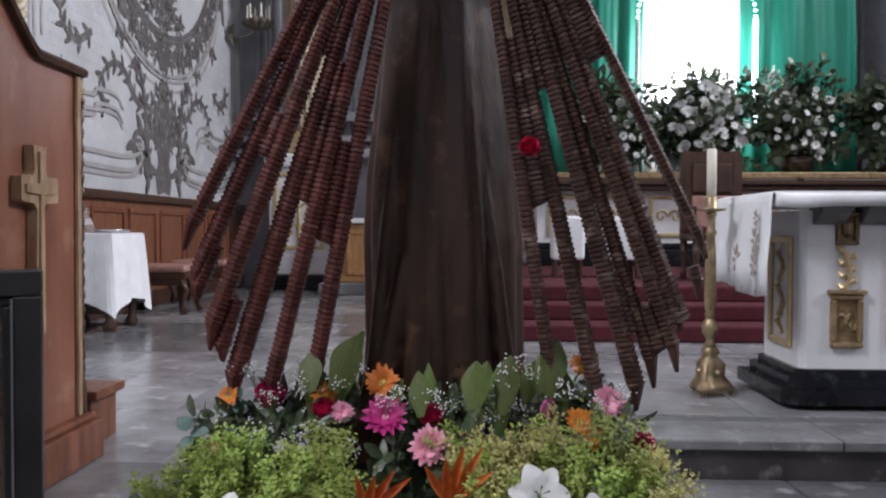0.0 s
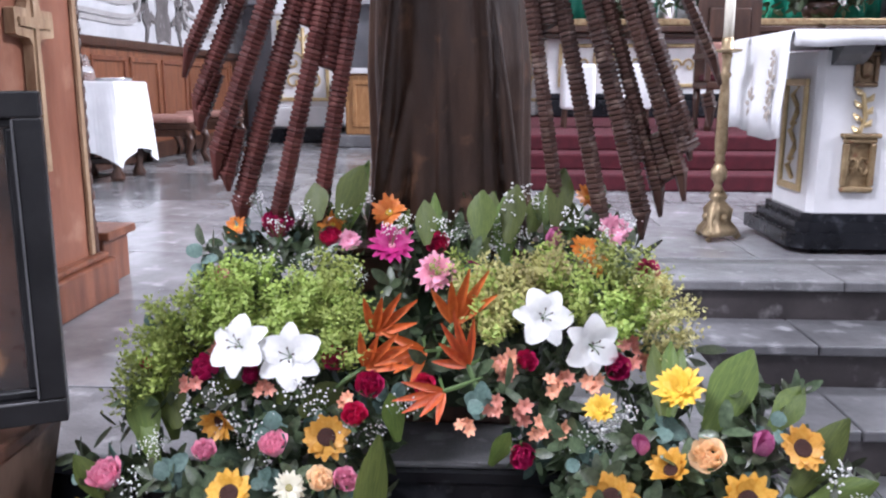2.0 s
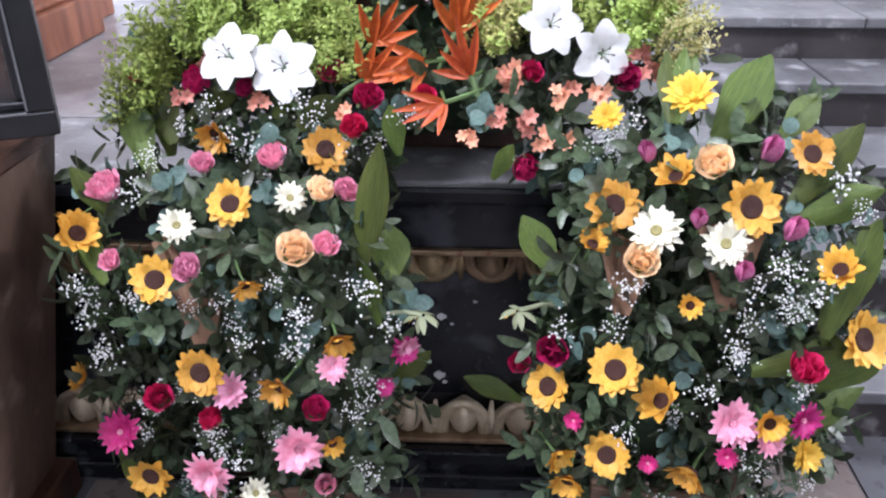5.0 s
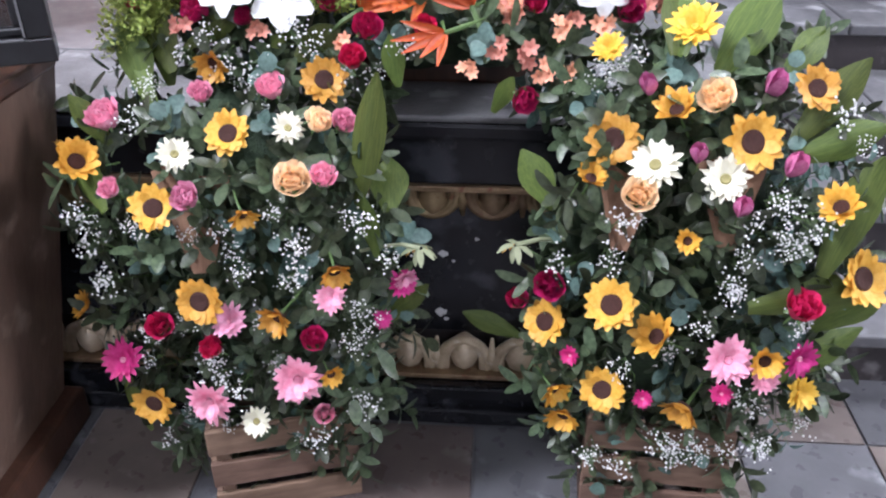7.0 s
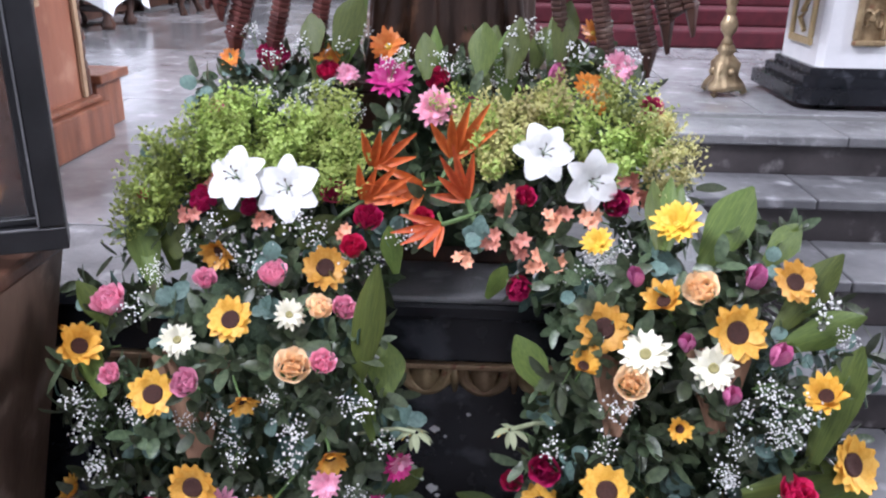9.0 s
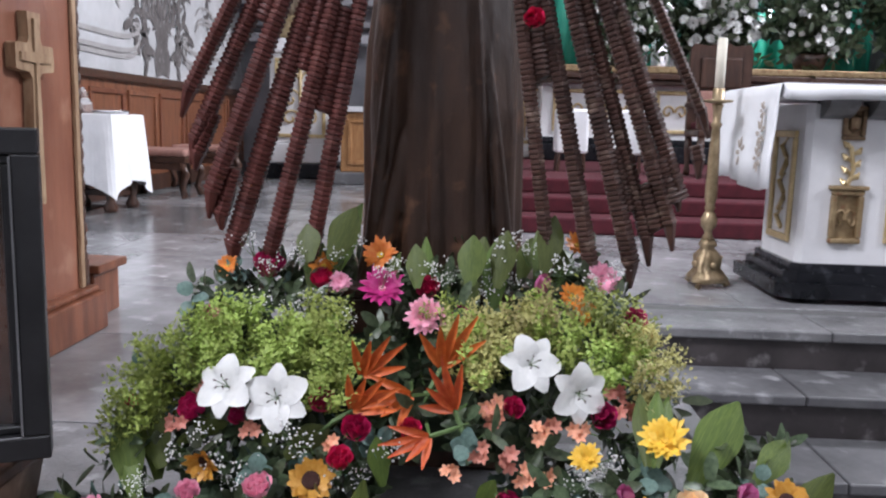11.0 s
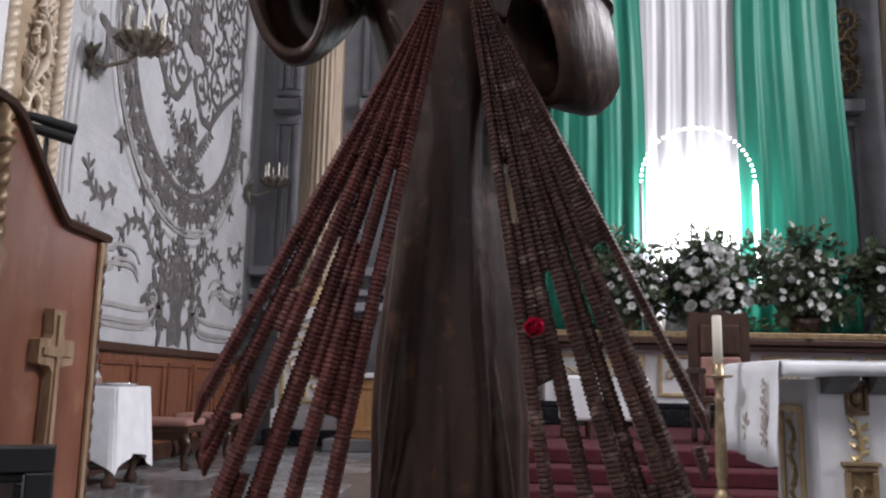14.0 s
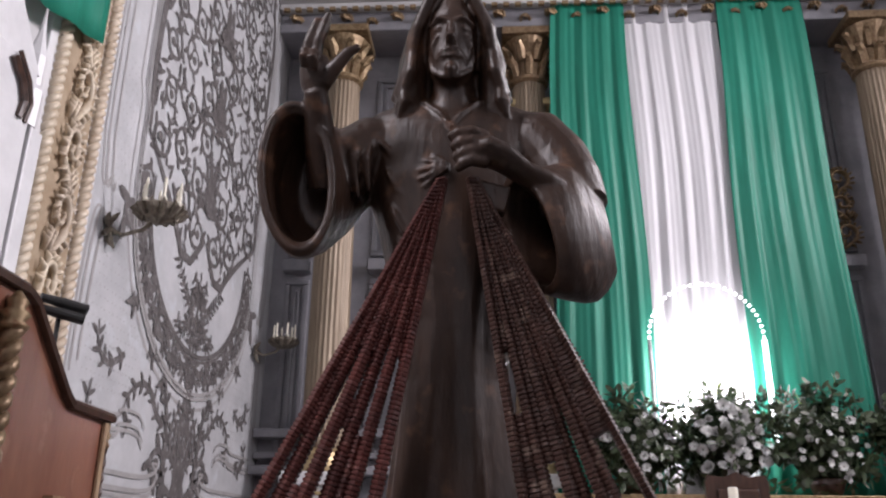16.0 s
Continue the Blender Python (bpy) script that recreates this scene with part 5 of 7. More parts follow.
part("pole", tube(bmesh.new(), [(-1.56, 3.4, 0.0), (-1.56, 3.4, 1.84)], 0.009, 8), M_BLACKP, spot)
for zz, dy in ((1.865, 0.02), (1.82, 0.0)):
    part("lamp_head", tube(bmesh.new(), [(-1.6, 3.3 + dy, zz + 0.008), (-1.54, 3.36 + dy, zz), (-1.47, 3.42 + dy, zz - 0.012)], [0.016, 0.021, 0.021], 12), M_BLACKP, spot)
bm = lathe(bmesh.new(), [(0.11, 0), (0.11, 0.012), (0.02, 0.02)], 20, (-1.56, 3.4, 0))
part("foot", bm, M_BLACKP, spot)

# ---- framed painting on a tapered stand ----
stand = thing("tapered_stand", "brown wooden tapered stand for a painting", "stand", pose(-0.03, 0, 0))
loft_rows = [[(-1.55, 1.69, z), (xr, 1.69, z), (xr, 2.12, z), (-1.55, 2.12, z)] for z, xr in ((NAVE + 0.1, -0.985), (0.12, -0.79))]
bm = loft(bmesh.new(), loft_rows)
bmesh.ops.recalc_face_normals(bm, faces=bm.faces[:])
M_BOARD = mat("brown_board", (0.11, 0.068, 0.047), (0.2, 0.13, 0.095), 3, 0.5, bump=0.1, stretch=(3, 3, 0.6), worn=(0.29, 0.22, 0.17))
part("body", bm, M_BOARD, stand)
part("plinth", boxes((-1.58, -0.94, 1.67, 2.14, NAVE, NAVE + 0.1), bevel=0.01), M_DARKWOOD, stand)
part("top_board", boxes((-1.56, -0.785, 1.685, 2.125, 0.12, 0.155), bevel=0.008), M_DARKWOOD, stand, "dark top board")
pic = thing("framed_painting", "black framed dark painting standing upright", "picture frame", pose(-0.722, 1.97, 0.182, 0, 0, 24) @ pose(0.722, -1.97, 0))
bm = bmesh.new()
for (a, b, c, d) in ((-1.34, -0.722, 0.0, 0.046), (-1.34, -0.722, 0.566, 0.612), (-0.768, -0.722, 0.046, 0.566), (-1.34, -1.294, 0.046, 0.566)):
    box(bm, a, b, 1.965, 2.02, c, d, 0.004)
part("frame", bm, M_FRAME, pic, "broad black moulded frame")
bm = bmesh.new()
for (a, b, c, d) in ((-1.294, -0.768, 0.046, 0.064), (-1.294, -0.768, 0.548, 0.566), (-0.786, -0.768, 0.064, 0.548), (-1.294, -1.276, 0.064, 0.548)):
    box(bm, a, b, 1.985, 2.016, c, d, 0.005)
part("inner_moulding", bm, M_FRAME, pic, "stepped black inner moulding")
bm = bmesh.new()
for (a, b, c, d) in ((-0.7705, -0.7665, 0.05, 0.562), (-1.29, -0.77, 0.044, 0.048)):
    box(bm, a, b, 1.962, 1.966, c, d, 0.001)
part("bead", bm, M_STEP, pic, "worn grey bead")
part("canvas", boxes((-1.277, -0.785, 2.0, 2.012, 0.063, 0.549), bevel=0), M_CANVAS, pic, "dark old painting")
bm = boxes((-1.28, -0.784, 1.992, 1.995, 0.062, 0.55), bevel=0)
part("glass_pane", bm, M_PANE, pic, "thin reflecting pane of glass").visible_shadow = False
# ---- statue ----
def oval(cx, cy, rx, ry, z, n=48, folds=0.0, k=9, ph=0.0):
    pts = []
    for i in range(n):
        a = 2 * math.pi * i / n
        f = 1 + folds * (0.6 * math.cos(k * a + ph) + 0.4 * math.cos((2 * k - 3) * a + 2.1 * ph + z * 2.0))
        pts.append((cx + rx * f * math.cos(a), cy + ry * f * math.sin(a), z))
    return pts


def robe_ring(cx, cy, rx, ry, z, depth, n=112):
    """A ring of the robe with broad, uneven hanging folds that drift as they fall."""
    pts = []
    for i in range(n):
        a = 2 * math.pi * i / n
        w = 0.5 * math.cos(6 * a + 0.9 + 0.55 * z) + 0.34 * math.cos(10 * a - 1.0 + 0.9 * math.sin(1.7 * z)) + 0.22 * math.cos(17 * a + 2.0 - 0.8 * z)
        w = math.copysign(abs(w) ** 0.8, w)
        f = 1 + depth * w
        pts.append((cx + rx * f * math.cos(a), cy + ry * f * math.sin(a), z))
    return pts


def statue():
    bm = bmesh.new()
    cy = 2.6
    # height, middle, half width, half depth, fold depth
    rows = [(0.44, -0.026, 0.196, 0.185, 0.075), (0.6, -0.026, 0.19, 0.18, 0.075), (0.85, -0.032, 0.192, 0.174, 0.07), (1.0, -0.036, 0.182, 0.165, 0.062), (1.2, -0.036, 0.16, 0.152, 0.05), (1.4, -0.036, 0.143, 0.142, 0.04),
            (1.55, -0.036, 0.15, 0.14, 0.032), (1.7, -0.038, 0.182, 0.142, 0.02), (1.85, -0.04, 0.218, 0.15, 0.012), (1.97, -0.044, 0.25, 0.155, 0.004), (2.06, -0.046, 0.27, 0.15, 0.0), (2.13, -0.047, 0.28, 0.138, 0.0), (2.175, -0.048, 0.27, 0.12, 0.0), (2.205, -0.048, 0.238, 0.102, 0.0), (2.222, -0.046, 0.18, 0.088, 0.0), (2.236, -0.044, 0.11, 0.075, 0.0), (2.245, -0.044, 0.065, 0.06, 0.0)]
    fine = []
    for p, q in zip(rows, rows[1:]):
        for j in range(5):
            z, cx, rx, ry, d = (u + (v - u) * j / 5 for u, v in zip(p, q))
            fine.append(robe_ring(cx, cy, rx, ry, z, d))
    loft(bm, fine)
    cx = -0.03
    # long soft ridges sweeping aside over the feet
    for x0, zt, sw in ((-0.13, 1.35, -0.02), (-0.07, 1.05, -0.06), (-0.01, 1.5, 0.01), (0.03, 0.95, 0.03), (0.085, 1.45, 0.02), (0.13, 1.1, 0.025)):
        y0 = 2.43 + 1.25 * x0 * x0
        tube(bm, [(cx + 0.75 * x0, y0 + 0.05, zt), (cx + 0.82 * x0, y0 + 0.03, 0.6 * zt + 0.3), (cx + 0.95 * x0 + 0.3 * sw, y0 + 0.012, 0.25 * zt + 0.5), (cx + 1.04 * x0 + 0.8 * sw, y0 + 0.004, 0.56), (cx + 1.08 * x0 + 1.5 * sw, y0 + 0.008, 0.44)], [0.004, 0.011, 0.017, 0.022, 0.026], 10)
    # neck and head
    hx, hy = -0.043, 2.525
    loft(bm, [oval(hx, 2.56, 0.088, 0.085, 2.14, 24), oval(hx, 2.545, 0.066, 0.068, 2.21, 24), oval(hx, 2.535, 0.06, 0.066, 2.29, 24)])
    head = [(2.243, 0.02, 0.03, -0.048), (2.255, 0.038, 0.05, -0.036), (2.28, 0.055, 0.071, -0.024), (2.32, 0.07, 0.087, -0.011), (2.37, 0.079, 0.097, 0.0), (2.42, 0.084, 0.104, 0.003), (2.47, 0.083, 0.106, 0.006), (2.52, 0.074, 0.094, 0.01), (2.555, 0.05, 0.062, 0.015), (2.575, 0.014, 0.02, 0.015)]
    loft(bm, [oval(hx, hy + d, a, b, z, 36) for z, a, b, d in head])
    # brow, nose, cheeks, mouth and short beard
    tube(bm, [(hx, hy - 0.098, 2.43), (hx, hy - 0.11, 2.395), (hx, hy - 0.124, 2.362), (hx, hy - 0.106, 2.35)], [0.009, 0.011, 0.0155, 0.01], 8)
    for s in (1, -1):
        tube(bm, [(hx + s * 0.01, hy - 0.1, 2.431), (hx + s * 0.036, hy - 0.1, 2.442), (hx + s * 0.068, hy - 0.072, 2.428)], [0.007, 0.009, 0.004], 8)
        tube(bm, [(hx + s * 0.02, hy - 0.088, 2.409), (hx + s * 0.036, hy - 0.09, 2.412), (hx + s * 0.054, hy - 0.076, 2.408)], [0.004, 0.008, 0.004], 8)
        tube(bm, [(hx + s * 0.04, hy - 0.087, 2.388), (hx + s * 0.054, hy - 0.072, 2.362), (hx + s * 0.048, hy - 0.066, 2.325)], [0.006, 0.011, 0.006], 8)
        tube(bm, [(hx + s * 0.01, hy - 0.11, 2.354), (hx + s * 0.014, hy - 0.106, 2.358)], [0.008, 0.007], 8)
        tube(bm, [(hx + s * 0.002, hy - 0.106, 2.335), (hx + s * 0.02, hy - 0.1, 2.331), (hx + s * 0.042, hy - 0.082, 2.31)], [0.005, 0.006, 0.003], 8)
        tube(bm, [(hx + s * 0.066, hy - 0.045, 2.335), (hx + s * 0.056, hy - 0.06, 2.285), (hx + s * 0.024, hy - 0.082, 2.256), (hx, hy - 0.086, 2.25)], [0.005, 0.007, 0.009, 0.01], 8)
    tube(bm, [(hx - 0.026, hy - 0.096, 2.314), (hx, hy - 0.104, 2.313), (hx + 0.026, hy - 0.096, 2.314)], [0.0035, 0.0075, 0.0035], 8)
    tube(bm, [(hx, hy - 0.094, 2.296), (hx, hy - 0.096, 2.272), (hx, hy - 0.086, 2.245)], [0.01, 0.019, 0.012], 8)
    # long wavy hair
    rng = random.Random(5)
    for s in (1, -1):
        for k in range(18):
            t = k / 17
            bx = hx + s * (0.1 + 0.016 * rng.random() + 0.014 * math.sin(3 * t))
            w = 0.011 * math.sin(5 * k)
            tube(bm, [(hx + s * 0.006, hy - 0.05 + 0.15 * t, 2.585 - 0.02 * t), (hx + s * (0.062 + 0.025 * math.sin(2 * t)), hy - 0.085 + 0.2 * t, 2.525), (bx - s * 0.004, hy - 0.066 + 0.18 * t, 2.43), (bx + w + s * 0.008, hy - 0.042 + 0.15 * t, 2.36), (bx + s * (0.006 + 0.012 * rng.random()), hy - 0.056 + 0.12 * t, 2.29), (bx + s * (0.032 - 0.012 * t) + w, hy - 0.036 + 0.12 * t, 2.235), (bx + s * (0.03 - 0.03 * t) - w, hy - 0.05 + 0.12 * t, 2.195), (bx + s * (0.045 - 0.03 * t), hy - 0.04 + 0.12 * t, 2.17 - 0.02 * rng.random())], [0.014, 0.019, 0.018, 0.017, 0.019, 0.018, 0.014, 0.006], 8)
        loft(bm, [oval(hx + s * 0.11, hy + 0.03, 0.02, 0.05, 2.12, 20), oval(hx + s * 0.12, hy + 0.03, 0.034, 0.07, 2.17, 20), oval(hx + s * 0.112, hy + 0.03, 0.032, 0.075, 2.25, 20), oval(hx + s * 0.098, hy + 0.03, 0.028, 0.076, 2.36, 20), oval(hx + s * 0.088, hy + 0.025, 0.026, 0.08, 2.45, 20), oval(hx + s * 0.062, hy + 0.02, 0.028, 0.075, 2.53, 20)])
    loft(bm, [oval(hx, hy + 0.07, 0.1, 0.08, 2.1, 24), oval(hx, hy + 0.075, 0.112, 0.08, 2.25, 24), oval(hx, hy + 0.06, 0.1, 0.09, 2.4, 24), oval(hx, hy + 0.03, 0.09, 0.105, 2.5, 24), oval(hx, hy + 0.02, 0.066, 0.08, 2.57, 24), oval(hx, hy + 0.02, 0.02, 0.03, 2.6, 24)])
    # open neckline and creases over the chest
    for s in (1, -1):
        tube(bm, [(hx + s * 0.12, 2.53, 2.222), (hx + s * 0.075, 2.492, 2.2), (hx + s * 0.03, 2.462, 2.15), (hx, 2.45, 2.1)], [0.003, 0.006, 0.005, 0.003], 8)
    for x0, z0, x1, z1, x2, z2 in ((-0.27, 2.12, -0.2, 2.02, -0.1, 1.98), (-0.24, 2.04, -0.19, 1.92, -0.1, 1.85), (-0.22, 1.92, -0.17, 1.8, -0.09, 1.72), (-0.2, 1.82, -0.14, 1.72, -0.06, 1.66)):
        tube(bm, [(x0, 2.52, z0), (0.5 * (x0 + x1), 2.478, 0.5 * (z0 + z1) - 0.012), (x1, 2.462 + 0.6 * x1 * x1, z1), (x2, 2.462, z2)], [0.003, 0.008, 0.008, 0.003], 8)

    def shell(rings, wall=0.8, seg=36):
        """A hollow sleeve: outer rings, then the same rings drawn in and turned back."""
        def ring(c, u, v, k):
            return [tuple(c[i] + k * (u[i] * math.cos(a) + v[i] * math.sin(a)) for i in range(3)) for a in (2 * math.pi * j / seg for j in range(seg))]
        loft(bm, [ring(c, u, v, 1.0) for c, u, v in rings[::-1]] + [ring(c, u, v, wall) for c, u, v in rings[:-1]])

    # raised arm: a wide cuff that has slid down from the wrist, open to the front
    cuff = [((-0.447, 2.375, 1.92), (0.098, 0.02, 0.01), (-0.028, 0.005, 0.232)), ((-0.442, 2.42, 1.925), (0.106, 0.02, 0.01), (-0.02, 0.005, 0.228)), ((-0.425, 2.49, 1.94), (0.112, 0.02, 0.01), (-0.005, 0.005, 0.21)), ((-0.395, 2.55, 1.97), (0.108, 0.02, 0.0), (0.01, 0.0, 0.18)), ((-0.34, 2.6, 2.02), (0.09, 0.02, 0.0), (0.02, 0.0, 0.13))]
    shell(cuff, 0.82)
    c, u, v = cuff[0]
    tube(bm, [tuple(c[i] + 0.92 * (u[i] * math.cos(a) + v[i] * math.sin(a)) for i in range(3)) for a in (2 * math.pi * j / 40 for j in range(41))], 0.013, 8)
    tube(bm, [(-0.2, 2.59, 2.13), (-0.27, 2.58, 2.105), (-0.33, 2.565, 2.05), (-0.38, 2.55, 1.96)], [0.07, 0.095, 0.105, 0.1], 18)
    for x0, z0, x1, z1 in ((-0.31, 2.13, -0.3, 1.9), (-0.27, 2.1, -0.27, 1.92), (-0.35, 2.1, -0.345, 1.82), (-0.33, 1.98, -0.375, 1.76)):
        tube(bm, [(x0, 2.49, z0), (0.5 * (x0 + x1) - 0.012, 2.462, 0.5 * (z0 + z1)), (x1, 2.485, z1)], [0.006, 0.016, 0.007], 8)
    tube(bm, [(-0.39, 2.5, 1.94), (-0.405, 2.44, 2.05), (-0.41, 2.39, 2.14), (-0.412, 2.372, 2.175)], [0.055, 0.046, 0.037, 0.034], 14)
    # its palm, two straight fingers, two folded ones and the thumb
    tube(bm, [(-0.412, 2.372, 2.165), (-0.416, 2.368, 2.2), (-0.42, 2.366, 2.245), (-0.42, 2.366, 2.272)], [0.034, 0.048, 0.05, 0.044], 12, flat=0.55)
    for dx, top in ((-0.022, 2.395), (0.006, 2.412)):
        tube(bm, [(-0.424 + dx, 2.36, 2.26), (-0.414 + dx, 2.35, 2.32), (-0.4 + dx, 2.35, 2.365), (-0.39 + dx, 2.35, top)], [0.0185, 0.0165, 0.0155, 0.011], 10)
    for dx, dz in ((-0.028, 0.0), (-0.002, -0.006)):
        tube(bm, [(-0.415 + dx, 2.358, 2.26 + dz), (-0.412 + dx, 2.325, 2.275 + dz), (-0.41 + dx, 2.31, 2.25 + dz), (-0.41 + dx, 2.33, 2.222 + dz)], [0.016, 0.0155, 0.0145, 0.011], 10)
    tube(bm, [(-0.39, 2.36, 2.19), (-0.355, 2.348, 2.235), (-0.322, 2.345, 2.278), (-0.29, 2.345, 2.296)], [0.025, 0.021, 0.0165, 0.01], 10)
    # folded arm: shoulder, upper arm and a deep bell sleeve hanging from the forearm
    tube(bm, [(0.13, 2.6, 2.14), (0.2, 2.585, 2.11), (0.255, 2.56, 2.03), (0.285, 2.53, 1.95), (0.3, 2.51, 1.87)], [0.08, 0.1, 0.1, 0.095, 0.09], 20)
    bell = [((0.165, 2.42, 1.768), (-0.05, 0.0, 0.168), (-0.05, 0.085, 0.0)), ((0.215, 2.43, 1.77), (-0.048, 0.0, 0.182), (-0.025, 0.1, 0.0)), ((0.268, 2.452, 1.778), (-0.04, 0.0, 0.192), (0.0, 0.11, 0.0)), ((0.312, 2.478, 1.79), (-0.032, 0.0, 0.19), (0.01, 0.112, 0.0)), ((0.35, 2.498, 1.795), (-0.026, 0.0, 0.158), (0.01, 0.095, 0.0)), ((0.386, 2.51, 1.785), (-0.014, 0.0, 0.1), (0.006, 0.06, 0.0))]
    shell(bell, 0.84)
    tube(bm, [(0.28, 2.44, 1.85), (0.2, 2.38, 1.89), (0.15, 2.355, 1.91), (0.1, 2.342, 1.945), (0.06, 2.336, 1.962), (0.03, 2.338, 1.962)], [0.055, 0.046, 0.038, 0.046, 0.05, 0.038], 14, flat=0.7)
    for k in range(4):
        tube(bm, [(0.06, 2.328, 1.998 - 0.024 * k), (0.02, 2.312, 2.008 - 0.027 * k), (-0.015 + 0.004 * k, 2.312, 2.006 - 0.03 * k), (-0.042 + 0.007 * k, 2.325, 1.998 - 0.031 * k)], [0.018, 0.0175, 0.0155, 0.011], 10)
    # carved glory at the breast and the pinch of cloth under the fingers
    for a, ln in ((150, 0.075), (165, 0.09), (182, 0.1), (198, 0.105), (212, 0.1)):
        c, t = math.cos(radians(a)), math.sin(radians(a))
        tube(bm, [(-0.03 + 0.02 * c, 2.43, 1.972 + 0.02 * t), (-0.03 + 0.6 * ln * c, 2.438, 1.972 + 0.6 * ln * t), (-0.03 + ln * c, 2.452, 1.972 + ln * t)], [0.004, 0.0065, 0.003], 6)
    prism(bm, [(0.0, 1.905), (0.12, 1.87), (0.1, 1.8), (0.06, 1.81), (0.02, 1.85)], "y", 2.355, 2.4)
    bmesh.ops.recalc_face_normals(bm, faces=bm.faces[:])
    ob = finish("statue", bm, M_STATUE, smooth=True)
    r = ob.modifiers.new("fuse", "REMESH")
    r.mode, r.voxel_size, r.use_smooth_shade = "VOXEL", 0.0056, True
    s = ob.modifiers.new("soften", "SMOOTH")
    s.factor, s.iterations = 0.5, 3
    return tagged(ob, "dark stained wooden statue of a robed standing figure", "statue")


statue()
st = thing("statue_stand", "dark wooden box stand hidden among flowers", "stand")
part("body", boxes((-0.26, 0.2, 2.4, 2.82, 0.003, 0.42), bevel=0.01), M_DARKWOOD, st)
part("top", boxes((-0.28, 0.22, 2.38, 2.84, 0.42, 0.446), bevel=0.008), M_DARKWOOD, st)


# ---- carved rays ----
def ray_bar(a, b, w0, w1, name, material, parent, tip=0.06):
    """A notched wooden bar from a to b that ends in a slanting point."""
    a, b = Vector(a), Vector(b)
    d = b - a
    L = d.length
    d.normalize()
    s = d.cross(Vector((0, 1, 0))).normalized()
    u = s.cross(d).normalized()
    step = 0.0115
    n = int((L - tip) / step)
    rings = []
    rng = random.Random(int(1000 * abs(b.x)) + 7)
    for i in range(n + 1):
        for f, dz in ((1.0, 0.0), (1.0, 0.0055), (0.84, 0.0078), (0.84, 0.0098)):
            t = min(1.0, (i * step + dz) / L)
            k = f * (1 + 0.06 * (rng.random() - 0.5))
            w = (w0 + (w1 - w0) * min(1, t * 1.35)) * k
            h = 0.016 * k + 0.003
            p = a + d * (i * step + dz)
            rings.append([p + s * w * 0.5 - u * h * 0.6, p + s * w * 0.1 - u * h * 1.35, p + s * w * 0.02 - u * h * 1.35, p - s * w * 0.5 - u * h * 0.6, p - s * w * 0.45 + u * h, p + s * w * 0.45 + u * h])
    p = a + d * L
    side = 1 if b.x < 0 else -1
    q = p + s * w1 * 0.35 * side
    rings.append([q + 0.004 * v for v in (s - u, s * 0.4 - u, -s * 0.4 - u, -s - u, -s + u, s + u)])
    bm = bmesh.new()
    loft(bm, rings)
    bmesh.ops.recalc_face_normals(bm, faces=bm.faces[:])
    return part(name, bm, material, parent)


def fan(label, material, broad, ends, apex, joins, stubs):
    lines = []
    th = thing("carved_ray_fan", label, "wooden rays", group="carved rays")
    for (x, z, w, y) in ends:
        # bars begin side by side under the hand, then spread
        sp = (x - apex[0])
        top = (apex[0] + 0.05 * sp, 2.365 - 0.012 * abs(sp), apex[1] - 0.02 - 0.02 * abs(sp))
        ray_bar(top, (x, y, z), 0.018, broad * w, "ray_bar", material, th)
        lines.append((Vector(top), Vector((x, y, z))))
    # short notched pieces join neighbouring bars
    for i, t0, t1 in joins:
        (a, b), (c, d) = lines[i], lines[i + 1]
        p, q = (a.lerp(b, t0) + c.lerp(d, t0)) / 2, (a.lerp(b, t1) + c.lerp(d, t1)) / 2
        p.y, q.y = p.y + 0.006, q.y + 0.006
        ray_bar(p, q, (a.lerp(b, t0) - c.lerp(d, t0)).length * 0.9, (a.lerp(b, t1) - c.lerp(d, t1)).length * 0.9, "ray_joint", material, th, tip=0.012)
    # short carved tips between the bars
    for x0, z0, x1, z1, w in stubs:
        ray_bar((x0, 2.372, z0), (x1, 2.368, z1), 0.8 * w, w, "ray_tip", material, th, tip=0.04)
    return th


fan("red-stained carved wooden rays with notched edges", M_RAYRED, 1.0, [(-0.613, 0.825, 0.03, 2.36), (-0.598, 0.72, 0.037, 2.37), (-0.558, 0.6, 0.04, 2.36), (-0.512, 0.48, 0.046, 2.38), (-0.42, 0.47, 0.037, 2.37), (-0.327, 0.46, 0.037, 2.38)], (-0.038, 1.92),
    [(0, 0.03, 0.58), (1, 0.03, 0.36), (1, 0.62, 0.7), (2, 0.03, 0.34), (3, 0.03, 0.3), (3, 0.46, 0.68), (4, 0.03, 0.33), (4, 0.58, 0.74), (2, 0.42, 0.47)], [(-0.532, 0.83, -0.588, 0.706, 0.034), (-0.487, 0.71, -0.531, 0.572, 0.036)])
fan("brown-stained carved wooden rays with notched edges", M_RAYBROWN, 1.0, [(0.566, 0.81, 0.022, 2.36), (0.52, 0.648, 0.034, 2.37), (0.508, 0.56, 0.031, 2.36), (0.463, 0.52, 0.032, 2.38), (0.425, 0.47, 0.04, 2.37), (0.334, 0.46, 0.037, 2.38), (0.235, 0.46, 0.032, 2.38)], (0.0, 1.92),
    [(0, 0.03, 0.56), (1, 0.03, 0.36), (1, 0.6, 0.65), (1, 0.88, 0.96), (2, 0.03, 0.4), (2, 0.88, 0.96), (3, 0.03, 0.5), (3, 0.8, 0.9), (4, 0.03, 0.5), (5, 0.03, 0.32), (5, 0.42, 0.68)], [(0.535, 0.79, 0.556, 0.72, 0.03)])
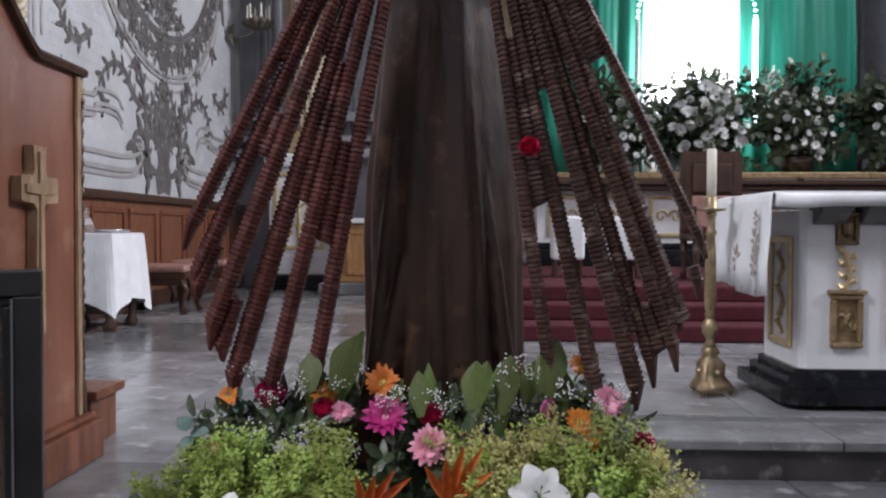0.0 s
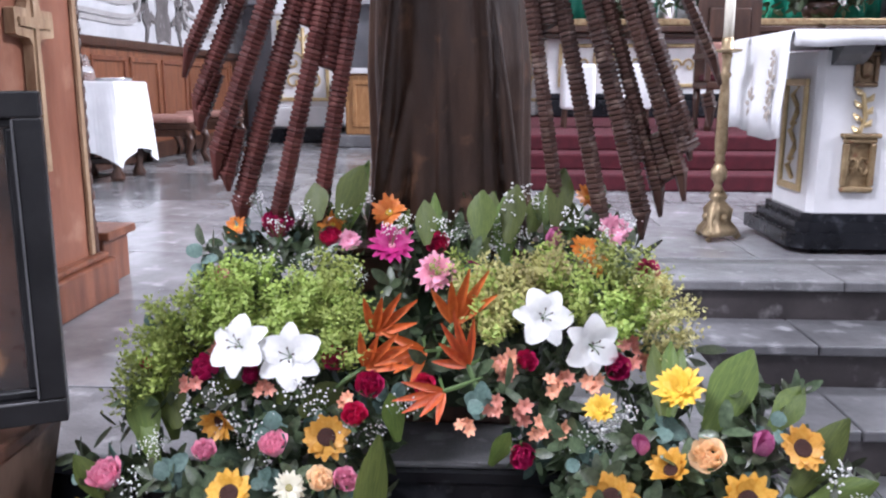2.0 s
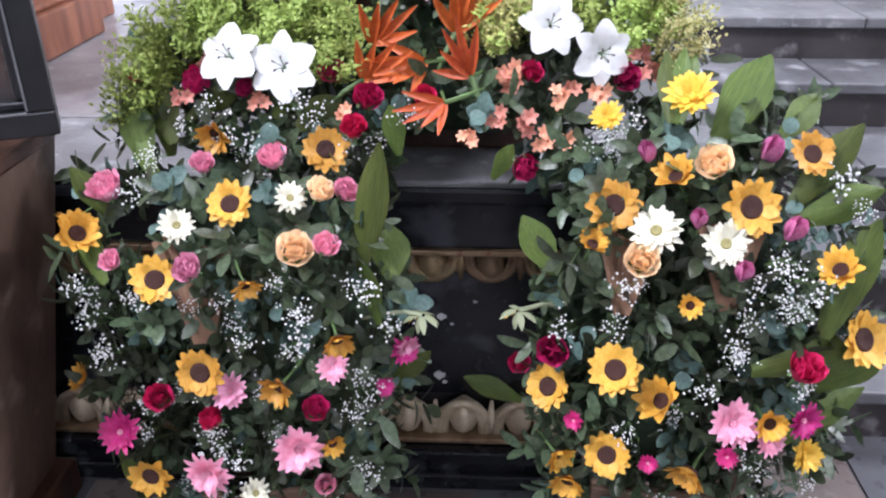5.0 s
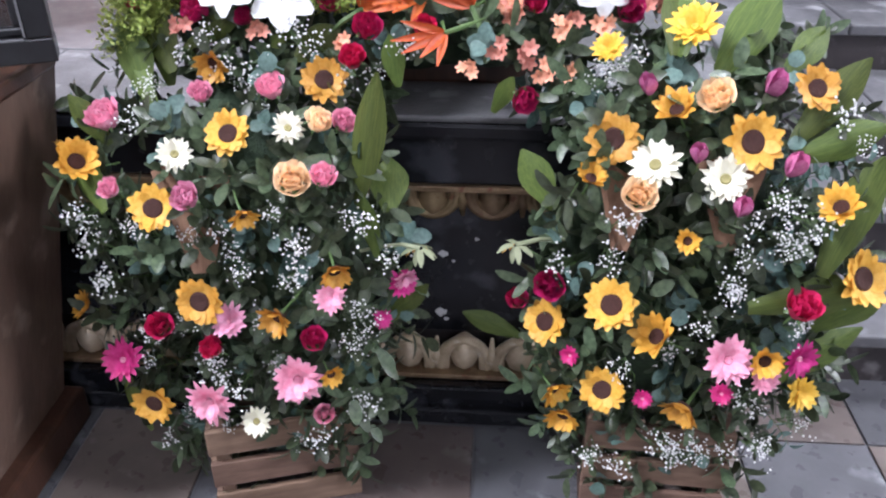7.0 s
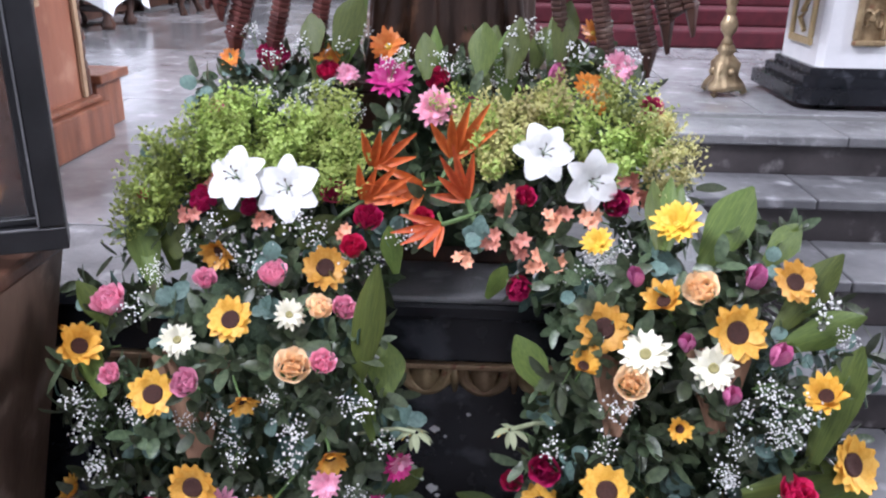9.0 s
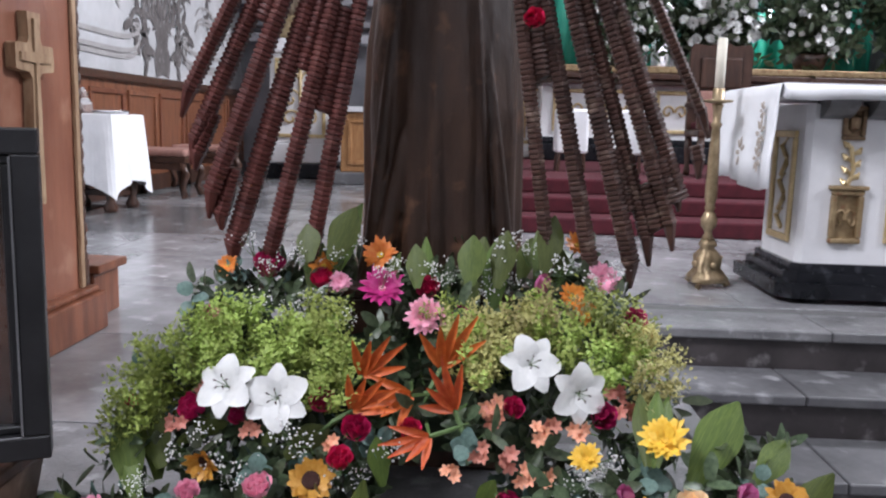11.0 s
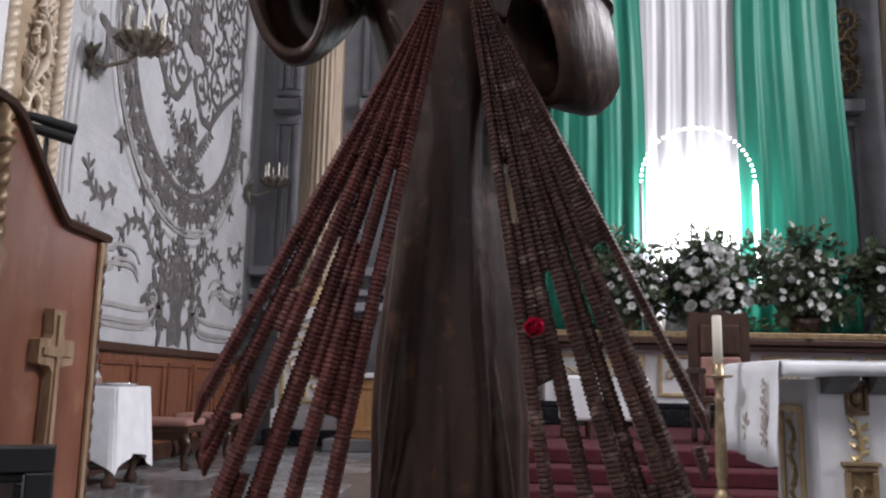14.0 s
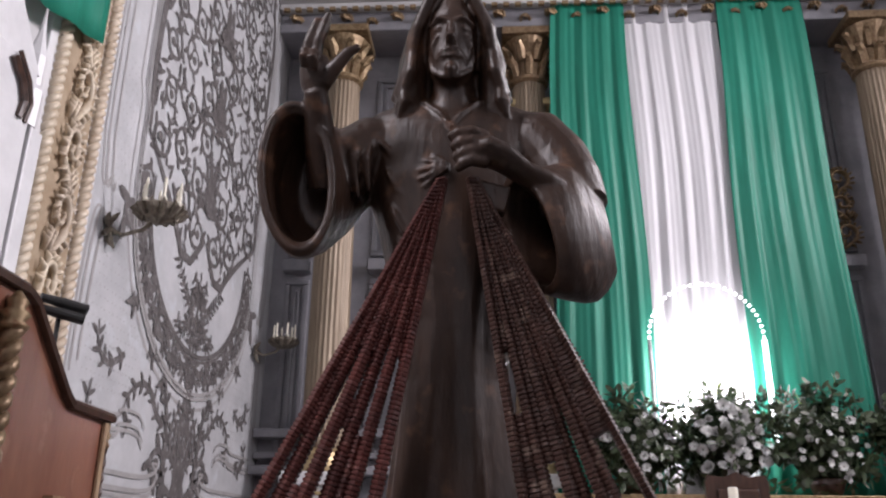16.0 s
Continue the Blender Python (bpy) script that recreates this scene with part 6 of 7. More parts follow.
# ---- flower meshes, one unit across, facing +z ----
def petal(bm, length, width, a, lift, curl, r0=0.0, mi=0, cup=0.15, notch=0.0, nl=4, blunt=False):
    """One petal, from radius r0 outwards at the angle a; lift is its slope, curl bends it."""
    rows = []
    ca, sa = math.cos(a), math.sin(a)
    for i in range(nl + 1):
        t = i / nl
        w = width * 0.5 * (math.sin(math.pi * min(1, 0.12 + 0.83 * t)) ** 0.8) * (1 - notch * t)
        if blunt:
            w = width * 0.5 * (0.42 + 0.58 * math.sin(2.3 * t + 0.1)) * (0.72 if t > 0.95 else 1)
        ang = lift + curl * t
        r = r0 + length * t * math.cos(0.5 * (lift + ang))
        h = length * t * math.sin(0.5 * (lift + ang))
        row = []
        for s in (-1, 0, 1):
            y = s * w
            hh = h + cup * w * abs(s)
            row.append(bm.verts.new((r * ca - y * sa, r * sa + y * ca, hh)))
        rows.append(row)
    for p, q in zip(rows, rows[1:]):
        for k in (0, 1):
            f = bm.faces.new((p[k], q[k], q[k + 1], p[k + 1]))
            f.material_index, f.smooth = mi, True


def mesh_of(name, bm, *mats):
    me = bpy.data.meshes.new(name)
    bm.normal_update()
    bm.to_mesh(me)
    bm.free()
    for k in mats:
        me.materials.append(k)
    return me


def stem_into(bm, mi, length=0.9, r=0.03):
    tube(bm, [(0, 0, -0.03), (0.02, 0.01, -0.4 * length), (0, 0, -length)], [r * 1.4, r, r], 5, mi)


CENTRES = {}


def daisy_mesh(name, petals, rows, mat_p, mat_c, disc, lift, seed, width=0.16):
    rng = random.Random(seed)
    bm = bmesh.new()
    for k in range(rows):
        for i in range(petals):
            a = 2 * math.pi * (i + 0.5 * k) / petals + rng.uniform(-0.07, 0.07)
            petal(bm, (0.5 - 0.8 * disc) * rng.uniform(0.85, 1.12) * (1 - 0.16 * k), width * rng.uniform(0.85, 1.1), a, lift + 0.22 * k + rng.uniform(-0.18, 0.18), rng.uniform(-0.5, 0.15), disc * 0.8)
    stem_into(bm, 1)
    me = mesh_of(name, bm, mat_p, M_STEM)
    cb = lathe(bmesh.new(), [(disc, -0.03), (disc * 1.02, 0.02), (disc * 0.8, 0.05), (disc * 0.35, 0.035), (0.004, 0.025)], 14)
    CENTRES[me.name] = mesh_of("flower_centre", cb, mat_c)
    return me


def rose_mesh(name, mat_p, seed):
    """A full rose: a tight bud wrapped in rings of rounded petals."""
    rng = random.Random(seed)
    bm = bmesh.new()
    bmesh.ops.create_uvsphere(bm, u_segments=8, v_segments=6, radius=0.12, matrix=pose(0, 0, 0.3) @ Matrix.Diagonal((1, 1, 1.4, 1)))
    for ring, (r, n, lift, ln, curl) in enumerate(((0.06, 3, 1.55, 0.52, 0.25), (0.11, 4, 1.5, 0.52, 0.22), (0.16, 5, 1.44, 0.5, 0.18), (0.21, 5, 1.36, 0.47, 0.08), (0.255, 5, 1.24, 0.43, -0.2))):
        for i in range(n):
            a = 2 * math.pi * (i + 0.37 * ring) / n + rng.uniform(-0.15, 0.15)
            petal(bm, ln * rng.uniform(0.92, 1.05), 0.3 + 0.25 * r / 0.27 * 0.8, a, lift + rng.uniform(-0.07, 0.07), curl, r * 0.8, cup=0.5, blunt=True, nl=5)
    bmesh.ops.translate(bm, verts=bm.verts[:], vec=(0, 0, -0.25))
    stem_into(bm, 1)
    for i in range(5):
        petal(bm, 0.35, 0.12, 1.2566 * i, -0.5, -0.3, 0.05, mi=1)
    return mesh_of(name, bm, mat_p, M_STEM)


def tulip_mesh(seed):
    bm = bmesh.new()
    for ring, (n, r) in enumerate(((3, 0.05), (4, 0.1))):
        for i in range(n):
            petal(bm, 0.85, 0.5, 2 * math.pi * (i + 0.5 * ring) / n, 1.1, 0.75, r, cup=0.5, notch=0.25, nl=5)
    bmesh.ops.translate(bm, verts=bm.verts[:], vec=(0, 0, -0.3))
    stem_into(bm, 1)
    return mesh_of("tulip", bm, M_MAUVE, M_STEM)


def lily_mesh():
    bm = bmesh.new()
    rng = random.Random(3)
    for k in range(2):
        for i in range(3):
            petal(bm, 0.56, 0.48 if k else 0.38, 2 * math.pi * (i + 0.5 * k) / 3 + 0.2 + rng.uniform(-0.1, 0.1), 0.6, -0.85, 0.02, cup=0.2, nl=7)
    for i in range(5):
        a = 1.2566 * i
        tube(bm, [(0, 0, 0.02), (0.06 * math.cos(a), 0.06 * math.sin(a), 0.2), (0.11 * math.cos(a), 0.11 * math.sin(a), 0.3)], 0.008, 4, 1)
        tube(bm, [(0.09 * math.cos(a), 0.09 * math.sin(a), 0.3), (0.14 * math.cos(a), 0.14 * math.sin(a), 0.3)], 0.014, 5, 2)
    stem_into(bm, 1)
    return mesh_of("lily", bm, M_WHITE, M_STEM, M_DISC)


def alstro_mesh():
    bm = bmesh.new()
    rng = random.Random(6)
    for c in range(3):
        tmp = len(bm.verts)
        for i in range(6):
            petal(bm, 0.34, 0.2, 1.047 * i + 0.3 * c, 0.75, -0.5, 0.01, cup=0.3)
        bm.verts.ensure_lookup_table()
        off = Vector((0.22 * math.cos(2.1 * c), 0.22 * math.sin(2.1 * c), 0.05 * c))
        rot = Euler((rng.uniform(-0.6, 0.6), rng.uniform(-0.6, 0.6), 0)).to_matrix()
        for v in bm.verts[tmp:]:
            v.co = rot @ v.co + off
    stem_into(bm, 1)
    return mesh_of("alstroemeria", bm, M_SALMON, M_STEM)


def bop_mesh():
    """Bird of paradise: pointed orange sepals fanning out of a beak."""
    bm = bmesh.new()
    for i, (a, l) in enumerate(((0.1, 0.75), (0.4, 0.7), (0.75, 0.55), (-0.3, 0.62), (1.3, 0.5))):
        petal(bm, l, 0.15, a, 0.35 + 0.12 * (i % 3), 0.2, 0.02, cup=0.8, notch=0.55, nl=6)
    tube(bm, [(0, 0, 0), (-0.25, -0.06, 0.03), (-0.55, -0.16, 0.0)], [0.035, 0.035, 0.006], 6, 1)
    tube(bm, [(0, 0, 0), (0.05, -0.15, -0.2), (0.08, -0.2, -0.8)], 0.025, 5, 1)
    return mesh_of("bird_of_paradise", bm, M_BOP, M_STEM)


def sprig_mesh(seed, mat_l, n=11, size=1.0, wide=0.5):
    """A leafy twig about one unit long, along +z."""
    rng = random.Random(seed)
    bm = bmesh.new()
    tube(bm, [(0, 0, 0), (0.04, 0.02, 0.5), (0.02, -0.03, 0.95)], [0.014, 0.011, 0.005], 4, 1)
    for i in range(n):
        t = 0.15 + 0.83 * i / (n - 1)
        a = 2.4 * i + rng.uniform(-0.4, 0.4)
        k = len(bm.verts)
        petal(bm, 0.4 * size * rng.uniform(0.8, 1.2), 0.4 * wide * size * rng.uniform(0.8, 1.2), a, rng.uniform(0.1, 0.9), rng.uniform(-0.7, 0.2), 0.01, cup=0.25, nl=4)
        bm.verts.ensure_lookup_table()
        for v in bm.verts[k:]:
            v.co.z += t
    return mesh_of("leaf_sprig", bm, mat_l, M_STEM)


def breath_mesh(seed):
    """A spray of baby's breath: fine stalks, tiny white florets."""
    rng = random.Random(seed)
    bm = bmesh.new()
    for i in range(40):
        p = Vector((rng.gauss(0, 0.19), rng.gauss(0, 0.19), rng.uniform(0.5, 1.0)))
        bmesh.ops.create_icosphere(bm, subdivisions=1, radius=rng.uniform(0.02, 0.037), matrix=Matrix.Translation(p))
    for f in bm.faces:
        f.material_index = 0
    for i in range(7):
        p = Vector((rng.gauss(0, 0.2), rng.gauss(0, 0.2), 0.75))
        tube(bm, [(0, 0, 0), 0.5 * p, p], 0.008, 3, 1)
    return mesh_of("babys_breath", bm, M_WHITE, M_STEM)


def filler_mesh(seed, leaf):
    """Feathery yellow-green filler: a twig with many tiny leaflets."""
    rng = random.Random(seed)
    bm = bmesh.new()
    for b in range(9):
        d = Vector((rng.gauss(0, 0.42), rng.gauss(0, 0.42), 1)).normalized()
        tube(bm, [(0, 0, 0), 0.5 * d, 0.9 * d], [0.012, 0.009, 0.003], 3, 1)
        for i in range(95):
            q = d * rng.uniform(0.3, 1.0) + Vector((rng.gauss(0, 0.07), rng.gauss(0, 0.07), rng.gauss(0, 0.07)))
            k = len(bm.verts)
            petal(bm, rng.uniform(0.05, 0.095), 0.05, rng.uniform(0, 6.28), rng.uniform(-0.3, 1.2), 0.2, 0, nl=2)
            bm.verts.ensure_lookup_table()
            for v in bm.verts[k:]:
                v.co += q
    return mesh_of("lime_filler", bm, leaf, M_STEM)


def broad_leaf_mesh(seed):
    """A broad lance-shaped leaf, one unit long along +z and one wide, with a keel."""
    rng = random.Random(seed)
    bm = bmesh.new()
    rows = []
    bend = rng.uniform(0.05, 0.25)
    for i in range(9):
        t = i / 8
        w = 0.5 * min(1, (0.3 + 1.5 * t)) * (1 if t < 0.62 else (1 - ((t - 0.62) / 0.38) ** 1.5) * 0.92 + 0.08)
        row = []
        for s in (-1, -0.5, 0, 0.5, 1):
            row.append(bm.verts.new((s * w, 0.16 * abs(s) * w + bend * t * t + 0.015 * math.sin(8 * t + 5 * s), t)))
        rows.append(row)
    for p, q in zip(rows, rows[1:]):
        for k in range(4):
            f = bm.faces.new((p[k], p[k + 1], q[k + 1], q[k]))
            f.smooth = True
    return mesh_of("broad_leaf", bm, M_BIGLEAF)


def aim(p, facing, size, spin, up=(0, 0, 1)):
    q = Vector(facing).normalized().to_track_quat("Z", "Y")
    return Matrix.Translation(p) @ q.to_matrix().to_4x4() @ pose(0, 0, 0, 0, 0, spin) @ Matrix.Scale(size, 4)


BLOOM = {
    "sunflower": [daisy_mesh("sunflower", 14, 2, M_YELLOW, M_DISC, 0.205, 0.3, s, 0.215) for s in (1, 2, 3)],
    "sunflower_side": [daisy_mesh("sunflower", 13, 2, M_YELLOW, M_DISC, 0.16, 0.8, s, 0.19) for s in (4, 5)],
    "white_daisy": [daisy_mesh("white_gerbera", 14, 2, M_CREAM, mat("olive_disc", (0.2, 0.18, 0.06), (0.36, 0.32, 0.14), 40, 0.8), 0.11, 0.25, 6)],
    "pink_gerbera": [daisy_mesh("pink_gerbera", 15, 3, M_PINK, M_PINK, 0.08, 0.3, s) for s in (7, 8)],
    "magenta_gerbera": [daisy_mesh("magenta_gerbera", 14, 3, M_MAGENTA, M_PINK, 0.07, 0.3, s) for s in (9, 10)],
    "orange_gerbera": [daisy_mesh("orange_gerbera", 14, 2, M_ORANGE, M_LEMON, 0.1, 0.35, s) for s in (11, 12)],
    "yellow_gerbera": [daisy_mesh("yellow_gerbera", 14, 3, M_LEMON, M_LEMON, 0.07, 0.4, 13)],
    "pink_rose": [rose_mesh("pink_rose", M_PINK, s) for s in (14, 15)],
    "peach_rose": [rose_mesh("peach_rose", M_PEACH, 16)],
    "red_rose": [rose_mesh("red_rose", M_RED, s) for s in (17, 18)],
    "yellow_rose": [rose_mesh("yellow_rose", M_PALEY, 19)],
    "tulip": [tulip_mesh(1)],
    "lily": [lily_mesh()],
    "alstroemeria": [alstro_mesh()],
    "bird_of_paradise": [bop_mesh()],
}
SCALE_UP = {"pink_rose": 1.22, "peach_rose": 1.28, "red_rose": 1.25, "yellow_rose": 1.3, "tulip": 1.1, "lily": 0.78, "bird_of_paradise": 1.28, "sunflower_side": 1.15, "sunflower": 0.97}
SPRIGS = [sprig_mesh(s, M_LEAF) for s in (1, 2, 3)]
EUCA = [sprig_mesh(7, M_EUCA, 9, 0.8, 0.85)]
BREATH = [breath_mesh(s) for s in (1, 2, 3)]
FILLER = [filler_mesh(s, M_LIME) for s in (1, 2, 3)] + [filler_mesh(s, M_STRAW) for s in (4, 5, 6)]
BROAD = [broad_leaf_mesh(s) for s in (1, 2, 3)]
# where the blooms stand (x, y, z) and how wide they are
LEFT_BLOOMS = {}
LEFT_BLOOMS["sunflower"] = [(-0.394, 1.892, 0.085, 0.09), (-0.233, 1.982, 0.157, 0.091), (-0.511, 1.79, -0.016, 0.09), (-0.459, 1.792, -0.213, 0.101), (-0.618, 1.834, -0.511, 0.098)]
LEFT_BLOOMS["sunflower_side"] = [(-0.314, 1.795, -0.243, 0.077), (-0.67, 1.86, 0.036, 0.09), (-0.353, 1.79, -0.022, 0.056), (-0.201, 1.803, -0.14, 0.068), (-0.44, 2.002, 0.177, 0.072), (-0.732, 1.872, -0.294, 0.063), (-0.229, 1.818, -0.396, 0.053), (-0.691, 1.89, 0.05, 0.057)]
LEFT_BLOOMS["pink_rose"] = [(-0.328, 1.965, 0.146, 0.056), (-0.457, 1.954, 0.136, 0.046), (-0.63, 1.92, 0.1, 0.068), (-0.589, 1.805, 0.012, 0.041), (-0.451, 1.796, 0.004, 0.054), (-0.216, 1.837, 0.033, 0.049), (-0.191, 1.926, 0.099, 0.048), (-0.253, 1.828, -0.513, 0.044)]
LEFT_BLOOMS["peach_rose"] = [(-0.269, 1.825, 0.029, 0.065), (-0.236, 1.916, 0.103, 0.05)]
LEFT_BLOOMS["white_daisy"] = [(-0.288, 1.903, 0.094, 0.061), (-0.485, 1.859, 0.057, 0.064), (-0.402, 1.832, -0.547, 0.066)]
LEFT_BLOOMS["pink_gerbera"] = [(-0.41, 1.797, -0.258, 0.072), (-0.213, 1.799, -0.198, 0.06), (-0.297, 1.815, -0.41, 0.107), (-0.491, 1.825, -0.489, 0.101)]
LEFT_BLOOMS["magenta_gerbera"] = [(-0.664, 1.838, -0.4, 0.089), (-0.089, 1.88, -0.212, 0.061), (-0.126, 1.856, -0.283, 0.041)]
LEFT_BLOOMS["red_rose"] = [(-0.253, 1.803, -0.3, 0.052), (-0.55, 1.8, -0.281, 0.054), (-0.457, 1.806, -0.333, 0.049)]
RIGHT_BLOOMS = {}
RIGHT_BLOOMS["sunflower"] = [(0.283, 1.877, 0.102, 0.099), (0.512, 1.865, 0.108, 0.108), (0.615, 1.913, 0.187, 0.084), (0.193, 1.887, -0.295, 0.099), (0.304, 1.808, -0.195, 0.103), (0.762, 1.871, -0.158, 0.117), (0.311, 1.832, -0.416, 0.097)]
RIGHT_BLOOMS["yellow_gerbera"] = [(0.411, 1.963, 0.271, 0.094), (0.7, 1.853, -0.419, 0.079), (0.272, 1.96, 0.232, 0.062)]
RIGHT_BLOOMS["sunflower_side"] = [(0.386, 1.891, 0.151, 0.077), (0.249, 1.855, 0.036, 0.061), (0.665, 1.82, 0.014, 0.078), (0.478, 1.83, -0.451, 0.092), (0.395, 1.807, -0.262, 0.094), (0.602, 1.813, -0.312, 0.071), (0.22, 1.885, -0.466, 0.071), (0.246, 1.874, -0.524, 0.08), (0.417, 1.8, -0.05, 0.047)]
RIGHT_BLOOMS["tulip"] = [(0.338, 1.911, 0.183, 0.047), (0.543, 1.912, 0.186, 0.059), (0.424, 1.852, 0.086, 0.045), (0.581, 1.843, 0.072, 0.055), (0.498, 1.806, 0.01, 0.048)]
RIGHT_BLOOMS["white_daisy"] = [(0.353, 1.843, 0.071, 0.089), (0.47, 1.832, 0.054, 0.082)]
RIGHT_BLOOMS["peach_rose"] = [(0.328, 1.818, 0.026, 0.062), (0.453, 1.903, 0.171, 0.064)]
RIGHT_BLOOMS["red_rose"] = [(0.197, 1.872, -0.198, 0.062), (0.639, 1.804, -0.181, 0.066), (0.139, 1.942, -0.282, 0.047)]
RIGHT_BLOOMS["pink_gerbera"] = [(0.535, 1.814, -0.315, 0.098), (0.612, 1.819, -0.358, 0.063)]
RIGHT_BLOOMS["magenta_gerbera"] = [(0.67, 1.827, -0.314, 0.079), (0.244, 1.855, -0.352, 0.042), (0.392, 1.828, -0.431, 0.041), (0.542, 1.825, -0.408, 0.046)]
UPPER_BLOOMS = {}
UPPER_BLOOMS["red_rose"] = [(-0.41, 2.37, 0.49, 0.073), (-0.041, 2.33, 0.458, 0.055), (-0.487, 2.077, 0.255, 0.06), (-0.233, 2.097, 0.272, 0.052), (-0.161, 2.05, 0.234, 0.057), (-0.61, 2.081, 0.259, 0.033), (-0.392, 2.065, 0.246, 0.038), (0.406, 2.276, 0.414, 0.054), (0.318, 2.09, 0.266, 0.054), (0.143, 2.098, 0.272, 0.044), (-0.054, 2.051, 0.236, 0.046), (-0.284, 2.345, 0.469, 0.051), (-0.182, 2, 0.192, 0.051), (0.132, 2, 0.124, 0.052)]
UPPER_BLOOMS["magenta_gerbera"] = [(-0.143, 2.322, 0.457, 0.105), (-0.509, 2.257, 0.4, 0.045), (0.037, 2.277, 0.416, 0.046)]
UPPER_BLOOMS["pink_gerbera"] = [(-0.042, 2.262, 0.412, 0.092), (0.346, 2.366, 0.487, 0.082), (-0.241, 2.339, 0.465, 0.053)]
UPPER_BLOOMS["tulip"] = [(0.208, 2.341, 0.466, 0.057)]
UPPER_BLOOMS["orange_gerbera"] = [(-0.158, 2.405, 0.518, 0.085), (-0.284, 2.374, 0.493, 0.067), (0.277, 2.324, 0.453, 0.067), (0.304, 2.29, 0.426, 0.061), (0.296, 2.446, 0.551, 0.063), (-0.503, 2.369, 0.489, 0.053)]
UPPER_BLOOMS["yellow_rose"] = [(0.426, 2.24, 0.386, 0.048), (0.122, 2.259, 0.401, 0.041)]
UPPER_BLOOMS["lily"] = [(-0.412, 2.135, 0.302, 0.146), (-0.311, 2.119, 0.289, 0.149), (0.175, 2.197, 0.352, 0.139), (0.264, 2.15, 0.314, 0.137)]
UPPER_BLOOMS["alstroemeria"] = [(-0.468, 2.107, 0.28, 0.051), (0.104, 2.094, 0.27, 0.057), (0.268, 2.062, 0.243, 0.05), (0.21, 2.066, 0.247, 0.05), (0.364, 2.1, 0.273, 0.05), (-0.509, 2.045, 0.23, 0.048), (0.347, 2.129, 0.297, 0.05), (-0.363, 2.043, 0.228, 0.045), (0.106, 2.084, 0.261, 0.055), (0.195, 2.055, 0.238, 0.05), (0.132, 2.011, 0.203, 0.053), (0.164, 2, 0.175, 0.049), (0.081, 2.02, 0.21, 0.047), (0.029, 2, 0.178, 0.042), (0.205, 2, 0.175, 0.043), (-0.2, 2.022, 0.211, 0.043)]
UPPER_BLOOMS["bird_of_paradise"] = [(-0.16, 2.13, 0.315, 0.125), (-0.172, 2.075, 0.262, 0.122), (0.0, 2.14, 0.335, 0.138), (0.03, 2.075, 0.27, 0.121), (-0.055, 2.1, 0.29, 0.124), (-0.015, 2.035, 0.232, 0.108)]
LEFT_LEAVES = [
    (-0.156, 1.868, 0.019, -0.126, 1.868, 0.198, 0.066),
    (-0.565, 1.961, 0.125, -0.645, 2.041, 0.2, 0.045),
    (-0.543, 2.026, 0.179, -0.578, 2.066, 0.259, 0.068),
    (-0.644, 1.908, 0.069, -0.685, 1.908, 0.137, 0.051),
    (-0.109, 1.88, -0.032, -0.113, 1.92, 0.03, 0.078),
    (-0.277, 2.038, 0.19, -0.216, 2.048, 0.23, 0.066),
    (-0.333, 2.056, 0.205, -0.321, 2.096, 0.242, 0.05),
    (-0.108, 1.894, -0.309, -0.044, 1.854, -0.225, 0.046),
    (-0.484, 2.055, 0.204, -0.399, 2.065, 0.256, 0.046),
    (-0.633, 1.821, -0.012, -0.695, 1.881, 0.06, 0.066),
]
LEFT_LEAVES += [
    (-0.696, 1.905, -0.631, -0.727, 1.905, -0.521, 0.056),
    (-0.14, 1.856, -0.114, -0.159, 1.856, -0.02, 0.042),
]
RIGHT_LEAVES = [
    (0.486, 1.959, 0.232, 0.556, 2.019, 0.324, 0.089),
    (0.591, 1.952, 0.22, 0.65, 1.992, 0.268, 0.059),
    (0.619, 1.898, 0.129, 0.701, 1.928, 0.228, 0.07),
    (0.634, 1.875, 0.087, 0.758, 1.915, 0.115, 0.07),
    (0.178, 1.909, -0.03, 0.131, 1.929, 0.042, 0.068),
    (0.692, 1.843, -0.084, 0.744, 1.873, 0.07, 0.084),
    (0.617, 1.821, -0.192, 0.807, 1.861, -0.179, 0.079),
    (0.675, 1.856, -0.377, 0.823, 1.896, -0.309, 0.074),
    (0.38, 1.971, 0.252, 0.381, 2.051, 0.325, 0.042),
    (0.395, 1.971, 0.252, 0.415, 2.051, 0.33, 0.042),
]
RIGHT_LEAVES += [
    (0.409, 1.971, 0.252, 0.446, 2.051, 0.325, 0.042),
    (0.735, 1.877, -0.269, 0.81, 1.857, -0.201, 0.073),
    (0.121, 2, -0.412, 0.03, 2, -0.371, 0.05),
]
UPPER_LEAVES = [
    (-0.248, 2.330, 0.544, -0.213, 2.360, 0.627, 0.074),
    (-0.309, 2.320, 0.533, -0.324, 2.350, 0.592, 0.061),
    (0.051, 2.300, 0.501, 0.055, 2.330, 0.578, 0.068),
    (0.115, 2.320, 0.498, 0.130, 2.350, 0.588, 0.061),
    (0.221, 2.340, 0.533, 0.241, 2.370, 0.624, 0.067),
    (-0.067, 2.300, 0.488, -0.074, 2.330, 0.555, 0.053),
    (-0.587, 2.000, 0.144, -0.616, 2.030, 0.234, 0.070),
    (-0.556, 2.050, 0.145, -0.575, 2.080, 0.233, 0.062),
    (-0.279, 2.365, 0.469, -0.208, 2.405, 0.629, 0.063),
    (-0.051, 2.341, 0.451, -0.054, 2.381, 0.562, 0.042),
]
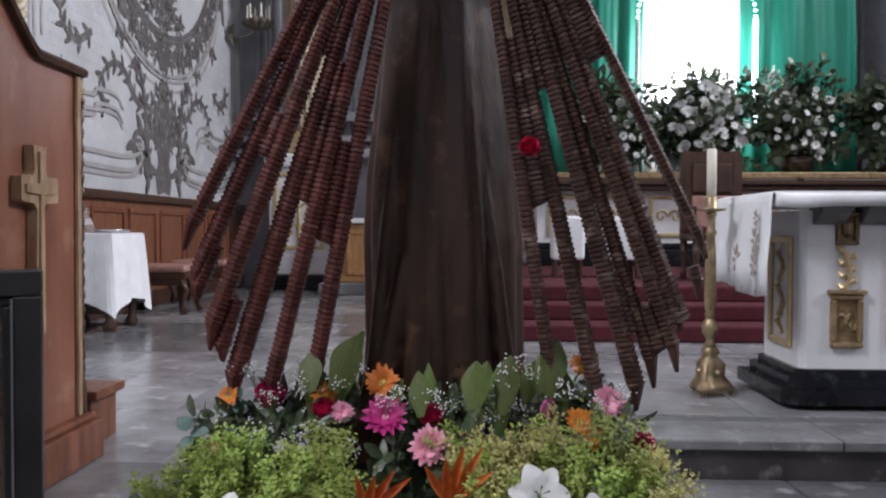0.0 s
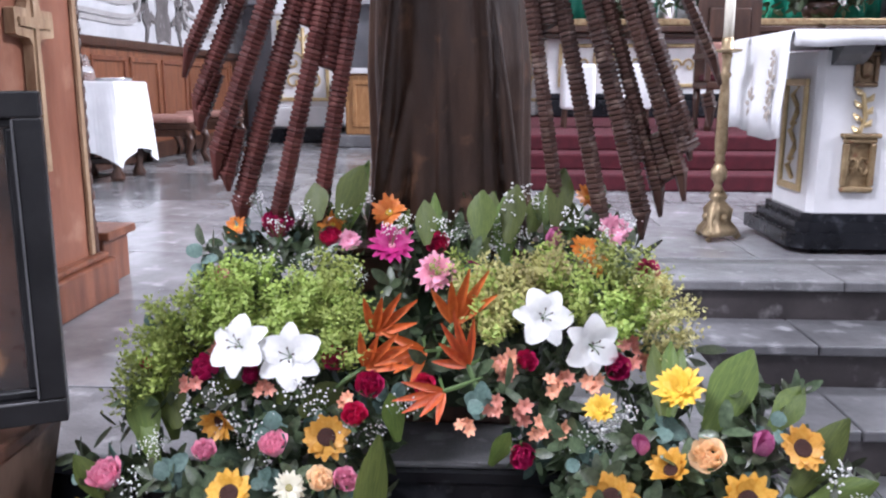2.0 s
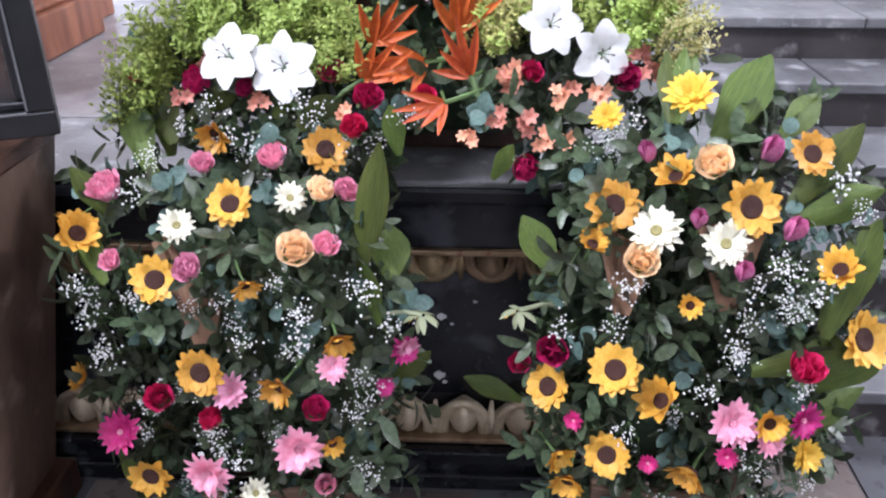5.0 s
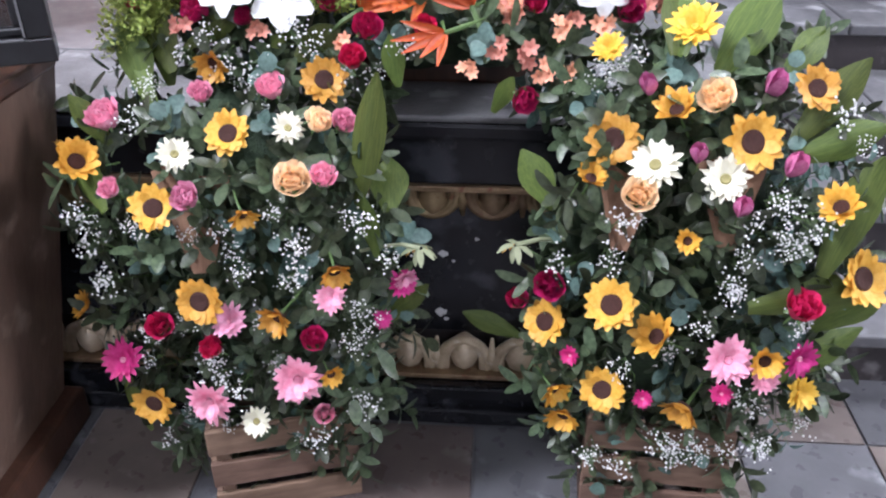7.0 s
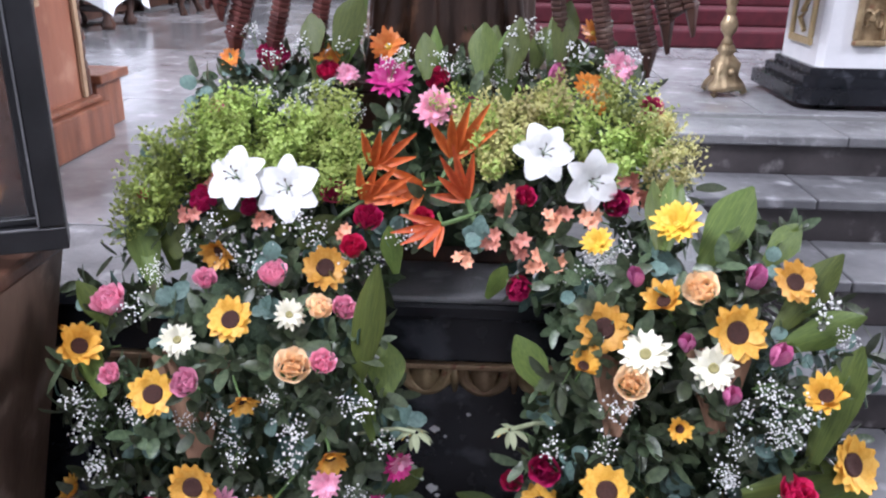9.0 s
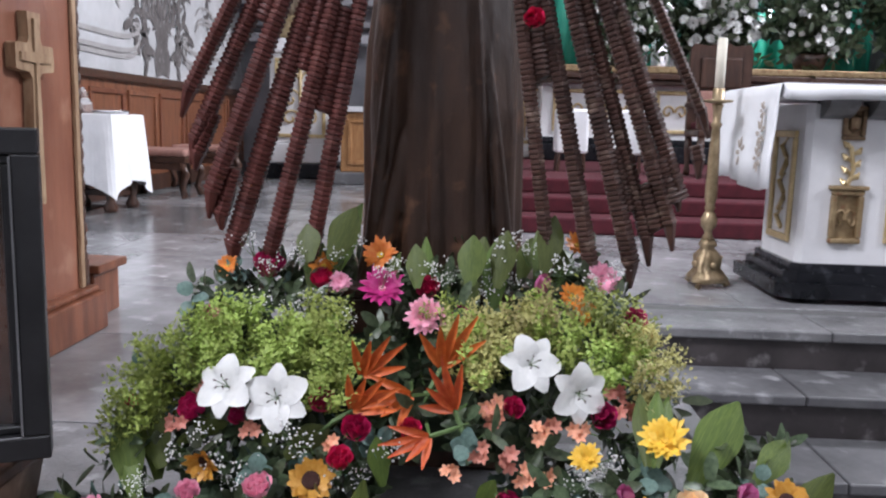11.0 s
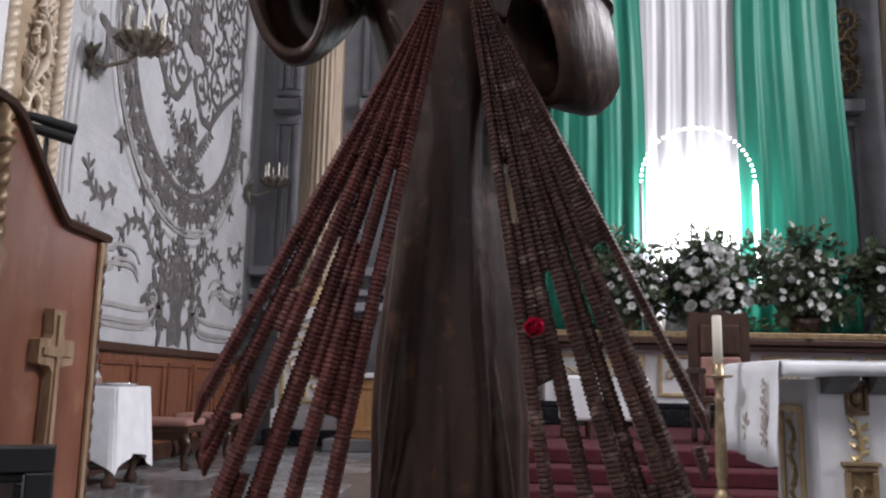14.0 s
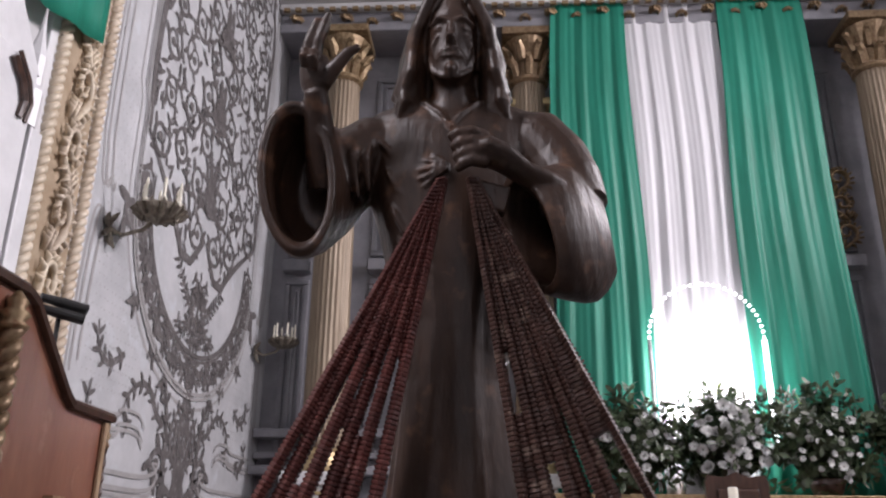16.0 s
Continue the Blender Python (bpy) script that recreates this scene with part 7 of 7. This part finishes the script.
UPPER_LEAVES += [
    (0.052, 2.342, 0.452, 0.073, 2.382, 0.57, 0.076),
    (0.107, 2.342, 0.452, 0.12, 2.382, 0.57, 0.069),
    (0.21, 2.396, 0.495, 0.226, 2.456, 0.614, 0.051),
    (0.239, 2.37, 0.474, 0.249, 2.41, 0.554, 0.07),
    (-0.302, 2.351, 0.459, -0.29, 2.381, 0.541, 0.063),
    (0.172, 2.395, 0.495, 0.194, 2.445, 0.562, 0.051),
    (-0.148, 2.34, 0.45, -0.115, 2.37, 0.531, 0.037),
    (0.083, 2.02, 0.101, 0.108, 2, 0.157, 0.039),
    (-0.107, 2.02, 0.154, -0.117, 2.02, 0.224, 0.047),
]


def left_front(x, z):
    return 1.79 + 1.2 * max(0, z) + 0.12 * max(0, -z - 0.2) + 2.7 * max(0, abs(x + 0.42) - 0.15) ** 2


def right_front(x, z):
    return 1.80 + 0.6 * max(0, z) + 0.12 * max(0, -z - 0.2) + 2.7 * max(0, abs(x - 0.48) - 0.12) ** 2


def upper_front(x, z):
    return min(2.5, max(2.0, 2.17 + 1.25 * (z - 0.33)))


def arrangement(label, blooms, leaves, front, centre, spread, body, seed, n_sprig, n_breath, region):
    rng = random.Random(seed)
    th = thing("flower_arrangement", label, "flowers", group="flower arrangements before the statue")
    # foam core whose dark colour supplies the shade behind the leaves
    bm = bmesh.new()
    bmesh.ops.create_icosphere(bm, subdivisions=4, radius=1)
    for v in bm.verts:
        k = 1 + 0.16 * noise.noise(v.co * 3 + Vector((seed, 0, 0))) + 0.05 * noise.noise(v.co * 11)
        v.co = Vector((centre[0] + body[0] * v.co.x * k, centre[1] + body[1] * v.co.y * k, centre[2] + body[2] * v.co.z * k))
    part("floral_foam", bm, M_GAPSHADE, th, "floral foam, coloured dark for the shade between leaves", smooth=True)
    eye = Vector((0.05, 0.0, 0.9))
    for kind, rows in blooms.items():
        for i, (x, y, z, w) in enumerate(rows):
            p = Vector((x, y - (0.075 if kind == "lily" else 0.008), z))
            d = (p - Vector(centre))
            d = Vector((d.x / spread[0], -0.5, d.z / spread[1])) * 0.55 + (eye - p).normalized() * 0.9
            if kind == "sunflower_side":
                d = d.normalized() + Vector((rng.uniform(-1.1, 1.1), 0, rng.uniform(-1.0, 0.9)))
            elif kind == "tulip":
                d = d.normalized() * 0.35 + Vector((0.5 * (x - centre[0]) / spread[0], -0.25, 0.8))
            elif kind == "bird_of_paradise":
                d = Vector((0, -1, 0.35))
            else:
                d = d.normalized() + Vector((rng.uniform(-0.28, 0.28), 0, rng.uniform(-0.25, 0.3)))
            if kind.endswith("rose"):
                d = d.normalized() + Vector((rng.uniform(-0.35, 0.35), 0, rng.uniform(0.1, 0.75)))
            meshes = BLOOM[kind]
            spin = rng.uniform(0, 360)
            if kind == "bird_of_paradise":
                spin = (30, 20, 50, 100, 175, 185)[i % 6]
            ob = share(meshes[i % len(meshes)].name.split(".")[0], meshes[i % len(meshes)], th, aim(p, d, w * SCALE_UP.get(kind, 1.04), spin))
            if ob.data.name in CENTRES:
                share("flower_centre", CENTRES[ob.data.name], ob, Matrix())
    for i, (x0, y0, z0, x1, y1, z1, w) in enumerate(leaves):
        a, b = Vector((x0, y0, z0)), Vector((x1, y1, z1))
        d = b - a
        a = a - 0.35 * d
        L = (b - a).length
        zax = (b - a).normalized()
        yax = (Vector((rng.uniform(-0.3, 0.3), -1, 0.25)) - zax * Vector((0, -1, 0.25)).dot(zax)).normalized() * -1
        xax = yax.cross(zax).normalized()
        yax = zax.cross(xax)
        m = Matrix((xax, yax, zax)).transposed().to_4x4()
        share("broad_leaf", BROAD[i % 3], th, Matrix.Translation(a) @ m @ Matrix.Diagonal((w * 0.95, L * 0.6, L * 1.04, 1)))
    made = 0
    while made < n_sprig:
        x, z = rng.uniform(region[0], region[1]), rng.uniform(region[2], region[3])
        u, v = (x - centre[0]) / (0.5 * (region[1] - region[0])), (z - 0.5 * (region[2] + region[3])) / (0.5 * (region[3] - region[2]))
        if abs(u) ** 2.6 + abs(v) ** 3.2 > 1:
            continue
        if front is upper_front and z < 0.17 and -0.14 < x < 0.13:
            continue
        made += 1
        p = Vector((x, front(x, z) + rng.uniform(0.06, 0.12), z))
        d = Vector((0.9 * u + rng.gauss(0, 0.5), -0.75 + rng.gauss(0, 0.25), 0.45 * v + 0.15 + rng.gauss(0, 0.5)))
        meshes = EUCA if rng.random() < 0.12 else SPRIGS
        share("leaf_sprig", rng.choice(meshes), th, aim(p - 0.05 * d.normalized(), d, rng.uniform(0.075, 0.125), rng.uniform(0, 360)))
    made = 0
    while made < n_breath:
        x, z = rng.uniform(region[0], region[1]), rng.uniform(region[2], region[3])
        u, v = (x - centre[0]) / (0.5 * (region[1] - region[0])), (z - 0.5 * (region[2] + region[3])) / (0.5 * (region[3] - region[2]))
        if abs(u) ** 2.6 + abs(v) ** 3.2 > 0.7 or z < -0.66:
            continue
        if front is upper_front and z < 0.17 and -0.14 < x < 0.13:
            continue
        if any(math.hypot(x - b[0], z - b[2]) < 0.45 * b[3] + 0.022 for row in blooms.values() for b in row):
            continue
        made += 1
        p = Vector((x, front(x, z) + 0.045, z))
        d = Vector((0.6 * u + rng.gauss(0, 0.3), -1, 0.5 + rng.gauss(0, 0.3)))
        tagged(share("babys_breath", rng.choice(BREATH), th, aim(p, d, rng.uniform(0.055, 0.085), rng.uniform(0, 360))), kind="stuff")
    return th


left = arrangement("cascading arrangement of sunflowers, roses and gerberas in a crate", LEFT_BLOOMS, LEFT_LEAVES, left_front, (-0.41, 2.03, -0.3), (0.3, 0.5), (0.24, 0.12, 0.38), 21, 310, 46, (-0.71, -0.1, -0.8, 0.25))
right = arrangement("lush arrangement of sunflowers, tulips and daisies in a crate", RIGHT_BLOOMS, RIGHT_LEAVES, right_front, (0.48, 2.03, -0.27), (0.3, 0.5), (0.25, 0.12, 0.38), 22, 310, 38, (0.17, 0.79, -0.8, 0.26))
upper = arrangement("mixed arrangement of lilies, roses and bird of paradise on the coping", UPPER_BLOOMS, UPPER_LEAVES, upper_front, (-0.06, 2.4, 0.2), (0.5, 0.25), (0.4, 0.12, 0.15), 23, 180, 32, (-0.6, 0.47, 0.04, 0.52))

# feathery lime filler in the upper arrangement
rng = random.Random(9)
for i in range(78):
    if i < 46:
        x, z = rng.uniform(-0.57, -0.1), 0.0
        z = rng.uniform(0.25, 0.36) - 0.35 * max(0, -0.42 - x)
    else:
        x, z = rng.uniform(-0.02, 0.41), 0.0
        z = rng.uniform(0.29, 0.385) - 0.35 * max(0, x - 0.33)
    if any(math.hypot(x - b[0], z + 0.05 - b[2]) < 0.06 for b in UPPER_BLOOMS["lily"] + UPPER_BLOOMS["bird_of_paradise"][:4]):
        continue
    p = Vector((x, upper_front(x, z) + 0.05, z - 0.03))
    d = Vector((1.2 * (x + 0.06) + rng.gauss(0, 0.3), -0.45, 0.8 + rng.gauss(0, 0.25)))
    tagged(share("lime_filler", FILLER[i % 3 + (3 if x > 0.02 and i % 4 else 0)], upper, aim(p, d, rng.uniform(0.1, 0.15), rng.uniform(0, 360))), kind="stuff")
for i in range(60):
    x, z = rng.uniform(-0.5, 0.38), rng.uniform(0.34, 0.47)
    d = Vector((x + rng.gauss(0, 0.4), -0.7, 0.6 + rng.gauss(0, 0.3)))
    share("leaf_sprig", SPRIGS[i % len(SPRIGS)], upper, aim(Vector((x, upper_front(x, z) + 0.1, z - 0.03)), d, rng.uniform(0.07, 0.1), rng.uniform(0, 360)))
for i in range(16):
    x = -0.5 + 0.058 * i + rng.uniform(-0.02, 0.02)
    z = rng.uniform(0.44, 0.53)
    p = Vector((x, upper_front(x, z) - 0.01, z))
    tagged(share("babys_breath", BREATH[i % 3], upper, aim(p, (rng.gauss(0, 0.3), -0.35, 1), rng.uniform(0.06, 0.085), rng.uniform(0, 360))), kind="stuff")
# loose red rose tied to a ray
ro = thing("single_rose", "single red rose tied to a carved ray", "rose", pose(0.167, 2.325, 1.045))
share("rose_head", BLOOM["red_rose"][0], ro, aim(Vector((0, 0, 0)), (0.0, -1, 0.25), 0.058, 40))


# wilted sunflowers drooping over the dark plinth
def wilted_mesh(path):
    bm = bmesh.new()
    tube(bm, path, [0.004] * (len(path) - 1) + [0.006], 6, 1)
    k = len(bm.verts)
    rng = random.Random(5)
    for i in range(9):
        petal(bm, 0.034, 0.013, 0.7 * i, -0.5 + rng.uniform(-0.5, 0.6), -0.7, 0.006, mi=1, nl=4)
    for i in range(4):
        petal(bm, 0.026, 0.012, 0.9 * i + 0.3, -1.1 + rng.uniform(-0.2, 0.2), 0.3, 0.012, mi=0, nl=3)
    bm.verts.ensure_lookup_table()
    for v in bm.verts[k:]:
        v.co += Vector(path[-1])
    return mesh_of("wilted_sunflower", bm, M_YELLOW, M_SAGE)


M_SAGE = mat("pale_sage_sepal", (0.2, 0.24, 0.13), (0.36, 0.38, 0.24), 20, 0.65, translucent=0.1)
share("wilted_sunflower", wilted_mesh([(-0.17, 1.9, -0.16), (-0.12, 1.87, -0.128), (-0.085, 1.86, -0.118), (-0.052, 1.86, -0.125)]), left, Matrix())
share("wilted_sunflower", wilted_mesh([(0.22, 1.92, -0.13), (0.17, 1.88, -0.108), (0.128, 1.862, -0.112)]), right, Matrix())
share("pink_gerbera", BLOOM["pink_gerbera"][0], left, aim(Vector((-0.081, 1.86, -0.192)), (0.5, -0.6, -0.3), 0.055, 20))


# kraft paper wrapping showing between the leaves
def wrap(parent, x, y, z, turn, size):
    bm = bmesh.new()
    rows = [[bm.verts.new((size * (0.25 + 0.75 * t) * (u - 0.5), 0.12 * size * math.sin(9 * u + 2 * t) * t + 0.01, size * 1.3 * t + 0.1 * size * math.sin(7 * u) * t)) for u in (k / 10 for k in range(11))] for t in (k / 5 for k in range(6))]
    for a, b in zip(rows, rows[1:]):
        for k in range(10):
            bm.faces.new((a[k], a[k + 1], b[k + 1], b[k]))
    ob = part("paper_wrap", bm, M_KRAFT, parent, "crumpled brown kraft paper", m=pose(x, y, z, -15, 0, turn))
    ob.modifiers.new("paper", "SOLIDIFY").thickness = 0.0015


wrap(left, -0.455, 1.81, -0.17, 12, 0.15)
wrap(right, 0.31, 1.83, -0.1, -10, 0.11)
wrap(right, 0.5, 1.825, -0.09, 8, 0.12)


# crates under the lower arrangements
def crate(x, y, w, d, turn):
    th = thing("wooden_crate", "rough wooden slatted crate on the stone floor", "crate", pose(x, y, NAVE, 0, 0, turn), group="flower crates")
    for k in range(3):
        z = 0.004 + 0.095 * k
        part("slat", boxes((-w / 2, w / 2, -d / 2, -d / 2 + 0.014, z, z + 0.07), bevel=0.003), M_CRATE, th)
        part("slat", boxes((-w / 2, w / 2, d / 2 - 0.014, d / 2, z, z + 0.07), bevel=0.003), M_CRATE, th)
        for sx in (-1, 1):
            xx = sx * (w / 2 - 0.008)
            part("slat", boxes((xx - 0.007, xx + 0.007, -d / 2 + 0.016, d / 2 - 0.016, z, z + 0.07), bevel=0.003), M_CRATE, th)
    for sx in (-1, 1):
        for sy in (-1, 1):
            part("corner_post", boxes((sx * (w / 2 - 0.03) - 0.014, sx * (w / 2 - 0.03) + 0.014, sy * (d / 2 - 0.03) - 0.014, sy * (d / 2 - 0.03) + 0.014, 0, 0.32), bevel=0.003), M_CRATE, th)


crate(-0.4, 1.99, 0.33, 0.26, 17)
crate(0.47, 2.02, 0.32, 0.24, -3)


# ---- white arrangements on the high altar ----
def white_arrangement(x, seed, tall, wide, label, n=24, big=1.0):
    rng = random.Random(seed)
    th = thing("white_flower_arrangement", label, "flowers", pose(x, 11.75, 1.642), group="white flowers on the high altar")
    bm = bmesh.new()
    lathe(bm, [(0.16, 0.0), (0.2, 0.08), (0.24, 0.2), (0.2, 0.22)], 18)
    part("bowl", bm, M_DARKWOOD, th, "dark bowl", smooth=True)
    # core in the same gap-shade colour, behind the sprigs
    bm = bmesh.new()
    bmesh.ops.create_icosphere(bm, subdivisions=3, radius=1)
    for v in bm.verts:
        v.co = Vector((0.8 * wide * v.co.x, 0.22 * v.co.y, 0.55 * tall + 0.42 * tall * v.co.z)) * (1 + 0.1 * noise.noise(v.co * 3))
    part("greenery", bm, M_GAPSHADE, th, smooth=True)
    for i in range(85):
        a, r = rng.uniform(0, 6.28), math.sqrt(rng.random())
        p = Vector((wide * 0.85 * r * math.cos(a), -0.2 * (1 - r) - 0.03, 0.55 * tall + 0.45 * tall * r * math.sin(a)))
        share("leaf_sprig", rng.choice(SPRIGS), th, aim(p, (1.2 * p.x / wide + rng.gauss(0, 0.3), -0.5, p.z / tall - 0.3 + rng.gauss(0, 0.3)), rng.uniform(0.22, 0.36), rng.uniform(0, 360)))
    for i in range(n):
        a, r = 2.4 * i + rng.uniform(-0.4, 0.4), math.sqrt((i + 0.5) / n) * 0.92
        p = Vector((wide * 0.85 * r * math.cos(a), -0.4 * (1 - 0.5 * r) - 0.1, 0.52 * tall + 0.42 * tall * r * math.sin(a)))
        kind = WHITE_BLOOMS[i % 3]
        share(kind.name.split(".")[0], kind, th, aim(p, (0.8 * p.x + rng.gauss(0, 0.3), -1, 0.3 + rng.gauss(0, 0.3)), big * rng.uniform(0.08, 0.15), rng.uniform(0, 360)))
    for i in range(9):
        a = math.pi * (0.1 + 0.8 * i / 8)
        d = Vector((math.cos(a), -0.05, math.sin(a)))
        L = rng.uniform(0.45, 0.7)
        q = d.to_track_quat("Z", "Y").to_matrix().to_4x4()
        share("palm_leaf", BROAD[i % 3], th, Matrix.Translation(Vector((0, 0.05, 0.45 * tall)) + 0.45 * wide * d) @ q @ Matrix.Diagonal((0.1, 0.1, L, 1)))


WHITE_BLOOMS = [rose_mesh("white_rose", M_WHITE, 31), daisy_mesh("white_gerbera", 15, 2, M_WHITE, M_LIME, 0.08, 0.3, 32), daisy_mesh("white_mum", 18, 3, M_WHITE, M_CREAM, 0.05, 0.45, 33)]
white_arrangement(1.95, 41, 1.15, 0.62, "white lilies and roses with palm leaves on the altar shelf")
white_arrangement(3.15, 42, 1.25, 0.66, "dense white roses and lilies with palm leaves before the lit arch", 42, 1.35)
white_arrangement(4.4, 43, 1.25, 0.6, "white gerberas dotted among dark foliage on the altar shelf")
white_arrangement(5.65, 44, 1.15, 0.55, "white gerberas dotted among dark foliage on the altar shelf")

# ---- floor tiles ----
def tile_mesh(name, sx, sy, material):
    bm = bmesh.new()
    g = 0.003
    loft(bm, [[(g, g, -0.006), (sx - g, g, -0.006), (sx - g, sy - g, -0.006), (g, sy - g, -0.006)], [(g, g, -0.0015), (sx - g, g, -0.0015), (sx - g, sy - g, -0.0015), (g, sy - g, -0.0015)], [(g + 0.002, g + 0.002, 0), (sx - g - 0.002, g + 0.002, 0), (sx - g - 0.002, sy - g - 0.002, 0), (g + 0.002, sy - g - 0.002, 0)]])
    return mesh_of(name, bm, material)


t1 = tile_mesh("floor_tile", 0.55, 0.9, M_TILE)
nave_floor = bpy.data.objects["floor_nave"]
y = 2.61
row = 0
while y < 12.3:
    x = -3.58 - 0.27 * (row % 2)
    while x < 5.4:
        inside = x >= -3.62 and x + 0.55 <= (0.68 if y < 4.31 else 9)
        if inside and not (y + 0.9 > 6.9 and x > -0.1 - 0.55 and y > 7.3):
            share("floor_tile", t1, floor_s, pose(x, y, 0.0))
        x += 0.55
    y += 0.9
    row += 1
T = 0.335
pair = (tile_mesh("floor_tile", T, T, M_NAVE2), tile_mesh("floor_tile", T, T, M_NAVE))
for i in range(16):
    for j in range(11):
        x, y = 0.055 + T * (i - 8), 2.165 - T * j
        if j > 0 or x > 0.66:
            share("floor_tile", pair[(i + j + 1) % 2], nave_floor, pose(x, y, NAVE))
